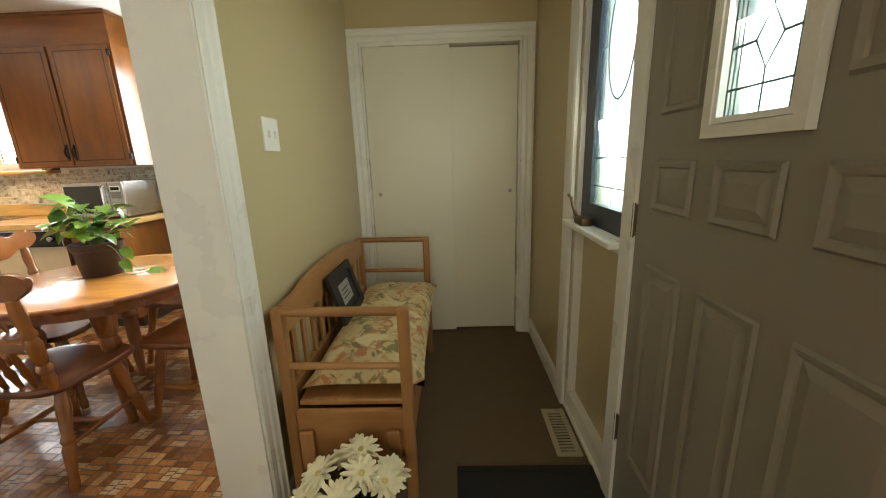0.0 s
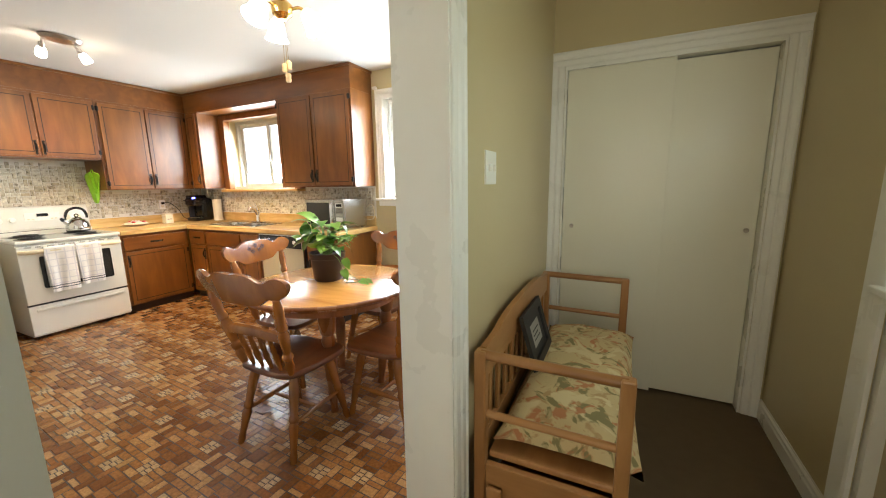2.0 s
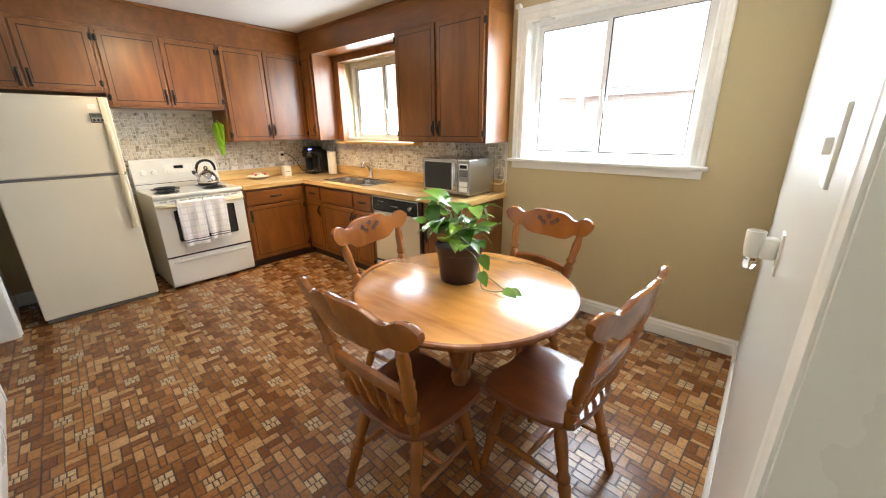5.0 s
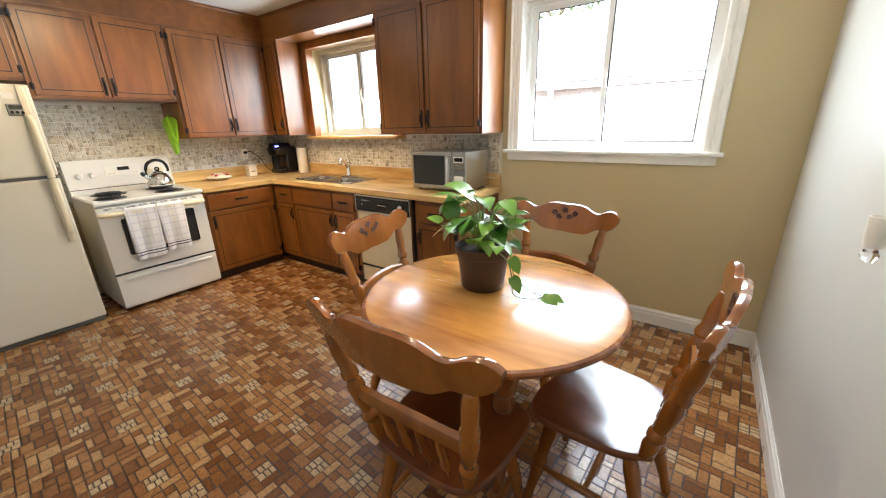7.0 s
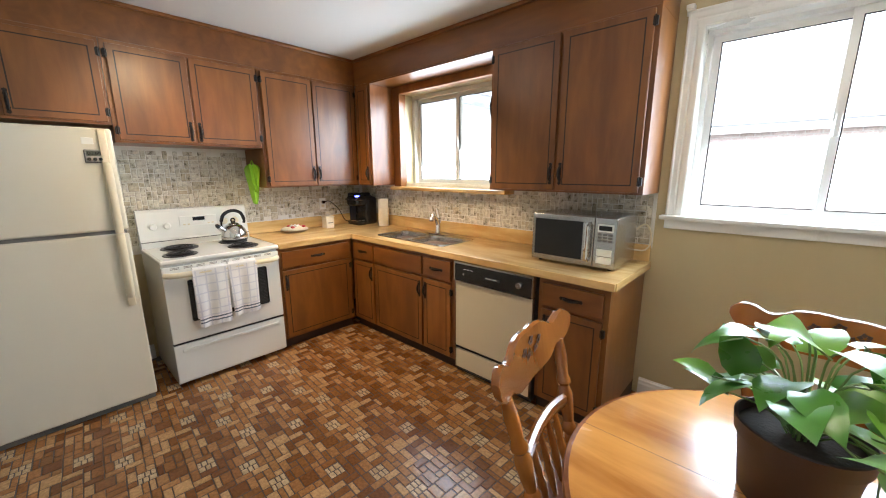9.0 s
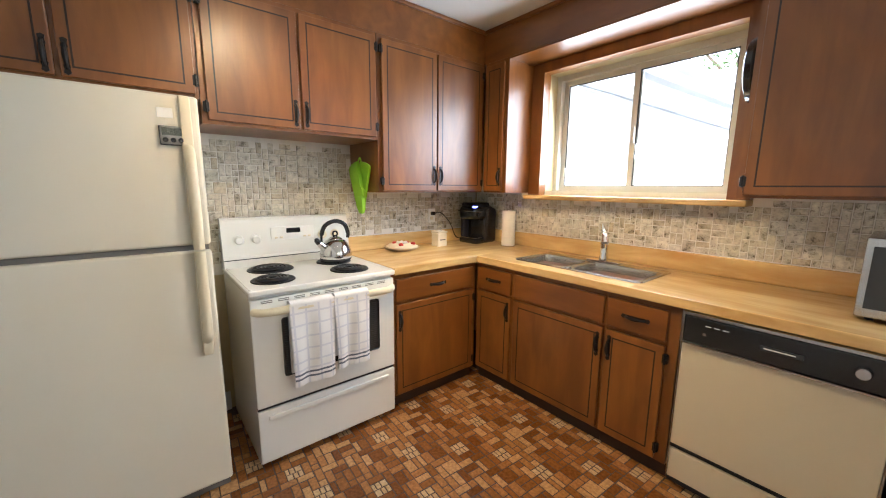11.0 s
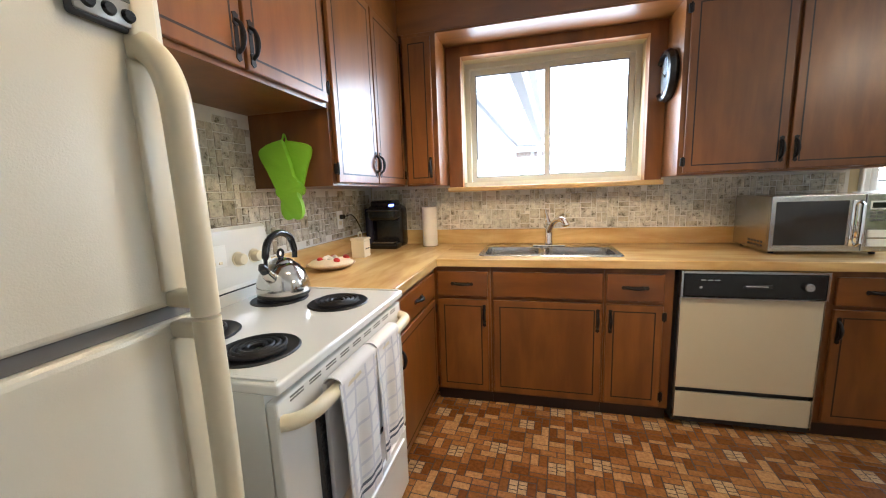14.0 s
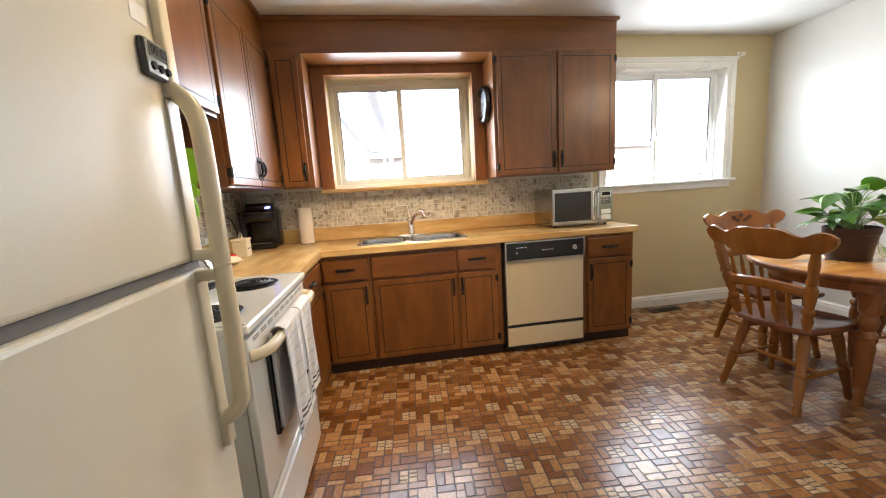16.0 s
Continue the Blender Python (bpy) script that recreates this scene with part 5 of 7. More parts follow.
part("power_cord", tube(smooth_line([(MX1 - 0.02, MB + 0.005, 1.10), (-1.62, 4.20, 1.15), (-1.585, 4.205, 1.12), (-1.575, 4.205, 1.04), (-1.60, 4.20, 0.99), (-1.66, 4.19, 0.985)], 8), 0.005, 8), ALMOND_PLASTIC, mw, "cream power cord", True)

# ---- sink and tap ----
sk = thing("double_sink", ((SX0 + SX1) / 2, 3.9, CT), "stainless steel double-bowl sink set in the counter", "sink")
XM = (SX0 + SX1) / 2 - 0.03


def bowl(x0, x1, y0, y1, depth):
    def rr(i, z):
        r = 0.07
        pts = []
        for cx, cy, a0 in ((x1 - r, y1 - r, 0), (x0 + r, y1 - r, 90), (x0 + r, y0 + r, 180), (x1 - r, y0 + r, 270)):
            for k in range(7):
                a = radians(a0 + 15 * k)
                pts.append((cx + (r - i) * math.cos(a), cy + (r - i) * math.sin(a), z))
        return pts
    bm = bmesh.new()
    rings = [[bm.verts.new(p) for p in rr(i, z)] for i, z in ((-0.014, CT + 0.0035), (-0.004, CT + 0.0055), (0.004, CT + 0.002), (0.008, CT - 0.02), (0.014, CT - depth + 0.03), (0.04, CT - depth))]
    for a, b in zip(rings, rings[1:]):
        for k in range(28):
            bm.faces.new((a[k], a[(k + 1) % 28], b[(k + 1) % 28], b[k]))
    bm.faces.new(rings[-1])
    return bm


for a, b in ((SX0 + 0.03, XM - 0.018), (XM + 0.018, SX1 - 0.03)):
    part("bowl", bowl(a, b, SY0 + 0.03, SY1 - 0.085, 0.16), STEEL, sk, "deep steel bowl", True)
    part("drain", lathe([(0, CT - 0.154), (0.025, CT - 0.153), (0.04, CT - 0.157), (0.042, CT - 0.1595)], 20, Matrix.Translation(((a + b) / 2, 3.86, 0))), CHROME, sk, "", True)


def round_loop(x0, x1, y0, y1, r, z):
    pts = []
    for cx, cy, a0 in ((x1 - r, y1 - r, 0), (x0 + r, y1 - r, 90), (x0 + r, y0 + r, 180), (x1 - r, y0 + r, 270)):
        pts += [(cx + r * math.cos(radians(a0 + 15 * k)), cy + r * math.sin(radians(a0 + 15 * k)), z) for k in range(7)]
    return pts


rim = bmesh.new()
loops = [[rim.verts.new(p) for p in round_loop(SX0 + i, SX1 - i, SY0 + i, SY1 - j, r, z)] for i, j, r, z in ((0, 0, 0.04, CT + 0.0005), (0.003, 0.003, 0.04, CT + 0.006), (0.010, 0.010, 0.036, CT + 0.008), (0.022, 0.077, 0.05, CT + 0.0045), (0.024, 0.079, 0.05, CT - 0.004))]
for p, q in zip(loops, loops[1:]):
    for k in range(28):
        rim.faces.new((p[k], p[(k + 1) % 28], q[(k + 1) % 28], q[k]))
part("rim", join(rim, box(XM - 0.008, XM + 0.008, SY0 + 0.022, SY1 - 0.077, CT - 0.003, CT + 0.004, 0.002)), STEEL, sk, "rounded steel rim", True)
tp = thing("kitchen_faucet", (-3.265, 4.08, CT), "chrome single-lever kitchen faucet behind the sink", "faucet")
part("base_plate", box(-3.37, -3.16, 4.055, 4.105, CT + 0.0045, CT + 0.016, 0.006), CHROME, tp)
part("column", lathe([(0.028, CT + 0.016), (0.028, CT + 0.03), (0.024, CT + 0.05), (0.025, CT + 0.13), (0.022, CT + 0.15), (0, CT + 0.155)], 20, Matrix.Translation((-3.265, 4.08, 0))), CHROME, tp, "", True)
part("spout", tube(smooth_line([(-3.265, 4.07, CT + 0.10), (-3.24, 4.02, CT + 0.165), (-3.205, 3.95, CT + 0.195), (-3.18, 3.91, CT + 0.185), (-3.17, 3.895, CT + 0.155)], 6), [0.016] * 13 + [0.019] * 8 + [0.021] * 4, 12), CHROME, tp, "pull-out spout", True)
part("lever", tube([(-3.265, 4.085, CT + 0.15), (-3.275, 4.09, CT + 0.18), (-3.285, 4.085, CT + 0.225), (-3.29, 4.08, CT + 0.25)], [0.02, 0.017, 0.012, 0.008], 10), CHROME, tp, "upright lever", True)
cup = single("sink_strainer_cup", lathe([(0, CT - 0.155), (0.02, CT - 0.155), (0.026, CT - 0.10), (0.028, CT - 0.08), (0.024, CT - 0.08), (0.02, CT - 0.15), (0, CT - 0.15)], 16, Matrix.Translation((-3.56, 3.90, 0))), PLASTIC_WHITE, "small white cup standing in the sink", "cup", (-3.56, 3.90, CT - 0.155), smooth=True)

# ---- counter items ----
km = thing("coffee_maker", (-4.40, 4.06, CT), "black pod coffee maker in the counter corner", "coffee maker")
kx0, kx1, ky0, ky1 = -4.51, -4.29, 3.94, 4.19
part("body", join(box(kx0, kx1, ky0 + 0.10, ky1, CT, CT + 0.30, 0.03, 3), box(kx0 + 0.005, kx1 - 0.005, ky0, ky0 + 0.11, CT, CT + 0.045, 0.015, 3)), BLACK, km, "", True)
part("head", join(box(kx0 + 0.005, kx1 - 0.005, ky0 - 0.01, ky1 - 0.03, CT + 0.20, CT + 0.315, 0.035, 4), box(kx0 + 0.03, kx1 - 0.03, ky0 - 0.005, ky1 - 0.06, CT + 0.30, CT + 0.345, 0.02, 3)), BLACK, km, "rounded brewing head", True)
part("handle", tube(smooth_line([(kx0 + 0.0, ky0 + 0.06, CT + 0.27), (kx0 + 0.02, ky0 - 0.02, CT + 0.275), ((kx0 + kx1) / 2, ky0 - 0.035, CT + 0.277), (kx1 - 0.02, ky0 - 0.02, CT + 0.275), (kx1, ky0 + 0.06, CT + 0.27)], 6), 0.007, 10), plain("smoked_chrome", (0.16, 0.16, 0.17), 0.2, 0.9), km, "dark metallic handle band", True)
part("water_tank", box(kx0 - 0.045, kx0 - 0.002, ky0 + 0.06, ky1 - 0.01, CT, CT + 0.29, 0.012, 3), plain("smoky_tank", (0.03, 0.03, 0.045), 0.08), km, "smoky water tank", True)
part("drip_tray", box(kx0 + 0.03, kx1 - 0.03, ky0 + 0.005, ky0 + 0.095, CT + 0.045, CT + 0.05, 0.001), STEEL, km)
part("indicator", box(kx1 - 0.05, kx1 - 0.02, ky0 - 0.003, ky0 + 0.03, CT + 0.301, CT + 0.318, 0.003), plain("blue_indicator", (0.03, 0.03, 0.3), 0.3, emit=(0.1, 0.12, 1.0, 1.5)), km, "small blue glowing button")
TOWEL = plain("paper_towel", (0.82, 0.78, 0.70), 0.9, vary=0.04, scale=30, bump=0.5, bump_scale=300)
pr = thing("paper_towel_roll", (-4.10, 4.12, CT), "slim white paper towel roll standing on the counter", "paper towel")
part("roll", lathe([(0.02, CT + 0.006), (0.052, CT + 0.006), (0.054, CT + 0.012), (0.053, CT + 0.285), (0.02, CT + 0.287), (0.02, CT + 0.006)], 28, Matrix.Translation((-4.10, 4.12, 0))), TOWEL, pr, "", True)
part("holder_base", lathe([(0, CT), (0.06, CT), (0.06, CT + 0.005), (0, CT + 0.005)], 24, Matrix.Translation((-4.10, 4.12, 0))), STEEL, pr)
CREAM = plain("cream_tin", (0.75, 0.69, 0.55), 0.4, vary=0.04)
cn = thing("canister", (-4.43, 3.66, CT), "small square cream tin canister with a wire handle", "canister")
part("tin", box(-4.475, -4.385, 3.615, 3.705, CT, CT + 0.105, 0.006), CREAM, cn)
part("lid", box(-4.479, -4.381, 3.611, 3.709, CT + 0.106, CT + 0.122, 0.005), CREAM, cn, "overlapping lid")
part("wire_handle", tube(smooth_line([(-4.43, 3.635, CT + 0.122), (-4.43, 3.64, CT + 0.15), (-4.43, 3.66, CT + 0.158), (-4.43, 3.68, CT + 0.15), (-4.43, 3.685, CT + 0.122)], 5), 0.004, 8), CREAM, cn, "", True)
part("lettering", box(-4.3848, -4.3838, 3.633, 3.688, CT + 0.05, CT + 0.058), GREY_SEAL, cn, "small dark lettering")
PIE = plain("meringue", (0.80, 0.70, 0.52), 0.7, vary=0.12, scale=30, bump=0.6, bump_scale=60)
pp = thing("pie_plate", (-4.435, 3.305, CT), "pie with pale topping and red berries on a plate", "pie")
part("plate", lathe([(0, CT), (0.07, CT), (0.085, CT + 0.006), (0.125, CT + 0.022), (0.132, CT + 0.025), (0.129, CT + 0.027), (0.08, CT + 0.012), (0, CT + 0.008)], 36, Matrix.Translation((-4.435, 3.305, 0))), plain("tan_plate", (0.55, 0.38, 0.22), 0.4), pp, "tan plate", True)
part("pie", lathe([(0.118, CT + 0.021), (0.120, CT + 0.032), (0.10, CT + 0.045), (0.05, CT + 0.052), (0, CT + 0.05)], 30, Matrix.Translation((-4.435, 3.305, 0))), PIE, pp, "pale domed topping", True)
RED = plain("red_berry", (0.55, 0.03, 0.02), 0.35, vary=0.2)
for bxx, byy in ((-4.37, 3.255), (-4.375, 3.365), (-4.475, 3.265), (-4.445, 3.355)):
    part("berry", lathe([(0, 0.014), (0.014, 0.01), (0.019, 0.002), (0.014, -0.006), (0, -0.008)], 10, pose(bxx, byy, CT + 0.05, 20, 15, 40)), RED, pp, "sliced red berry", True)
for k in range(5):
    part("cream_dollop", lathe([(0, 0.016), (0.008, 0.012), (0.017, 0.004), (0.018, -0.004), (0, -0.006)], 10, pose(-4.435 + 0.03 * math.cos(k * 1.3), 3.3055 + 0.03 * math.sin(k * 1.3), CT + 0.054)), TOWEL, pp, "", True)
ZB = 0.932
KX, KY = -4.295, 2.725
kt = thing("kettle", (KX, KY, ZB), "stainless whistling kettle with a black handle on the stove", "kettle")
KM = Matrix.Translation((KX, KY, 0))
KSTEEL = plain("polished_kettle_steel", (0.62, 0.60, 0.57), 0.14, 1.0, vary=0.04, scale=20)
part("body", lathe([(0, ZB + 0.006), (0.088, ZB + 0.006), (0.096, ZB + 0.016), (0.0975, ZB + 0.03), (0.094, ZB + 0.055), (0.082, ZB + 0.088), (0.062, ZB + 0.115), (0.046, ZB + 0.126), (0.035, ZB + 0.128)], 44, KM), KSTEEL, kt, "polished steel body", True)
part("base_band", lathe([(0, ZB), (0.090, ZB), (0.0945, ZB + 0.004), (0.0945, ZB + 0.012), (0.08, ZB + 0.012)], 44, KM), BLACK_MATT, kt, "dark scorched base", True)
lid = part("lid", lathe([(0.044, ZB + 0.127), (0.042, ZB + 0.131), (0.030, ZB + 0.140), (0.012, ZB + 0.145), (0, ZB + 0.145)], 28, KM), KSTEEL, kt, "", True)
part("lid_knob", tube([(KX, KY + 0.015 * math.cos(a), ZB + 0.160 + 0.015 * math.sin(a)) for a in np.linspace(0, 2 * math.pi, 13)[:-1]], 0.0055, 8, True), BLACK, lid, "black ring knob", True)
part("spout", tube([(KX + 0.01, KY - 0.062, ZB + 0.072), (KX + 0.015, KY - 0.095, ZB + 0.098), (KX + 0.018, KY - 0.112, ZB + 0.116)], [0.026, 0.020, 0.016], 14), KSTEEL, kt, "", True)
part("whistle_cap", tube([(KX + 0.018, KY - 0.110, ZB + 0.113), (KX + 0.019, KY - 0.124, ZB + 0.130), (KX + 0.018, KY - 0.130, ZB + 0.142)], [0.017, 0.016, 0.008], 12), BLACK, kt, "black spout cap", True)
part("handle", tube(smooth_line([(KX + 0.004, KY - 0.084, ZB + 0.09), (KX + 0.004, KY - 0.088, ZB + 0.15), (KX, KY - 0.062, ZB + 0.212), (KX, KY, ZB + 0.238), (KX, KY + 0.06, ZB + 0.218), (KX, KY + 0.084, ZB + 0.165), (KX, KY + 0.082, ZB + 0.13)], 6), [0.007] * 7 + [0.013] * 24 + [0.011] * 6, 12), BLACK, kt, "black arched handle", True)

# towels on the oven handle
CLOTH = plain("white_cotton", (0.78, 0.76, 0.74), 0.95, vary=0.04, scale=20, bump=0.8, bump_scale=350, spec=0.1)
CLOTH_L = plain("grey_stripe_cotton", (0.64, 0.63, 0.66), 0.95, vary=0.06, scale=20, bump=0.8, bump_scale=350, spec=0.1)
CLOTH_D = plain("dark_stripe_cotton", (0.14, 0.15, 0.18), 0.95, vary=0.1, scale=20, bump=0.8, bump_scale=350, spec=0.1)


def towel(y0, y1, z_low, seed):
    t = thing("dish_towel", (SF + 0.06, (y0 + y1) / 2, z_low), "white dish towel with grey checks hung over the oven handle", "towel", "dish towels")
    r = random.Random(seed)
    ph = r.uniform(0, 6)

    def pos(u, v, off):
        y = y0 + (y1 - y0) * u
        wave = 0.007 * math.sin(u * 9 + ph) * min(1, v * 2.5) + 0.004 * math.sin(u * 17 + ph * 2 + v * 3) * v
        z = 0.836 - v * (0.836 - z_low)
        x = SF + 0.064 + wave + off + 0.006 * v
        return (x, y + 0.006 * math.sin(v * 4 + ph) * (u - 0.5), z)

    def sheet(us, vs, off, thick):
        bm = bmesh.new()
        f = [[bm.verts.new(pos(u, v, off)) for v in vs] for u in us]
        b = [[bm.verts.new(pos(u, v, off - thick)) for v in vs] for u in us]
        nu, nv = len(us), len(vs)
        for g, flip in ((f, False), (b, True)):
            for i in range(nu - 1):
                for j in range(nv - 1):
                    bm.faces.new((g[i][j], g[i + 1][j], g[i + 1][j + 1], g[i][j + 1]))
        for i in range(nu - 1):
            bm.faces.new((f[i][0], f[i + 1][0], b[i + 1][0], b[i][0]))
            bm.faces.new((f[i][-1], f[i + 1][-1], b[i + 1][-1], b[i][-1]))
        for j in range(nv - 1):
            bm.faces.new((f[0][j], f[0][j + 1], b[0][j + 1], b[0][j]))
            bm.faces.new((f[-1][j], f[-1][j + 1], b[-1][j + 1], b[-1][j]))
        return bm

    U, V = [k / 24 for k in range(25)], [k / 24 for k in range(25)]
    part("front_fold", sheet(U, V, 0, 0.004), CLOTH, t, "", True)
    part("back_fold", box(SF + 0.008, SF + 0.022, y0 + 0.004, y1 - 0.004, z_low + 0.05, 0.83, 0.003), CLOTH, t)
    top_ = []
    for a in np.linspace(0, math.pi, 9):
        top_.append((SF + 0.04 + 0.026 * math.cos(a), 0.834 + 0.018 * math.sin(a)))
    prof = top_ + [(x * 1.0 - 0.0, z - 0.004) for x, z in top_[::-1]]
    part("top_fold", strip(prof, y1 - y0 - 0.004, frame_m((0, y0 + 0.002, 0), X_, Z_, Y_)), CLOTH, t, "", True)
    for v, w, m in [(k * 0.15 + 0.1, 0.022, CLOTH_L) for k in range(5)] + [(0.80, 0.022, CLOTH_L), (0.85, 0.024, CLOTH_D), (0.905, 0.024, CLOTH_D)]:
        part("stripe", sheet(U, [v, v + w], 0.0006, 0.0004), m, t)
    for u in (0.05, 0.33, 0.61, 0.89):
        part("stripe", sheet([u, u + 0.045], V, 0.0005, 0.0003), CLOTH_L, t)


towel(2.295, 2.505, 0.43, 3)
towel(2.512, 2.70, 0.455, 8)

# oven mitt on the cabinet side
MITT = plain("lime_mitt", (0.26, 0.56, 0.02), 0.6, vary=0.08, scale=20, bump=0.5, bump_scale=120)
om = thing("oven_mitt", (-4.45, 2.97, 1.56), "lime green oven mitts hung on the cabinet side", "oven mitt")
mo = [(v.x * 0.84, v.y) for v in smooth_line([(-0.075, 0, 0), (-0.07, -0.10, 0), (-0.062, -0.17, 0), (-0.085, -0.20, 0), (-0.09, -0.235, 0), (-0.068, -0.248, 0), (-0.05, -0.225, 0), (-0.047, -0.29, 0), (-0.02, -0.335, 0), (0.022, -0.33, 0), (0.05, -0.28, 0), (0.06, -0.18, 0), (0.068, -0.09, 0), (0.072, 0, 0), (-0.075, 0, 0)], 5)[:-1]]
HX, HZ = -4.40, 1.545
part("mitt", slab([(-x - 0.063, z) for x, z in mo][::-1], -0.011, 0.011, 0.007, Matrix.Translation((HX, 2.944, HZ)) @ Matrix.Rotation(radians(-19), 4, "Y") @ frame_m((0, 0, 0), X_, Z_, -Y_)), MITT, om, "", True)
part("mitt", slab([(x + 0.063, z) for x, z in mo], -0.008, 0.008, 0.005, Matrix.Translation((HX, 2.968, HZ)) @ Matrix.Rotation(radians(15), 4, "Y") @ frame_m((0, 0, 0), X_, Z_, -Y_)), MITT, om, "", True)
part("loop", tube(smooth_line([(HX - 0.004, 2.948, HZ - 0.005), (HX, 2.96, HZ + 0.025), (HX + 0.004, 2.968, HZ - 0.005)], 5), 0.004, 6), MITT, om)

# wall clock on the cabinet side
ck = thing("wall_clock", (-2.584, 4.08, 1.925), "round black-rimmed clock on the cabinet side", "clock")
CM = frame_m((-2.583, 4.08, 1.925), Y_, Z_, -X_) @ Matrix.Diagonal((1.22, 1.22, 1.5, 1))
part("rim", lathe([(0.088, 0.0), (0.115, 0.0), (0.12, 0.012), (0.112, 0.03), (0.098, 0.034), (0.09, 0.022), (0.088, 0.0)], 36, CM), BLACK, ck, "black rim", True)
# blue-grey stands in for the bluish reflection over a white dial
part("dial", lathe([(0, 0.010), (0.09, 0.010), (0.09, 0.002), (0, 0.002)], 32, CM), plain("clock_dial_reflecting", (0.42, 0.46, 0.50), 0.3), ck, "white dial coloured blue-grey for the reflection in its glass")
part("hour_marks", join(*[slab([(-0.002, 0.066), (0.002, 0.066), (0.002, 0.08), (-0.002, 0.08)], 0.0102, 0.0112, 0, CM @ Matrix.Rotation(radians(30 * k), 4, "Z")) for k in range(12)]), BLACK, ck)
for ang, ln in ((300, 0.045), (60, 0.065)):
    part("clock_pointer", slab([(-0.003, -0.01), (0.003, -0.01), (0.002, ln), (-0.002, ln)], 0.0125, 0.0138, 0, CM @ Matrix.Rotation(radians(ang), 4, "Z")), BLACK, ck)
part("cover", lathe([(0, 0.024), (0.06, 0.023), (0.089, 0.019)], 32, CM), GLASS, ck, "glass cover", True).visible_shadow = False


def outlet(name, m, label, toggles):
    """A wall plate; m has z off the wall, y up."""
    o = thing(name, m.translation, label, "switch" if toggles else "outlet")
    wdt = 0.035 if toggles < 2 else 0.058
    part("plate", slab([(-wdt, -0.058), (wdt, -0.058), (wdt, 0.058), (-wdt, 0.058)], 0, 0.006, 0.002, m), PLASTIC_WHITE, o)
    if toggles:
        for k in range(toggles):
            cx = 0 if toggles == 1 else -0.023 + 0.046 * k
            part("toggle", slab([(cx - 0.005, -0.012), (cx + 0.005, -0.012), (cx + 0.005, 0.012), (cx - 0.005, 0.012)], 0.006, 0.016, 0.002, m), PLASTIC_WHITE, o)
    else:
        for cz in (-0.02, 0.02):
            part("socket", slab([(-0.015, cz - 0.013), (0.015, cz - 0.013), (0.015, cz + 0.013), (-0.015, cz + 0.013)], 0.006, 0.008, 0.001, m), ALMOND_PLASTIC, o)
    return o


so = outlet("wall_outlet", frame_m((XW + 0.012, 3.70, 1.145), Y_, Z_, X_), "white wall outlet above the counter", 0)
part("plug", box(XW + 0.02, XW + 0.05, 3.685, 3.715, 1.15, 1.18, 0.006), BLACK, so, "black plug")
part("cord", tube(smooth_line([(XW + 0.05, 3.70, 1.165), (XW + 0.08, 3.75, 1.17), (XW + 0.08, 3.85, 1.08), (XW + 0.06, 3.93, 0.96), (XW + 0.05, 4.02, 0.93)], 6), 0.004, 8), BLACK, so, "black cord", True)
outlet("light_switch", frame_m((XI, 2.175, 1.413), -Y_, Z_, X_), "white double light switch on the entry wall", 2)
outlet("light_switch", frame_m((XE, 2.16, 1.428), Y_, Z_, -X_), "white light switch on the kitchen wall", 1)
nl = outlet("wall_outlet", frame_m((XE, 2.72, 1.12), Y_, Z_, -X_), "white wall outlet with a plug-in night light", 0)
part("night_light", join(box(XE - 0.045, XE - 0.008, 2.70, 2.74, 1.10, 1.16, 0.006), lathe([(0.018, 1.10), (0.022, 1.13), (0.023, 1.175), (0.02, 1.177), (0.016, 1.10)], 16, Matrix.Translation((XE - 0.06, 2.72, 0)))), PLASTIC_WHITE, nl, "white night light with a small shade", True)
part("bulb", lathe([(0, 1.06), (0.012, 1.065), (0.018, 1.08), (0.012, 1.095), (0, 1.10)], 14, Matrix.Translation((XE - 0.06, 2.72, 0))), GLASS, nl, "small clear bulb", True)
kv = thing("floor_vent", (-0.9, 4.11, 0.004), "brown floor register near the wall", "vent")
part("frame", join(box(-1.05, -0.75, 4.06, 4.075, 0.003, 0.01), box(-1.05, -0.75, 4.145, 4.16, 0.003, 0.01), box(-1.05, -1.035, 4.075, 4.145, 0.003, 0.01), box(-0.765, -0.75, 4.075, 4.145, 0.003, 0.01)), BRONZE, kv)
part("duct", box(-1.035, -0.765, 4.075, 4.145, 0.0035, 0.005), BLACK_MATT, kv)
for k in range(12):
    part("slat", box(-1.03 + k * 0.022, -1.02 + k * 0.022, 4.075, 4.145, 0.005, 0.009), BRONZE, kv)

# ---- bench in the entry ----
bn = thing("storage_bench", (0.68, 2.55, 0), "pine entry bench with slatted back and lift-up seat", "bench")
B0, B1, BXA, BXB = 1.945, 3.11, 0.462, 0.89
for y in (B0, B1):
    for x in (BXA, BXB):
        part("leg", box(x - 0.02, x + 0.02, y - 0.02, y + 0.02, 0.004, 0.825 if x == BXB else 0.83, 0.006), PINE, bn)
    part("arm_rail", tube([(BXA, y, 0.815), (BXB, y, 0.81)], 0.017, 12), PINE_X, bn, "round arm rail", True)
    part("arm_rail", tube([(BXA, y, 0.61), (BXB, y, 0.605)], 0.013, 12), PINE_X, bn, "round lower rail", True)
    part("side_panel", box(BXA + 0.02, BXB - 0.02, y - 0.012, y + 0.012, 0.235, 0.43, 0.003), PINE_X, bn)
    part("side_rail", box(BXA + 0.02, BXB - 0.02, y - 0.017, y + 0.017, 0.205, 0.235, 0.004), PINE_X, bn)
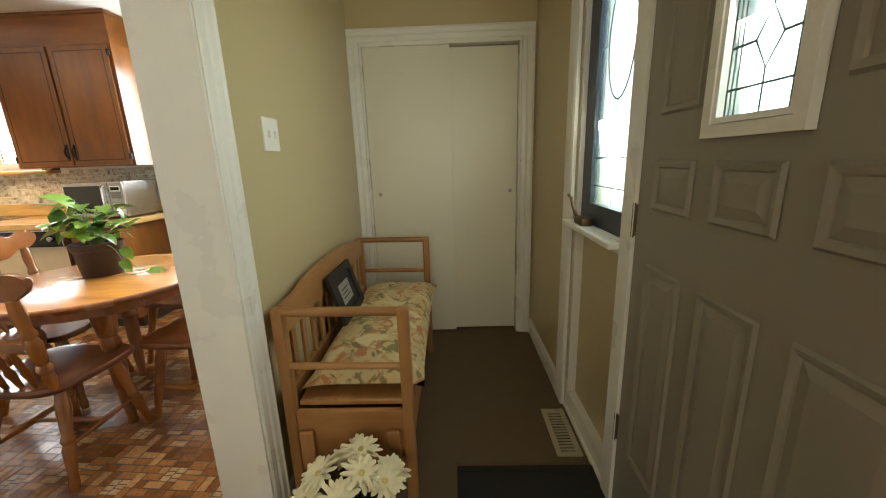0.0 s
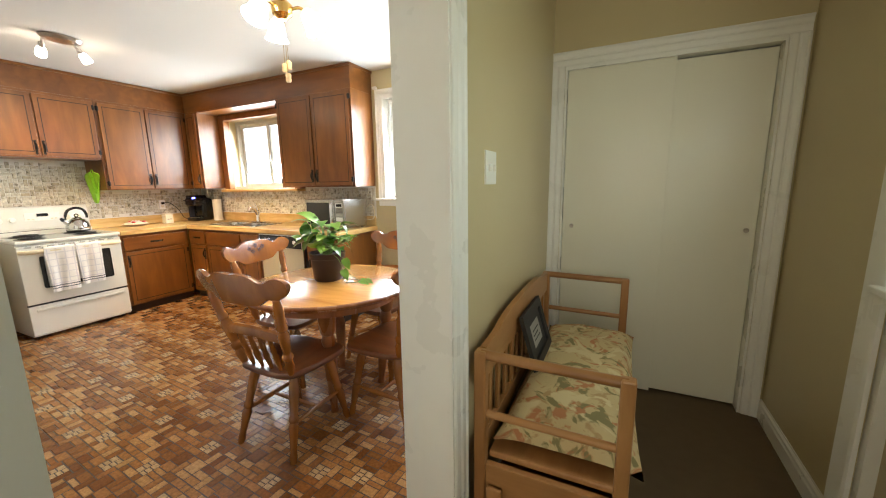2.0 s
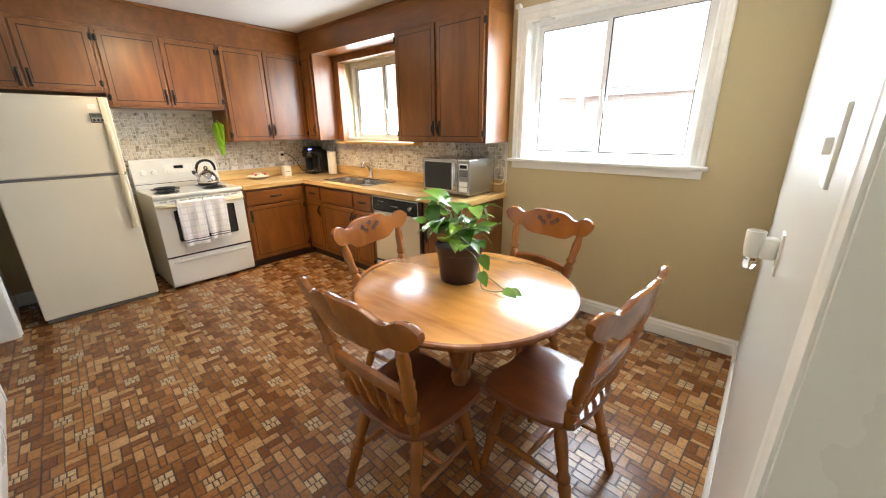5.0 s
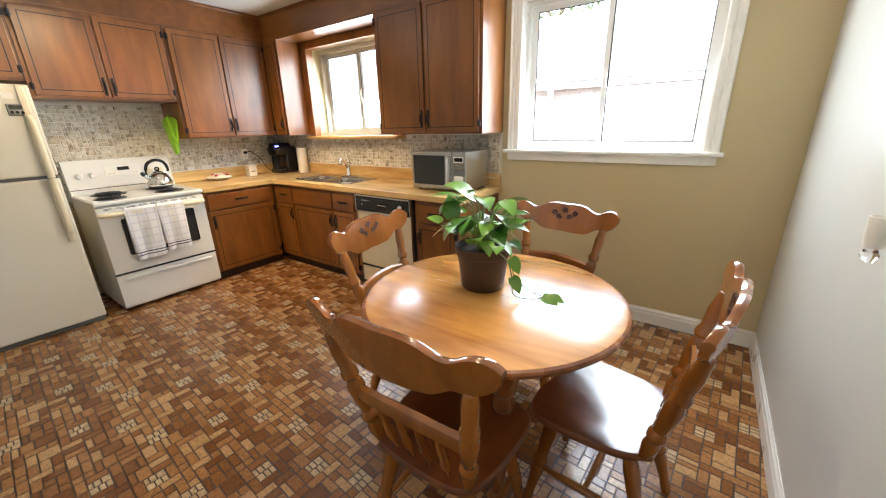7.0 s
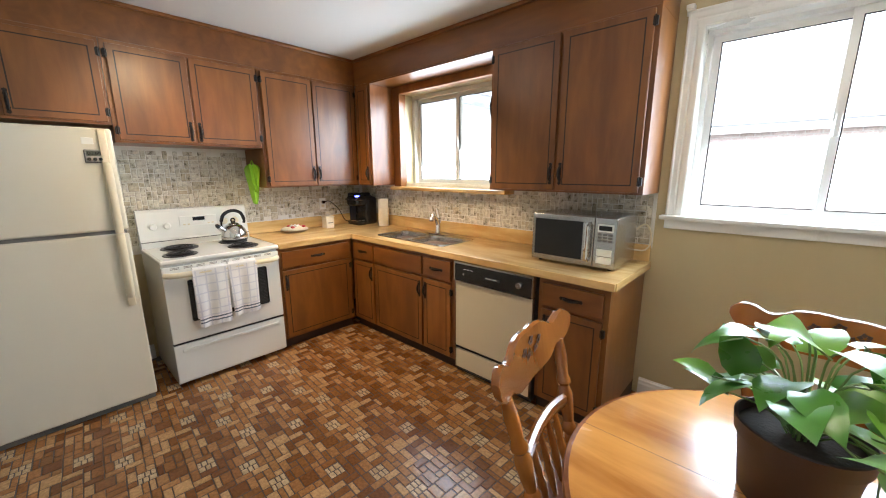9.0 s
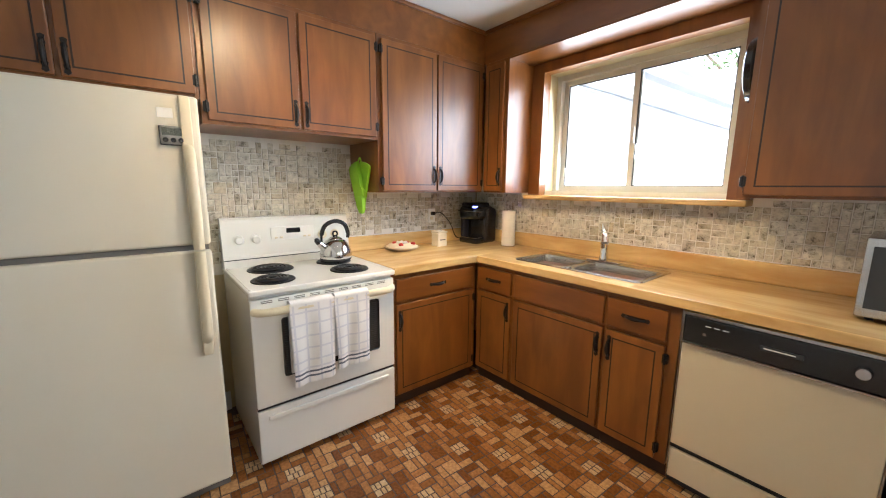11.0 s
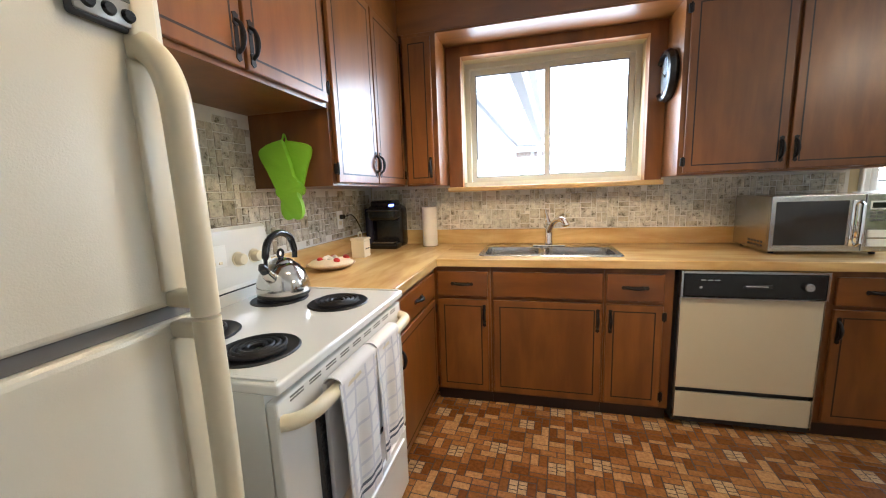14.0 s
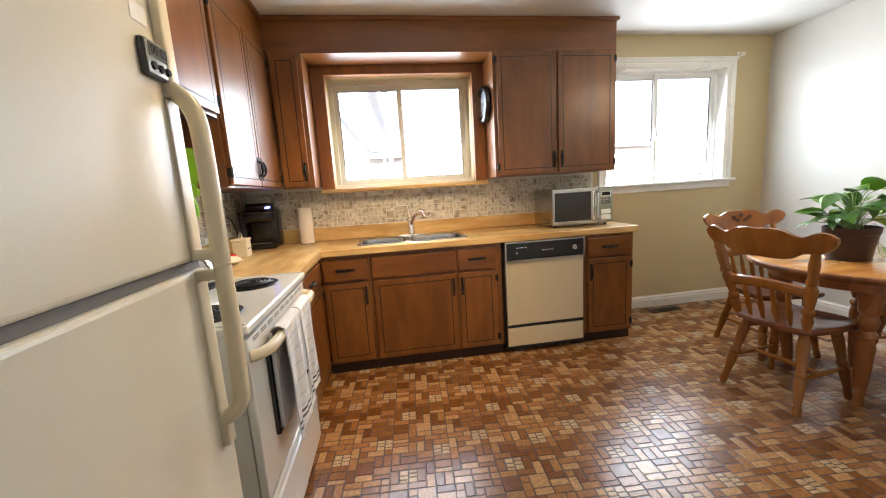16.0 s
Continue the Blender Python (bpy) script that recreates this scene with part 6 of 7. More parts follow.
bo = [(B0 + 0.02, 0.72), (B1 - 0.02, 0.72)] + [(v.x, v.y) for v in smooth_line([(B1 - 0.02, 0.83, 0), (B1 - 0.15, 0.835, 0), (B1 - 0.28, 0.86, 0), (B1 - 0.45, 0.868, 0), ((B0 + B1) / 2, 0.87, 0), (B0 + 0.45, 0.868, 0), (B0 + 0.28, 0.86, 0), (B0 + 0.15, 0.835, 0), (B0 + 0.02, 0.83, 0)], 4)]
part("back_rail", slab(bo, -0.011, 0.011, 0.003, frame_m((BXA - 0.002, 0, 0), Y_, Z_, X_)), PINE_Y, bn, "shaped top back rail")
part("lower_back_rail", box(BXA - 0.013, BXA + 0.009, B0 + 0.02, B1 - 0.02, 0.45, 0.52, 0.003), PINE_Y, bn)
for k in range(11):
    y = B0 + 0.09 + k * (B1 - B0 - 0.18) / 10
    part("slat", box(BXA - 0.008, BXA + 0.004, y - 0.018, y + 0.018, 0.52, 0.72, 0.002), PINE, bn)
part("seat_lid", box(BXA + 0.02, BXB + 0.02, B0 + 0.022, B1 - 0.022, 0.432, 0.455, 0.006), PINE_Y, bn, "lift-up seat lid")
part("front_panel", box(BXB - 0.014, BXB + 0.006, B0 + 0.02, B1 - 0.02, 0.235, 0.43, 0.003), PINE_Y, bn)
part("storage_floor", box(BXA, BXB - 0.015, B0 + 0.02, B1 - 0.02, 0.21, 0.232), PINE_Y, bn)
for x in (BXA + 0.055, BXB - 0.055):
    part("cleat", box(x - 0.025, x + 0.025, B0 - 0.035, B0 - 0.018, 0.20, 0.36, 0.005), PINE, bn)


def floral():
    m, nt, n, l, b = nodes_of("floral_cushion_fabric")
    tc = n.new("ShaderNodeTexCoord")
    base = (0.54, 0.42, 0.22)
    last = None
    for scale, col, lo, off in ((9, (0.44, 0.19, 0.08), 0.535, 0), (11, (0.22, 0.19, 0.08), 0.565, 31), (14, (0.42, 0.28, 0.13), 0.58, 77), (7, (0.62, 0.52, 0.29), 0.56, 13)):
        mp = n.new("ShaderNodeMapping")
        mp.inputs["Location"].default_value = (off, off, off)
        l.new(tc.outputs["Object"], mp.inputs["Vector"])
        t = n.new("ShaderNodeTexNoise")
        t.inputs["Scale"].default_value, t.inputs["Detail"].default_value, t.inputs["Distortion"].default_value = scale, 5, 1.4
        l.new(mp.outputs["Vector"], t.inputs["Vector"])
        r = n.new("ShaderNodeMapRange")
        r.inputs["From Min"].default_value, r.inputs["From Max"].default_value = lo, lo + 0.05
        l.new(t.outputs["Fac"], r.inputs["Value"])
        mx = n.new("ShaderNodeMix")
        mx.data_type = "RGBA"
        l.new(r.outputs["Result"], mx.inputs["Factor"])
        if last is None:
            mx.inputs["A"].default_value = (*base, 1)
        else:
            l.new(last, mx.inputs["A"])
        mx.inputs["B"].default_value = (*col, 1)
        last = mx.outputs["Result"]
    l.new(last, b.inputs["Base Color"])
    b.inputs["Roughness"].default_value = 0.9
    w = n.new("ShaderNodeTexNoise")
    w.inputs["Scale"].default_value = 400
    l.new(tc.outputs["Object"], w.inputs["Vector"])
    bp = n.new("ShaderNodeBump")
    bp.inputs["Strength"].default_value, bp.inputs["Distance"].default_value = 0.4, 0.001
    l.new(w.outputs["Fac"], bp.inputs["Height"])
    l.new(bp.outputs["Normal"], b.inputs["Normal"])
    return m


def pillow(x0, x1, y0, y1, z0, h, nx=14, ny=30, seed=2):
    """A stuffed cushion with pinched corners and soft dents."""
    bm = bmesh.new()
    sides = []
    for s in (1, -1):
        g = []
        for i in range(nx + 1):
            row = []
            for j in range(ny + 1):
                u, v = 2 * i / nx - 1, 2 * j / ny - 1
                puff = ((1 - u ** 4) * (1 - v ** 6)) ** 0.5
                nz = noise.noise((u * 2.2 + seed, v * 4, s)) * 0.25
                pull_ = 1 + 0.05 * (abs(u) ** 6) * (abs(v) ** 6) - 0.03 * (1 - abs(v) ** 2) * abs(u) ** 6
                z = z0 + h * 0.35 + (h * 0.65 * puff * (1 + nz) if s > 0 else -h * 0.35 * puff)
                row.append(bm.verts.new(((x0 + x1) / 2 + u * (x1 - x0) / 2 * pull_, (y0 + y1) / 2 + v * (y1 - y0) / 2 * pull_, z)))
            g.append(row)
        sides.append(g)
        for i in range(nx):
            for j in range(ny):
                bm.faces.new((g[i][j], g[i + 1][j], g[i + 1][j + 1], g[i][j + 1]))
    bmesh.ops.remove_doubles(bm, verts=bm.verts[:], dist=0.0005)
    return bm


single("bench_cushion", pillow(BXA + 0.045, BXB + 0.05, B0 + 0.05, B1 - 0.05, 0.457, 0.13), floral(), "floral beige cushion lying on the bench", "cushion", (0.7, 2.55, 0.457), smooth=True)
pf = thing("picture_frame", (0.55, 2.55, 0.58), "dark framed picture leaning on the bench back", "picture frame")
FM = pose(0.555, 2.52, 0.56, 0, 0, 0) @ Matrix.Rotation(radians(-17), 4, "Y") @ frame_m((0, 0, 0), Y_, Z_, X_)


def framed(bm):
    bm.transform(FM)
    return bm


part("frame", framed(join(slab([(-0.17, 0), (0.17, 0), (0.17, 0.04), (-0.17, 0.04)], 0, 0.018), slab([(-0.17, 0.21), (0.17, 0.21), (0.17, 0.25), (-0.17, 0.25)], 0, 0.018), slab([(-0.17, 0.04), (-0.13, 0.04), (-0.13, 0.21), (-0.17, 0.21)], 0, 0.018), slab([(0.13, 0.04), (0.17, 0.04), (0.17, 0.21), (0.13, 0.21)], 0, 0.018))), BLACK_MATT, pf, "dark wide frame")
part("mount", framed(slab([(-0.13, 0.04), (0.13, 0.04), (0.13, 0.21), (-0.13, 0.21)], 0.002, 0.006)), BLACK_MATT, pf)
part("print", framed(slab([(-0.075, 0.075), (0.075, 0.075), (0.075, 0.175), (-0.075, 0.175)], 0.0062, 0.007)), plain("grey_print", (0.32, 0.31, 0.28), 0.3), pf, "grey printed card")
part("print_lines", framed(join(*[slab([(-0.055, 0.10 + k * 0.02), (0.05 - 0.02 * (k % 2), 0.10 + k * 0.02), (0.05 - 0.02 * (k % 2), 0.106 + k * 0.02), (-0.055, 0.106 + k * 0.02)], 0.0071, 0.0074) for k in range(3)])), BLACK_MATT, pf, "dark printed lines")

# flowers at the foot of the bench
PETAL = plain("cream_petal", (0.86, 0.80, 0.55), 0.6, vary=0.08, scale=30)
FLC = plain("flower_centre", (0.62, 0.52, 0.16), 0.7, vary=0.2, scale=80)
DARKLEAF = plain("dark_foliage", (0.018, 0.03, 0.016), 0.5, vary=0.4, scale=20)
fl = thing("flower_arrangement", (0.71, 1.72, 0.004), "cream daisies in a dark pot on the entry floor", "flowers")
part("pot", lathe([(0, 0.004), (0.075, 0.004), (0.095, 0.15), (0.10, 0.16), (0.09, 0.162), (0.085, 0.145), (0, 0.145)], 24, Matrix.Translation((0.71, 1.72, 0))), BLACK_MATT, fl, "", True)
rf = random.Random(5)
for k, (dx, dy, dz) in enumerate([(-0.10, 0.05, 0.30), (0.03, 0.10, 0.345), (0.0, -0.06, 0.31), (0.12, 0.02, 0.30), (-0.06, -0.10, 0.25), (0.10, -0.10, 0.25), (-0.13, 0.0, 0.25), (0.05, 0.02, 0.33), (0.13, 0.09, 0.27), (-0.03, 0.13, 0.29)]):
    ctr = Vector((0.71 + dx, 1.72 + dy, dz + 0.02))
    nrm = Vector((dx * 2.2, dy * 2.2 - 0.25, 0.6)).normalized()
    q = Z_.rotation_difference(nrm).to_matrix().to_4x4()
    blooms = []
    for ringn, (cnt, ln, lift) in enumerate(((15, 0.068, 0.1), (12, 0.055, 0.4), (9, 0.038, 0.75))):
        for i in range(cnt):
            a = 2 * math.pi * i / cnt + ringn * 0.3 + rf.uniform(-0.1, 0.1)
            l2 = ln * rf.uniform(0.85, 1.1)
            w_ = 0.0085
            bm = bmesh.new()
            row = []
            for t, ww in ((0.1, 0.4), (0.5, 1.0), (0.85, 0.9), (1.0, 0.25)):
                for s in (-1, 0, 1):
                    row.append(bm.verts.new((t * l2, s * w_ * ww, lift * t * l2 * (1.2 - 0.7 * t) + (0.002 if s else 0))))
            for r_ in range(3):
                for s in range(2):
                    bm.faces.new((row[r_ * 3 + s], row[r_ * 3 + s + 1], row[r_ * 3 + s + 4], row[r_ * 3 + s + 3]))
            bm.transform(Matrix.Translation(ctr) @ q @ Matrix.Rotation(a, 4, "Z"))
            blooms.append(bm)
    b_ = part("bloom", join(*blooms), PETAL, fl, "cream daisy bloom", True)
    part("bloom_centre", lathe([(0, 0.012), (0.008, 0.010), (0.013, 0.003), (0.012, -0.002)], 12, Matrix.Translation(ctr) @ q), FLC, b_, "", True)
    part("stem", tube([(0.71 + dx * 0.3, 1.72 + dy * 0.3, 0.12), (0.71 + dx * 0.7, 1.72 + dy * 0.7, dz * 0.7), ctr - nrm * 0.003], 0.003, 6), DARKLEAF, fl)
for k in range(26):
    a = rf.uniform(0, 6.28)
    d = Vector((math.cos(a), math.sin(a), rf.uniform(-0.2, 0.7)))
    part("leaf", leaf_bm(Vector((0.71, 1.72, rf.uniform(0.15, 0.24))) + d * rf.uniform(0.02, 0.08), d, Z_, rf.uniform(0.06, 0.11)), DARKLEAF, fl, "", True)

# ---- lamps ----
SHADE = plain("lit_frosted_shade", (0.9, 0.88, 0.82), 0.4, emit=(1.0, 0.86, 0.70, 1.3))
LX, LY = -0.85, 2.47
fl2 = thing("ceiling_light", (LX, LY, ZC), "brass ceiling light with lit tulip shades and pull chains", "ceiling light")
part("canopy", lathe([(0, ZC - 0.001), (0.075, ZC - 0.001), (0.08, ZC - 0.02), (0.05, ZC - 0.05), (0.022, ZC - 0.07), (0.018, ZC - 0.15), (0.03, ZC - 0.18), (0.055, ZC - 0.205), (0.05, ZC - 0.25), (0.02, ZC - 0.275), (0, ZC - 0.275)], 28, Matrix.Translation((LX, LY, 0))), BRASS, fl2, "polished brass body", True)
for k in range(3):
    a = radians(30 + 120 * k)
    d = Vector((math.cos(a), math.sin(a), 0))
    c0 = Vector((LX, LY, ZC - 0.225))
    part("arm", tube(smooth_line([c0 + d * 0.04, c0 + d * 0.09 + Z_ * 0.01, c0 + d * 0.12 - Z_ * 0.01], 4), 0.008, 8), BRASS, fl2, "", True)
    m = Matrix.Translation(c0 + d * 0.12 - Z_ * 0.005) @ Z_.rotation_difference((d * 0.6 - Z_).normalized()).to_matrix().to_4x4()
    part("shade", lathe([(0.02, 0), (0.034, 0.015), (0.045, 0.05), (0.05, 0.085), (0.064, 0.11), (0.061, 0.111), (0.046, 0.085), (0.03, 0.02)], 20, m), SHADE, fl2, "lit frosted tulip shade", True)
    lamp("ceiling_lamp_bulb", "POINT", Matrix.Translation((m @ Vector((0, 0, 0.12)))), 0.5, (1.0, 0.76, 0.48), 0.05)
PULLM = plain("marbled_pull", (0.62, 0.47, 0.28), 0.35, vary=0.4, scale=60)
for dx, dy, z in ((-0.012, 0.0, 2.02), (0.006, 0.012, 2.035), (0.018, -0.01, 1.965)):
    part("pull_chain", tube([(LX + dx * 0.6, LY + dy * 0.6, ZC - 0.255), (LX + dx, LY + dy, z)], 0.0014, 5), BRASS, fl2, "thin pull chain")
    part("pull", lathe([(0, z), (0.012, z - 0.003), (0.016, z - 0.015), (0.013, z - 0.025), (0.016, z - 0.036), (0.012, z - 0.048), (0, z - 0.05)], 14, Matrix.Translation((LX + dx, LY + dy, 0))), PULLM, fl2, "marbled cream chain pull", True)
QX, QY = -3.10, 2.40
tl = thing("track_light", (QX, QY, ZC), "brushed nickel ceiling spotlight bar with frosted shades", "ceiling light")
part("plate", lathe([(0, ZC - 0.001), (0.10, ZC - 0.001), (0.105, ZC - 0.012), (0.09, ZC - 0.032), (0, ZC - 0.034)], 32, Matrix.Translation((QX, QY, 0)) @ Matrix.Diagonal((0.8, 1.25, 1, 1))), NICKEL, tl, "oval nickel ceiling plate", True)
for k, (dx, dy, wx, wy) in enumerate(((-0.03, -0.10, -1.6, 0.2), (0.0, 0.075, -0.35, 1.35))):
    p = Vector((QX + dx, QY + dy, ZC - 0.034))
    q_ = p + Vector((wx * 0.02, wy * 0.02, -0.035))
    part("arm", tube([p, p - Z_ * 0.015, q_], 0.009, 8), NICKEL, tl, "", True)
    way = Vector((wx * 0.55, wy * 0.55, -1)).normalized()
    m = Matrix.Translation(q_) @ Z_.rotation_difference(way).to_matrix().to_4x4()
    part("socket", lathe([(0, -0.01), (0.018, -0.01), (0.02, 0.02), (0, 0.02)], 14, m), NICKEL, tl, "", True)
    part("shade", lathe([(0.018, 0.02), (0.028, 0.035), (0.034, 0.075), (0.031, 0.095), (0.028, 0.075), (0.02, 0.03)], 18, m), SHADE, tl, "lit frosted shade", True)
    p = m @ Vector((0, 0, 0.105))
    lamp("spot_bulb", "SPOT", look(p, p + way), (4.2, 11.5)[k], (1.0, 0.70, 0.38), 0.03)
    lamp("spot_glow", "POINT", Matrix.Translation(p), 0.10, (1.0, 0.76, 0.48), 0.034)

# ---- outside ----
BRICK = pieces("pale_brick", [(0.40, 0.31, 0.27), (0.48, 0.39, 0.35), (0.44, 0.35, 0.31)], 0.85, True, 0.2, 30)
MORTAR = plain("mortar", (0.52, 0.50, 0.47), 0.9)
SHINGLE = plain("grey_shingles", (0.40, 0.39, 0.38), 0.9, vary=0.15, scale=8, bump=0.6, bump_scale=40)
ALU = plain("white_aluminium", (0.8, 0.81, 0.82), 0.4, vary=0.03)
GREY_ALU = plain("grey_aluminium", (0.56, 0.58, 0.62), 0.45, vary=0.05)
LAWN = plain("lawn_ground", (0.07, 0.10, 0.03), 0.95, vary=0.4, scale=3, bump=0.8, bump_scale=80)
setting("ground", box(-300, 300, -300, 300, -0.45, -0.35), LAWN, "grassy ground outside")
setting("pavement", box(-9, 6, 4.46, 10.4, -0.35, -0.30), plain("concrete_paving", (0.26, 0.255, 0.245), 0.9, vary=0.1, scale=3, bump=0.4, bump_scale=60), "pale concrete drive beside the house")
nh = thing("neighbour_house", (-1.5, 10.4, -0.35), "pale brick bungalow across the drive with grey shingle roof", "house")
part("wall", box(-8, 6, 10.45, 17, -0.35, 2.25), MORTAR, nh, "mortar bed")
bl, vs, fs = [], [], []
for r_ in range(33):
    z = -0.33 + r_ * 0.075
    for k in range(64):
        x = -8 + k * 0.215 + (0.107 if r_ % 2 else 0)
        i = len(vs)
        for yy in (10.44, 10.452):
            vs += [(x, yy, z), (x + 0.203, yy, z), (x + 0.203, yy, z + 0.064), (x, yy, z + 0.064)]
        fs += [(i, i + 1, i + 2, i + 3), (i, i + 4, i + 5, i + 1), (i + 3, i + 2, i + 6, i + 7), (i + 1, i + 5, i + 6, i + 2), (i, i + 3, i + 7, i + 4)]
bme = bpy.data.meshes.new("bricks")
bme.from_pydata([(x + 1.5, y - 10.4, z + 0.35) for x, y, z in vs], [], fs)
bme.materials.append(BRICK)
bob = tagged(new("bricks", bme), "courses of pale brick", "", "", "stuff")
bob.parent = nh
part("roof", strip([(0, 0), (0, 0.12), (3.6, 2.2), (7.2, 0.12), (7.2, 0)], 15, frame_m((-8.5, 10.25, 2.25), Y_, Z_, X_)), SHINGLE, nh, "low grey shingle roof")
part("gutter", box(-8.5, 6.5, 10.14, 10.25, 2.26, 2.38, 0.02), GREY_ALU, nh, "grey eaves gutter")
part("downpipe", box(-3.45, -3.37, 10.36, 10.43, -0.3, 2.2, 0.01), ALU, nh, "white downpipe")
part("fascia", box(-8.5, 6.5, 10.251, 10.27, 2.12, 2.25), ALU, nh, "white fascia")
TRANSL, tn_nt, tn, tl_, tb_ = nodes_of("translucent_roof_panel")
tb_.inputs["Base Color"].default_value = (0.8, 0.82, 0.82, 1)
tt_ = tn.new("ShaderNodeBsdfTranslucent")
tt_.inputs["Color"].default_value = (0.85, 0.88, 0.88, 1)
tm_ = tn.new("ShaderNodeMixShader")
tm_.inputs[0].default_value = 0.6
tl_.new(tb_.outputs[0], tm_.inputs[1])
tl_.new(tt_.outputs[0], tm_.inputs[2])
tl_.new(tm_.outputs[0], tn["Material Output"].inputs["Surface"])
aw = thing("patio_cover", (-4.2, 7.0, -0.3), "white aluminium carport cover with grey edge beams", "carport cover")


def plank(a, b, w, h):
    """A straight rectangular bar from a to b, w wide and h high."""
    a, b = Vector(a), Vector(b)
    d = (b - a).normalized()
    side = d.cross(Z_).normalized()
    return strip([(-w / 2, -h / 2), (w / 2, -h / 2), (w / 2, h / 2), (-w / 2, h / 2)], (b - a).length, frame_m(a, side, side.cross(d), d))


NEAR_R, FAR_R, NEAR_L, FAR_L = Vector((-3.53, 4.62, 2.31)), Vector((-3.26, 9.9, 2.33)), Vector((-4.05, 4.62, 2.31)), Vector((-3.72, 9.9, 2.25))
pan = bmesh.new()
lo = [pan.verts.new(v + Z_ * 0.05) for v in (NEAR_R, FAR_R, FAR_L - X_ * 0.05, NEAR_L - X_ * 0.05)]
hi = [pan.verts.new(v.co + Z_ * 0.04) for v in lo]
pan.faces.new(lo)
pan.faces.new(hi[::-1])
for k in range(4):
    pan.faces.new((lo[k], lo[(k + 1) % 4], hi[(k + 1) % 4], hi[k]))
part("roof_panel", pan, TRANSL, aw, "white roof panels")
part("beam", plank(NEAR_R, FAR_R, 0.10, 0.10), GREY_ALU, aw, "grey edge beam")
part("gutter", plank(NEAR_R + Vector((0.12, 0, 0.06)), FAR_R + Vector((0.12, 0, 0.06)), 0.07, 0.08), ALU, aw, "white edge gutter")
part("beam", plank(NEAR_L, FAR_L, 0.05, 0.05), GREY_ALU, aw, "thin grey wall beam")
for u in (0.18, 0.40, 0.62, 0.84):
    part("seam", plank(NEAR_L.lerp(FAR_L, u) + Z_ * 0.03, NEAR_R.lerp(FAR_R, u) + Z_ * 0.03, 0.03, 0.03), ALU, aw)
part("side_wall", plank(NEAR_L + Vector((-0.06, 0, -1.33)), FAR_L + Vector((-0.06, 0, -1.30)), 0.06, 2.6), ALU, aw, "white side wall")
part("post", box(-3.31, -3.21, 9.85, 9.95, -0.3, 2.27, 0.005), ALU, aw, "white post")
wl = thing("outdoor_lantern", (-3.80, 7.9, 1.5), "black outdoor lantern on a wall bracket", "lantern")
part("bracket", join(tube([(-3.88, 7.9, 1.70), (-3.68, 7.9, 1.70), (-3.66, 7.9, 1.66)], 0.012, 8), box(-3.885, -3.865, 7.87, 7.93, 1.48, 1.74)), BLACK_MATT, wl)
part("lantern", lathe([(0, 1.67), (0.03, 1.65), (0.09, 1.58), (0.075, 1.57), (0.05, 1.45), (0, 1.44)], 12, Matrix.Translation((-3.66, 7.9, 0))), BLACK_MATT, wl, "", True)
tr = thing("tree", (-7.2, 21, -0.35), "leafy green tree behind the neighbouring roof", "tree")
BARK = plain("bark", (0.12, 0.085, 0.06), 0.95, vary=0.3, scale=8, bump=1, bump_scale=20)
FOL = plain("tree_leaves", (0.06, 0.11, 0.025), 0.6, vary=0.5, scale=2)
limbs = [tube([(-7.2, 21, -0.35), (-7.15, 21, 2), (-7.0, 21.1, 5)], [0.28, 0.2, 0.12], 10)]
rt = random.Random(2)
tips = []
for k in range(14):
    a, zz = k * 2.4, 2.5 + k * 0.28
    e = Vector((-7.15 + math.cos(a) * rt.uniform(1, 2.2), 21 + math.sin(a) * rt.uniform(1, 2.2), zz + rt.uniform(0.8, 2)))
    limbs.append(tube([(-7.15, 21, zz), Vector((-7.15, 21, zz)).lerp(e, 0.5) + Z_ * 0.3, e], [0.08, 0.05, 0.02], 7))
    tips.append(e)
part("trunk", join(*limbs), BARK, tr, "tapered trunk with limbs", True)
vs, fs = [], []
for e in tips:
    for k in range(170):
        p = e + Vector((rt.gauss(0, 0.55), rt.gauss(0, 0.55), rt.gauss(0, 0.45)))
        u = Vector((rt.uniform(-1, 1), rt.uniform(-1, 1), rt.uniform(-1, 1))).normalized()
        w_ = u.orthogonal().normalized()
        i = len(vs)
        vs += [p - u * 0.09, p + w_ * 0.05, p + u * 0.09, p - w_ * 0.05]
        fs.append((i, i + 1, i + 2, i + 3))
cme = bpy.data.meshes.new("crown")
cme.from_pydata([(v.x + 7.2, v.y - 21, v.z + 0.35) for v in vs], [], fs)
cme.materials.append(FOL)
cob = tagged(new("crown", cme), "loose crown of small leaves")
cob.parent = tr

# ---- mosaic backsplash ----
MOSAIC_RANGE = [(0.48, 0.44, 0.35), (0.60, 0.56, 0.49), (0.67, 0.65, 0.59), (0.53, 0.47, 0.36), (0.71, 0.69, 0.62), (0.56, 0.53, 0.45), (0.67, 0.65, 0.58)]
# the spotlights' warm light is partly painted into the tile colour
MOSAIC = pieces("mosaic_tile", MOSAIC_RANGE, 0.13, True, 0.28, 60, 0.6, lamp_tint=(0.93, 0.88, 0.76), blotch=(0.10, 0.083, 0.05))
MOSAIC_1 = pieces("mosaic_tile_single", MOSAIC_RANGE, 0.13, False, 0.28, 60, 0.6, lamp_tint=(0.93, 0.88, 0.76), blotch=(0.10, 0.083, 0.05))
GROUT = plain("tile_grout", (0.68, 0.655, 0.59), 0.9, vary=0.1, scale=20)
bs_w = setting("backsplash_west", box(XW, XW + 0.006, 2.03, YN - 0.022, 0.86, 1.79), GROUT, "grey-brown basket-weave mosaic backsplash behind the stove")
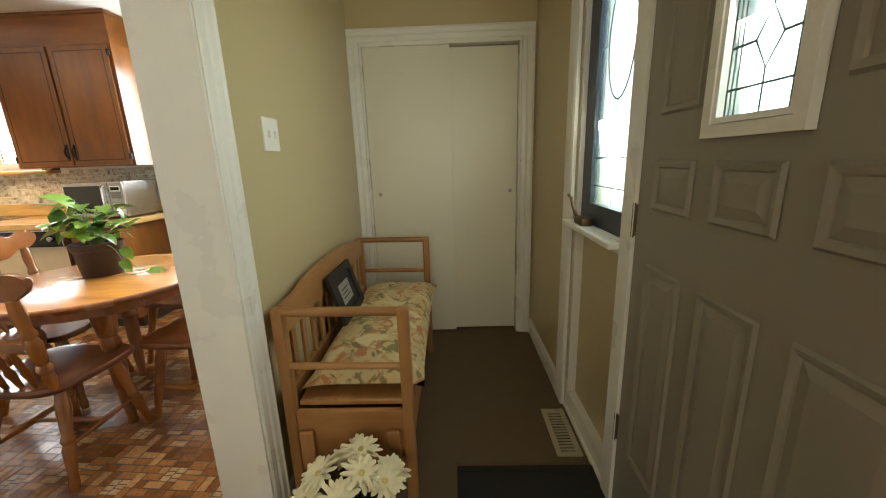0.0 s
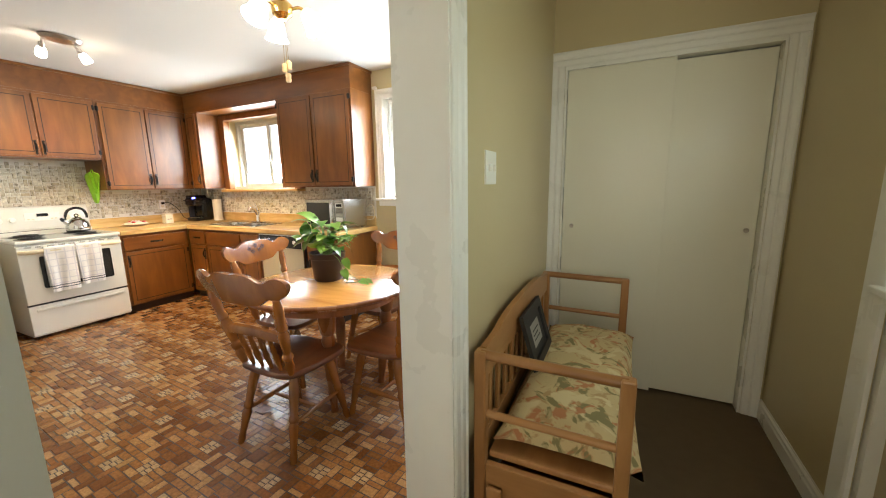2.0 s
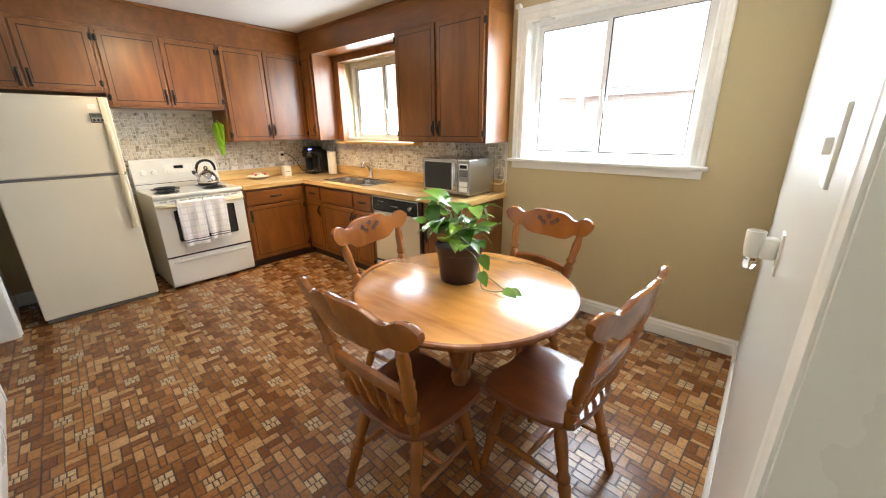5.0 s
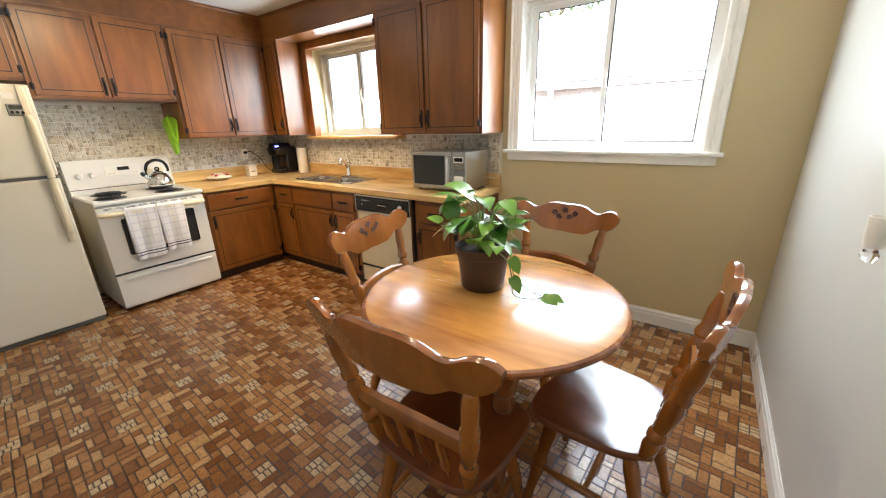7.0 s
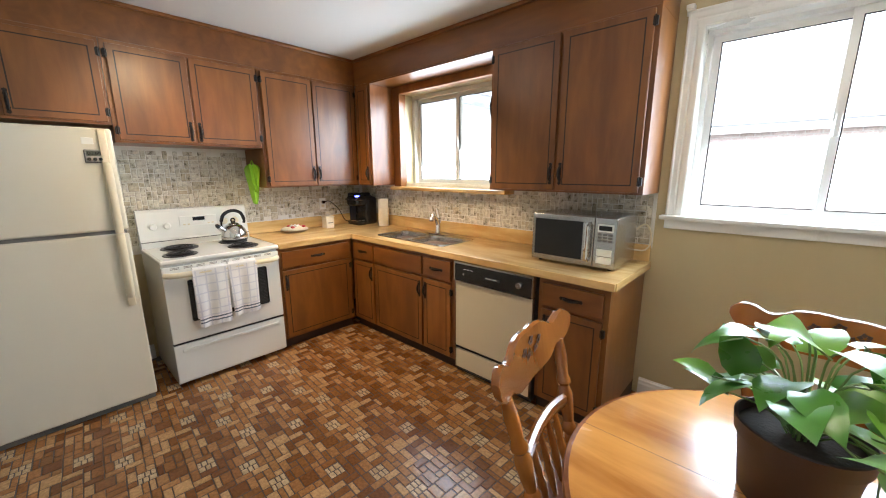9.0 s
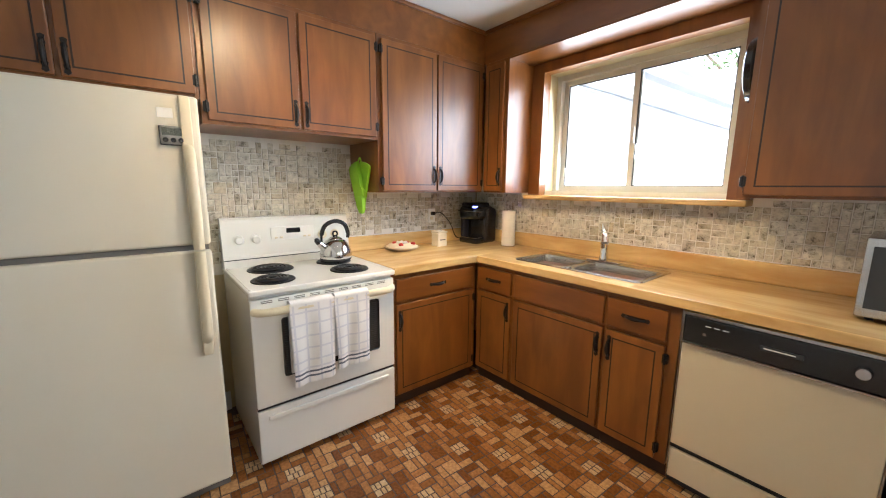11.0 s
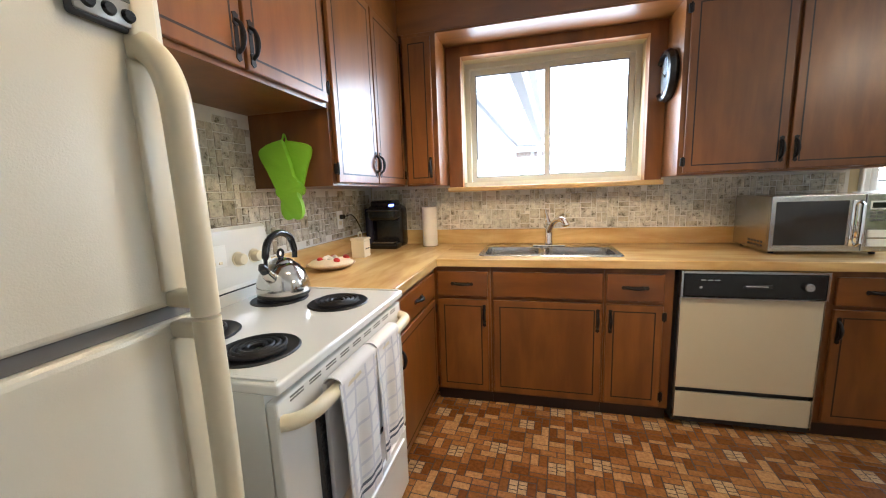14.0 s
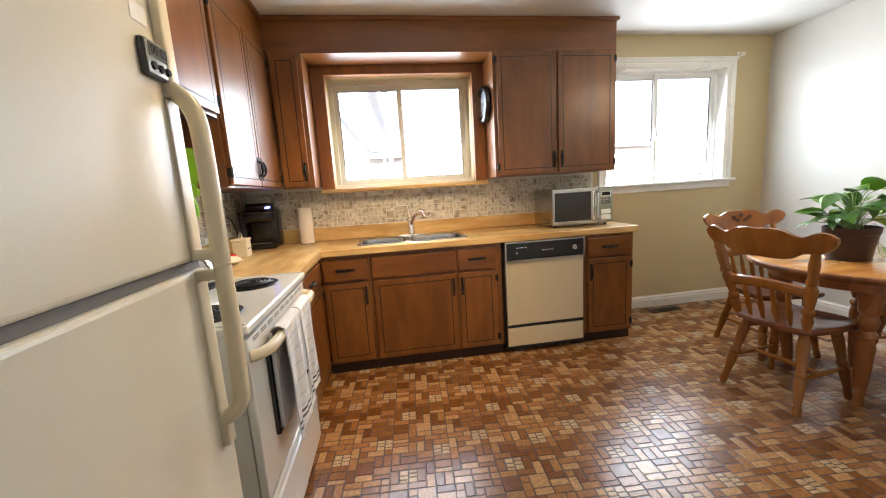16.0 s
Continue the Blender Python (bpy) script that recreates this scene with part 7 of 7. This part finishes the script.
bs_n = setting("backsplash_north", box(XW + 0.007, -1.57, YN - 0.008, YN - 0.001, 1.0, 1.36), GROUT, "grey-brown basket-weave mosaic backsplash behind the sink")


def basket(u0, u1, z0, z1, seed):
    """An irregular weave: squares, bars laid either way and small squares on one grid."""
    r, cell, g, out = random.Random(seed), 0.034, 0.0042, []
    nu, nz = int((u1 - u0) / cell), int((z1 - z0) / cell)
    full = set()
    for j in range(nz):
        for i in range(nu):
            if (i, j) in full:
                continue
            k = r.random()
            sizes = ((2, 2), (2, 1), (1, 2)) if k < 0.30 else ((2, 1), (1, 2)) if k < 0.58 else ((1, 2), (2, 1)) if k < 0.86 else ()
            for w, h in sizes + ((1, 1),):
                block = [(i + p, j + q) for p in range(w) for q in range(h)]
                if i + w <= nu and j + h <= nz and not any(c in full for c in block):
                    full.update(block)
                    out.append((u0 + i * cell, z0 + j * cell, w * cell, h * cell))
                    break
    return [(a + g / 2, b + g / 2, w - g, h - g) for a, b, w, h in out]


def piece_mesh(name, w, h, t, mat, to3):
    e = min(0.0016, w / 5, h / 5)
    v = [to3(x, y, z) for x, y, z in ((-w / 2, -h / 2, 0), (w / 2, -h / 2, 0), (w / 2, h / 2, 0), (-w / 2, h / 2, 0), (-w / 2 + e, -h / 2 + e, t), (w / 2 - e, -h / 2 + e, t), (w / 2 - e, h / 2 - e, t), (-w / 2 + e, h / 2 - e, t))]
    me = bpy.data.meshes.new(name)
    me.from_pydata(v, [], [(4, 5, 6, 7), (0, 1, 5, 4), (1, 2, 6, 5), (2, 3, 7, 6), (3, 0, 4, 7)])
    me.materials.append(mat)
    return me


def lay(parent, rects, singles, to3, place, t, mats, names, jitter):
    """Lays pieces on a surface: those in singles as parts of their own, the rest as one joined part."""
    r, cache, vs, fs = random.Random(9), {}, [], []
    for n_, (a, b, w, h) in enumerate(rects):
        cu, cv, tt = a + w / 2, b + h / 2, t + r.uniform(-jitter, jitter)
        if n_ in singles:
            key = (round(w, 4), round(h, 4))
            if key not in cache:
                cache[key] = piece_mesh(names[0], w, h, t, mats[0], to3)
            o = new(names[0], cache[key])
            o.location = place(cu, cv)
            o.parent = parent
        else:
            i, e, p = len(vs), min(0.0016, w / 5, h / 5), Vector(place(cu, cv))
            for x, y, z in ((-w / 2, -h / 2, 0), (w / 2, -h / 2, 0), (w / 2, h / 2, 0), (-w / 2, h / 2, 0), (-w / 2 + e, -h / 2 + e, tt), (w / 2 - e, -h / 2 + e, tt), (w / 2 - e, h / 2 - e, tt), (-w / 2 + e, h / 2 - e, tt)):
                vs.append(p + Vector(to3(x, y, z)))
            fs += [tuple(i + q for q in f) for f in ((4, 5, 6, 7), (0, 1, 5, 4), (1, 2, 6, 5), (2, 3, 7, 6), (3, 0, 4, 7))]
    me = bpy.data.meshes.new(names[1])
    me.from_pydata(vs, [], fs)
    me.materials.append(mats[1])
    o = tagged(new(names[1], me), "small mosaic pieces" if "tile" in names[1] else "small embossed vinyl pieces", "", "", "stuff")
    o.parent = parent


rw = [q for q in basket(2.035, YN - 0.03, 0.925, 1.79, 1) if not (q[1] + q[3] > 1.66 and q[0] + q[2] > 2.07) and not (q[1] + q[3] > 1.355 and q[0] + q[2] > 2.985) and not (q[1] < 1.022 and q[0] + q[2] > 2.91)]
near = set(sorted(range(len(rw)), key=lambda k: (rw[k][0] - 2.7) ** 2 + (rw[k][1] - 1.35) ** 2)[:290])
lay(bs_w, rw, near, lambda x, y, z: (z, x, y), lambda u, v: (XW + 0.006, u, v), 0.004, (MOSAIC_1, MOSAIC), ("tile", "tiles_beyond"), 0.001)
rn = [q for q in basket(-4.58, -1.575, 1.024, 1.345, 2) if q[1] + q[3] < 1.346]
rn = [q for q in rn if not (q[1] + q[3] > 1.296 and -3.96 < q[0] + q[2] and q[0] < -2.57)]
near = set(sorted(range(len(rn)), key=lambda k: abs(rn[k][0] + 3.3))[:290])
lay(bs_n, rn, near, lambda x, y, z: (x, -z, y), lambda u, v: (u, YN - 0.008, v), 0.004, (MOSAIC_1, MOSAIC), ("tile", "tiles_beyond"), 0.001)

# ---- kitchen floor ----
TONES = {"dark": [(0.151, 0.053, 0.016), (0.192, 0.071, 0.020), (0.167, 0.060, 0.018)],
         "brown": [(0.217, 0.086, 0.025), (0.258, 0.104, 0.030), (0.232, 0.092, 0.027)],
         "tan": [(0.302, 0.135, 0.042), (0.347, 0.161, 0.054), (0.323, 0.144, 0.047)],
         "buff": [(0.423, 0.224, 0.087), (0.484, 0.271, 0.114), (0.444, 0.243, 0.099)],
         "cream": [(0.444, 0.284, 0.141), (0.532, 0.368, 0.205), (0.479, 0.317, 0.166)]}
VBED = plain("dark_vinyl_joint", (0.042, 0.017, 0.007), 0.4, vary=0.2, scale=9)
fk = setting("floor_kitchen", join(box(XW - 0.1, XE + 0.06, YS - 0.12, YN + 0.05, -0.1, 0.0)), VBED, "brown mosaic-pattern sheet vinyl floor")
MU, MV, NU = 0.487 / 12, 0.460 / 12, 12          # printed repeat of the vinyl, in 12 by 12 units


def vinyl_repeat():
    """One repeat of the printed pattern, closed on itself: (u, v, w, h, tone) in units."""
    r, full, out = random.Random(33), set(), []

    def take(i, j, w, h):
        block = {((i + p) % NU, (j + q) % NU) for p in range(w) for q in range(h)}
        if block & full:
            return False
        full.update(block)
        return True

    for i, j in ((1, 1), (5, 5), (10, 7)):       # the pale finely divided groups
        take(i, j, 2, 2)
        for p in (0, 1):
            cuts = (0, 0.5, 1.15, 2) if (i + p) % 2 else (0, 0.8, 1.4, 2)
            out += [(i + p, j + c0, 1, c1 - c0, "cream") for c0, c1 in zip(cuts, cuts[1:])]
    for i, j, w, h in ((3, 9, 2, 1), (8, 2, 2, 1), (7, 9, 1, 2)):
        if take(i, j, w, h):
            out.append((i, j, w, h, "buff"))
    for j in range(NU):
        for i in range(NU):
            if (i, j) in full:
                continue
            k = r.random()
            sizes = ((2, 2), (2, 1), (1, 2)) if k < 0.34 else ((2, 1), (1, 2)) if k < 0.64 else ((1, 2), (2, 1)) if k < 0.92 else ()
            for w, h in sizes + ((1, 1),):
                if take(i, j, w, h):
                    tone = r.choices(("dark", "brown", "tan", "buff"), (3, 5, 5, 2))[0]
                    if (w, h) == (2, 2) and r.random() < 0.5:
                        c = r.choice((0.7, 1.3))
                        out += [(i, j, 2, c, tone), (i, j + c, 2, 2 - c, r.choice(("brown", "tan")))]
                    else:
                        out.append((i, j, w, h, tone))
                    break
    return out


REPEAT = vinyl_repeat()
LEAN = -0.066                                     # the sheet is laid a little askew to the walls
laid = {k: [] for k in TONES}
for a in range(-2, 12):
    for b in range(-2, 11):
        for u, v, w, h, tone in REPEAT:
            x, y = (a * NU + u) * MU, (b * NU + v) * MV
            px_, py_ = XW - 0.035 + x - LEAN * y, 0.70 + y + LEAN * x
            rw_, rh_ = w * MU - 0.0045, h * MV - 0.0045
            if px_ < XW or px_ + rw_ > XE + 0.06 or py_ < YS - 0.12 or py_ + rh_ > YN:
                continue
            if py_ > 3.70 and px_ < -1.65 or px_ + rw_ < -4.5 and 1.3 < py_:
                continue
            laid[tone].append((px_, py_, rw_, rh_))
for tone, rects in laid.items():
    close = {k for k, q in enumerate(rects) if abs(q[0] + 3.05) < 0.37 and abs(q[1] - 2.75) < 0.37}
    mats = [pieces(tone + "_vinyl_" + kind, TONES[tone], 0.24, kind == "sheet", 0.24, 70, 0.25) for kind in ("piece", "sheet")]
    lay(fk, rects, close, lambda x, y, z: (x - LEAN * y, y + LEAN * x, z), lambda u, v: (u, v, 0.0), 0.0016, mats, ("vinyl_piece", tone + "_vinyl_beyond"), 0.0003)
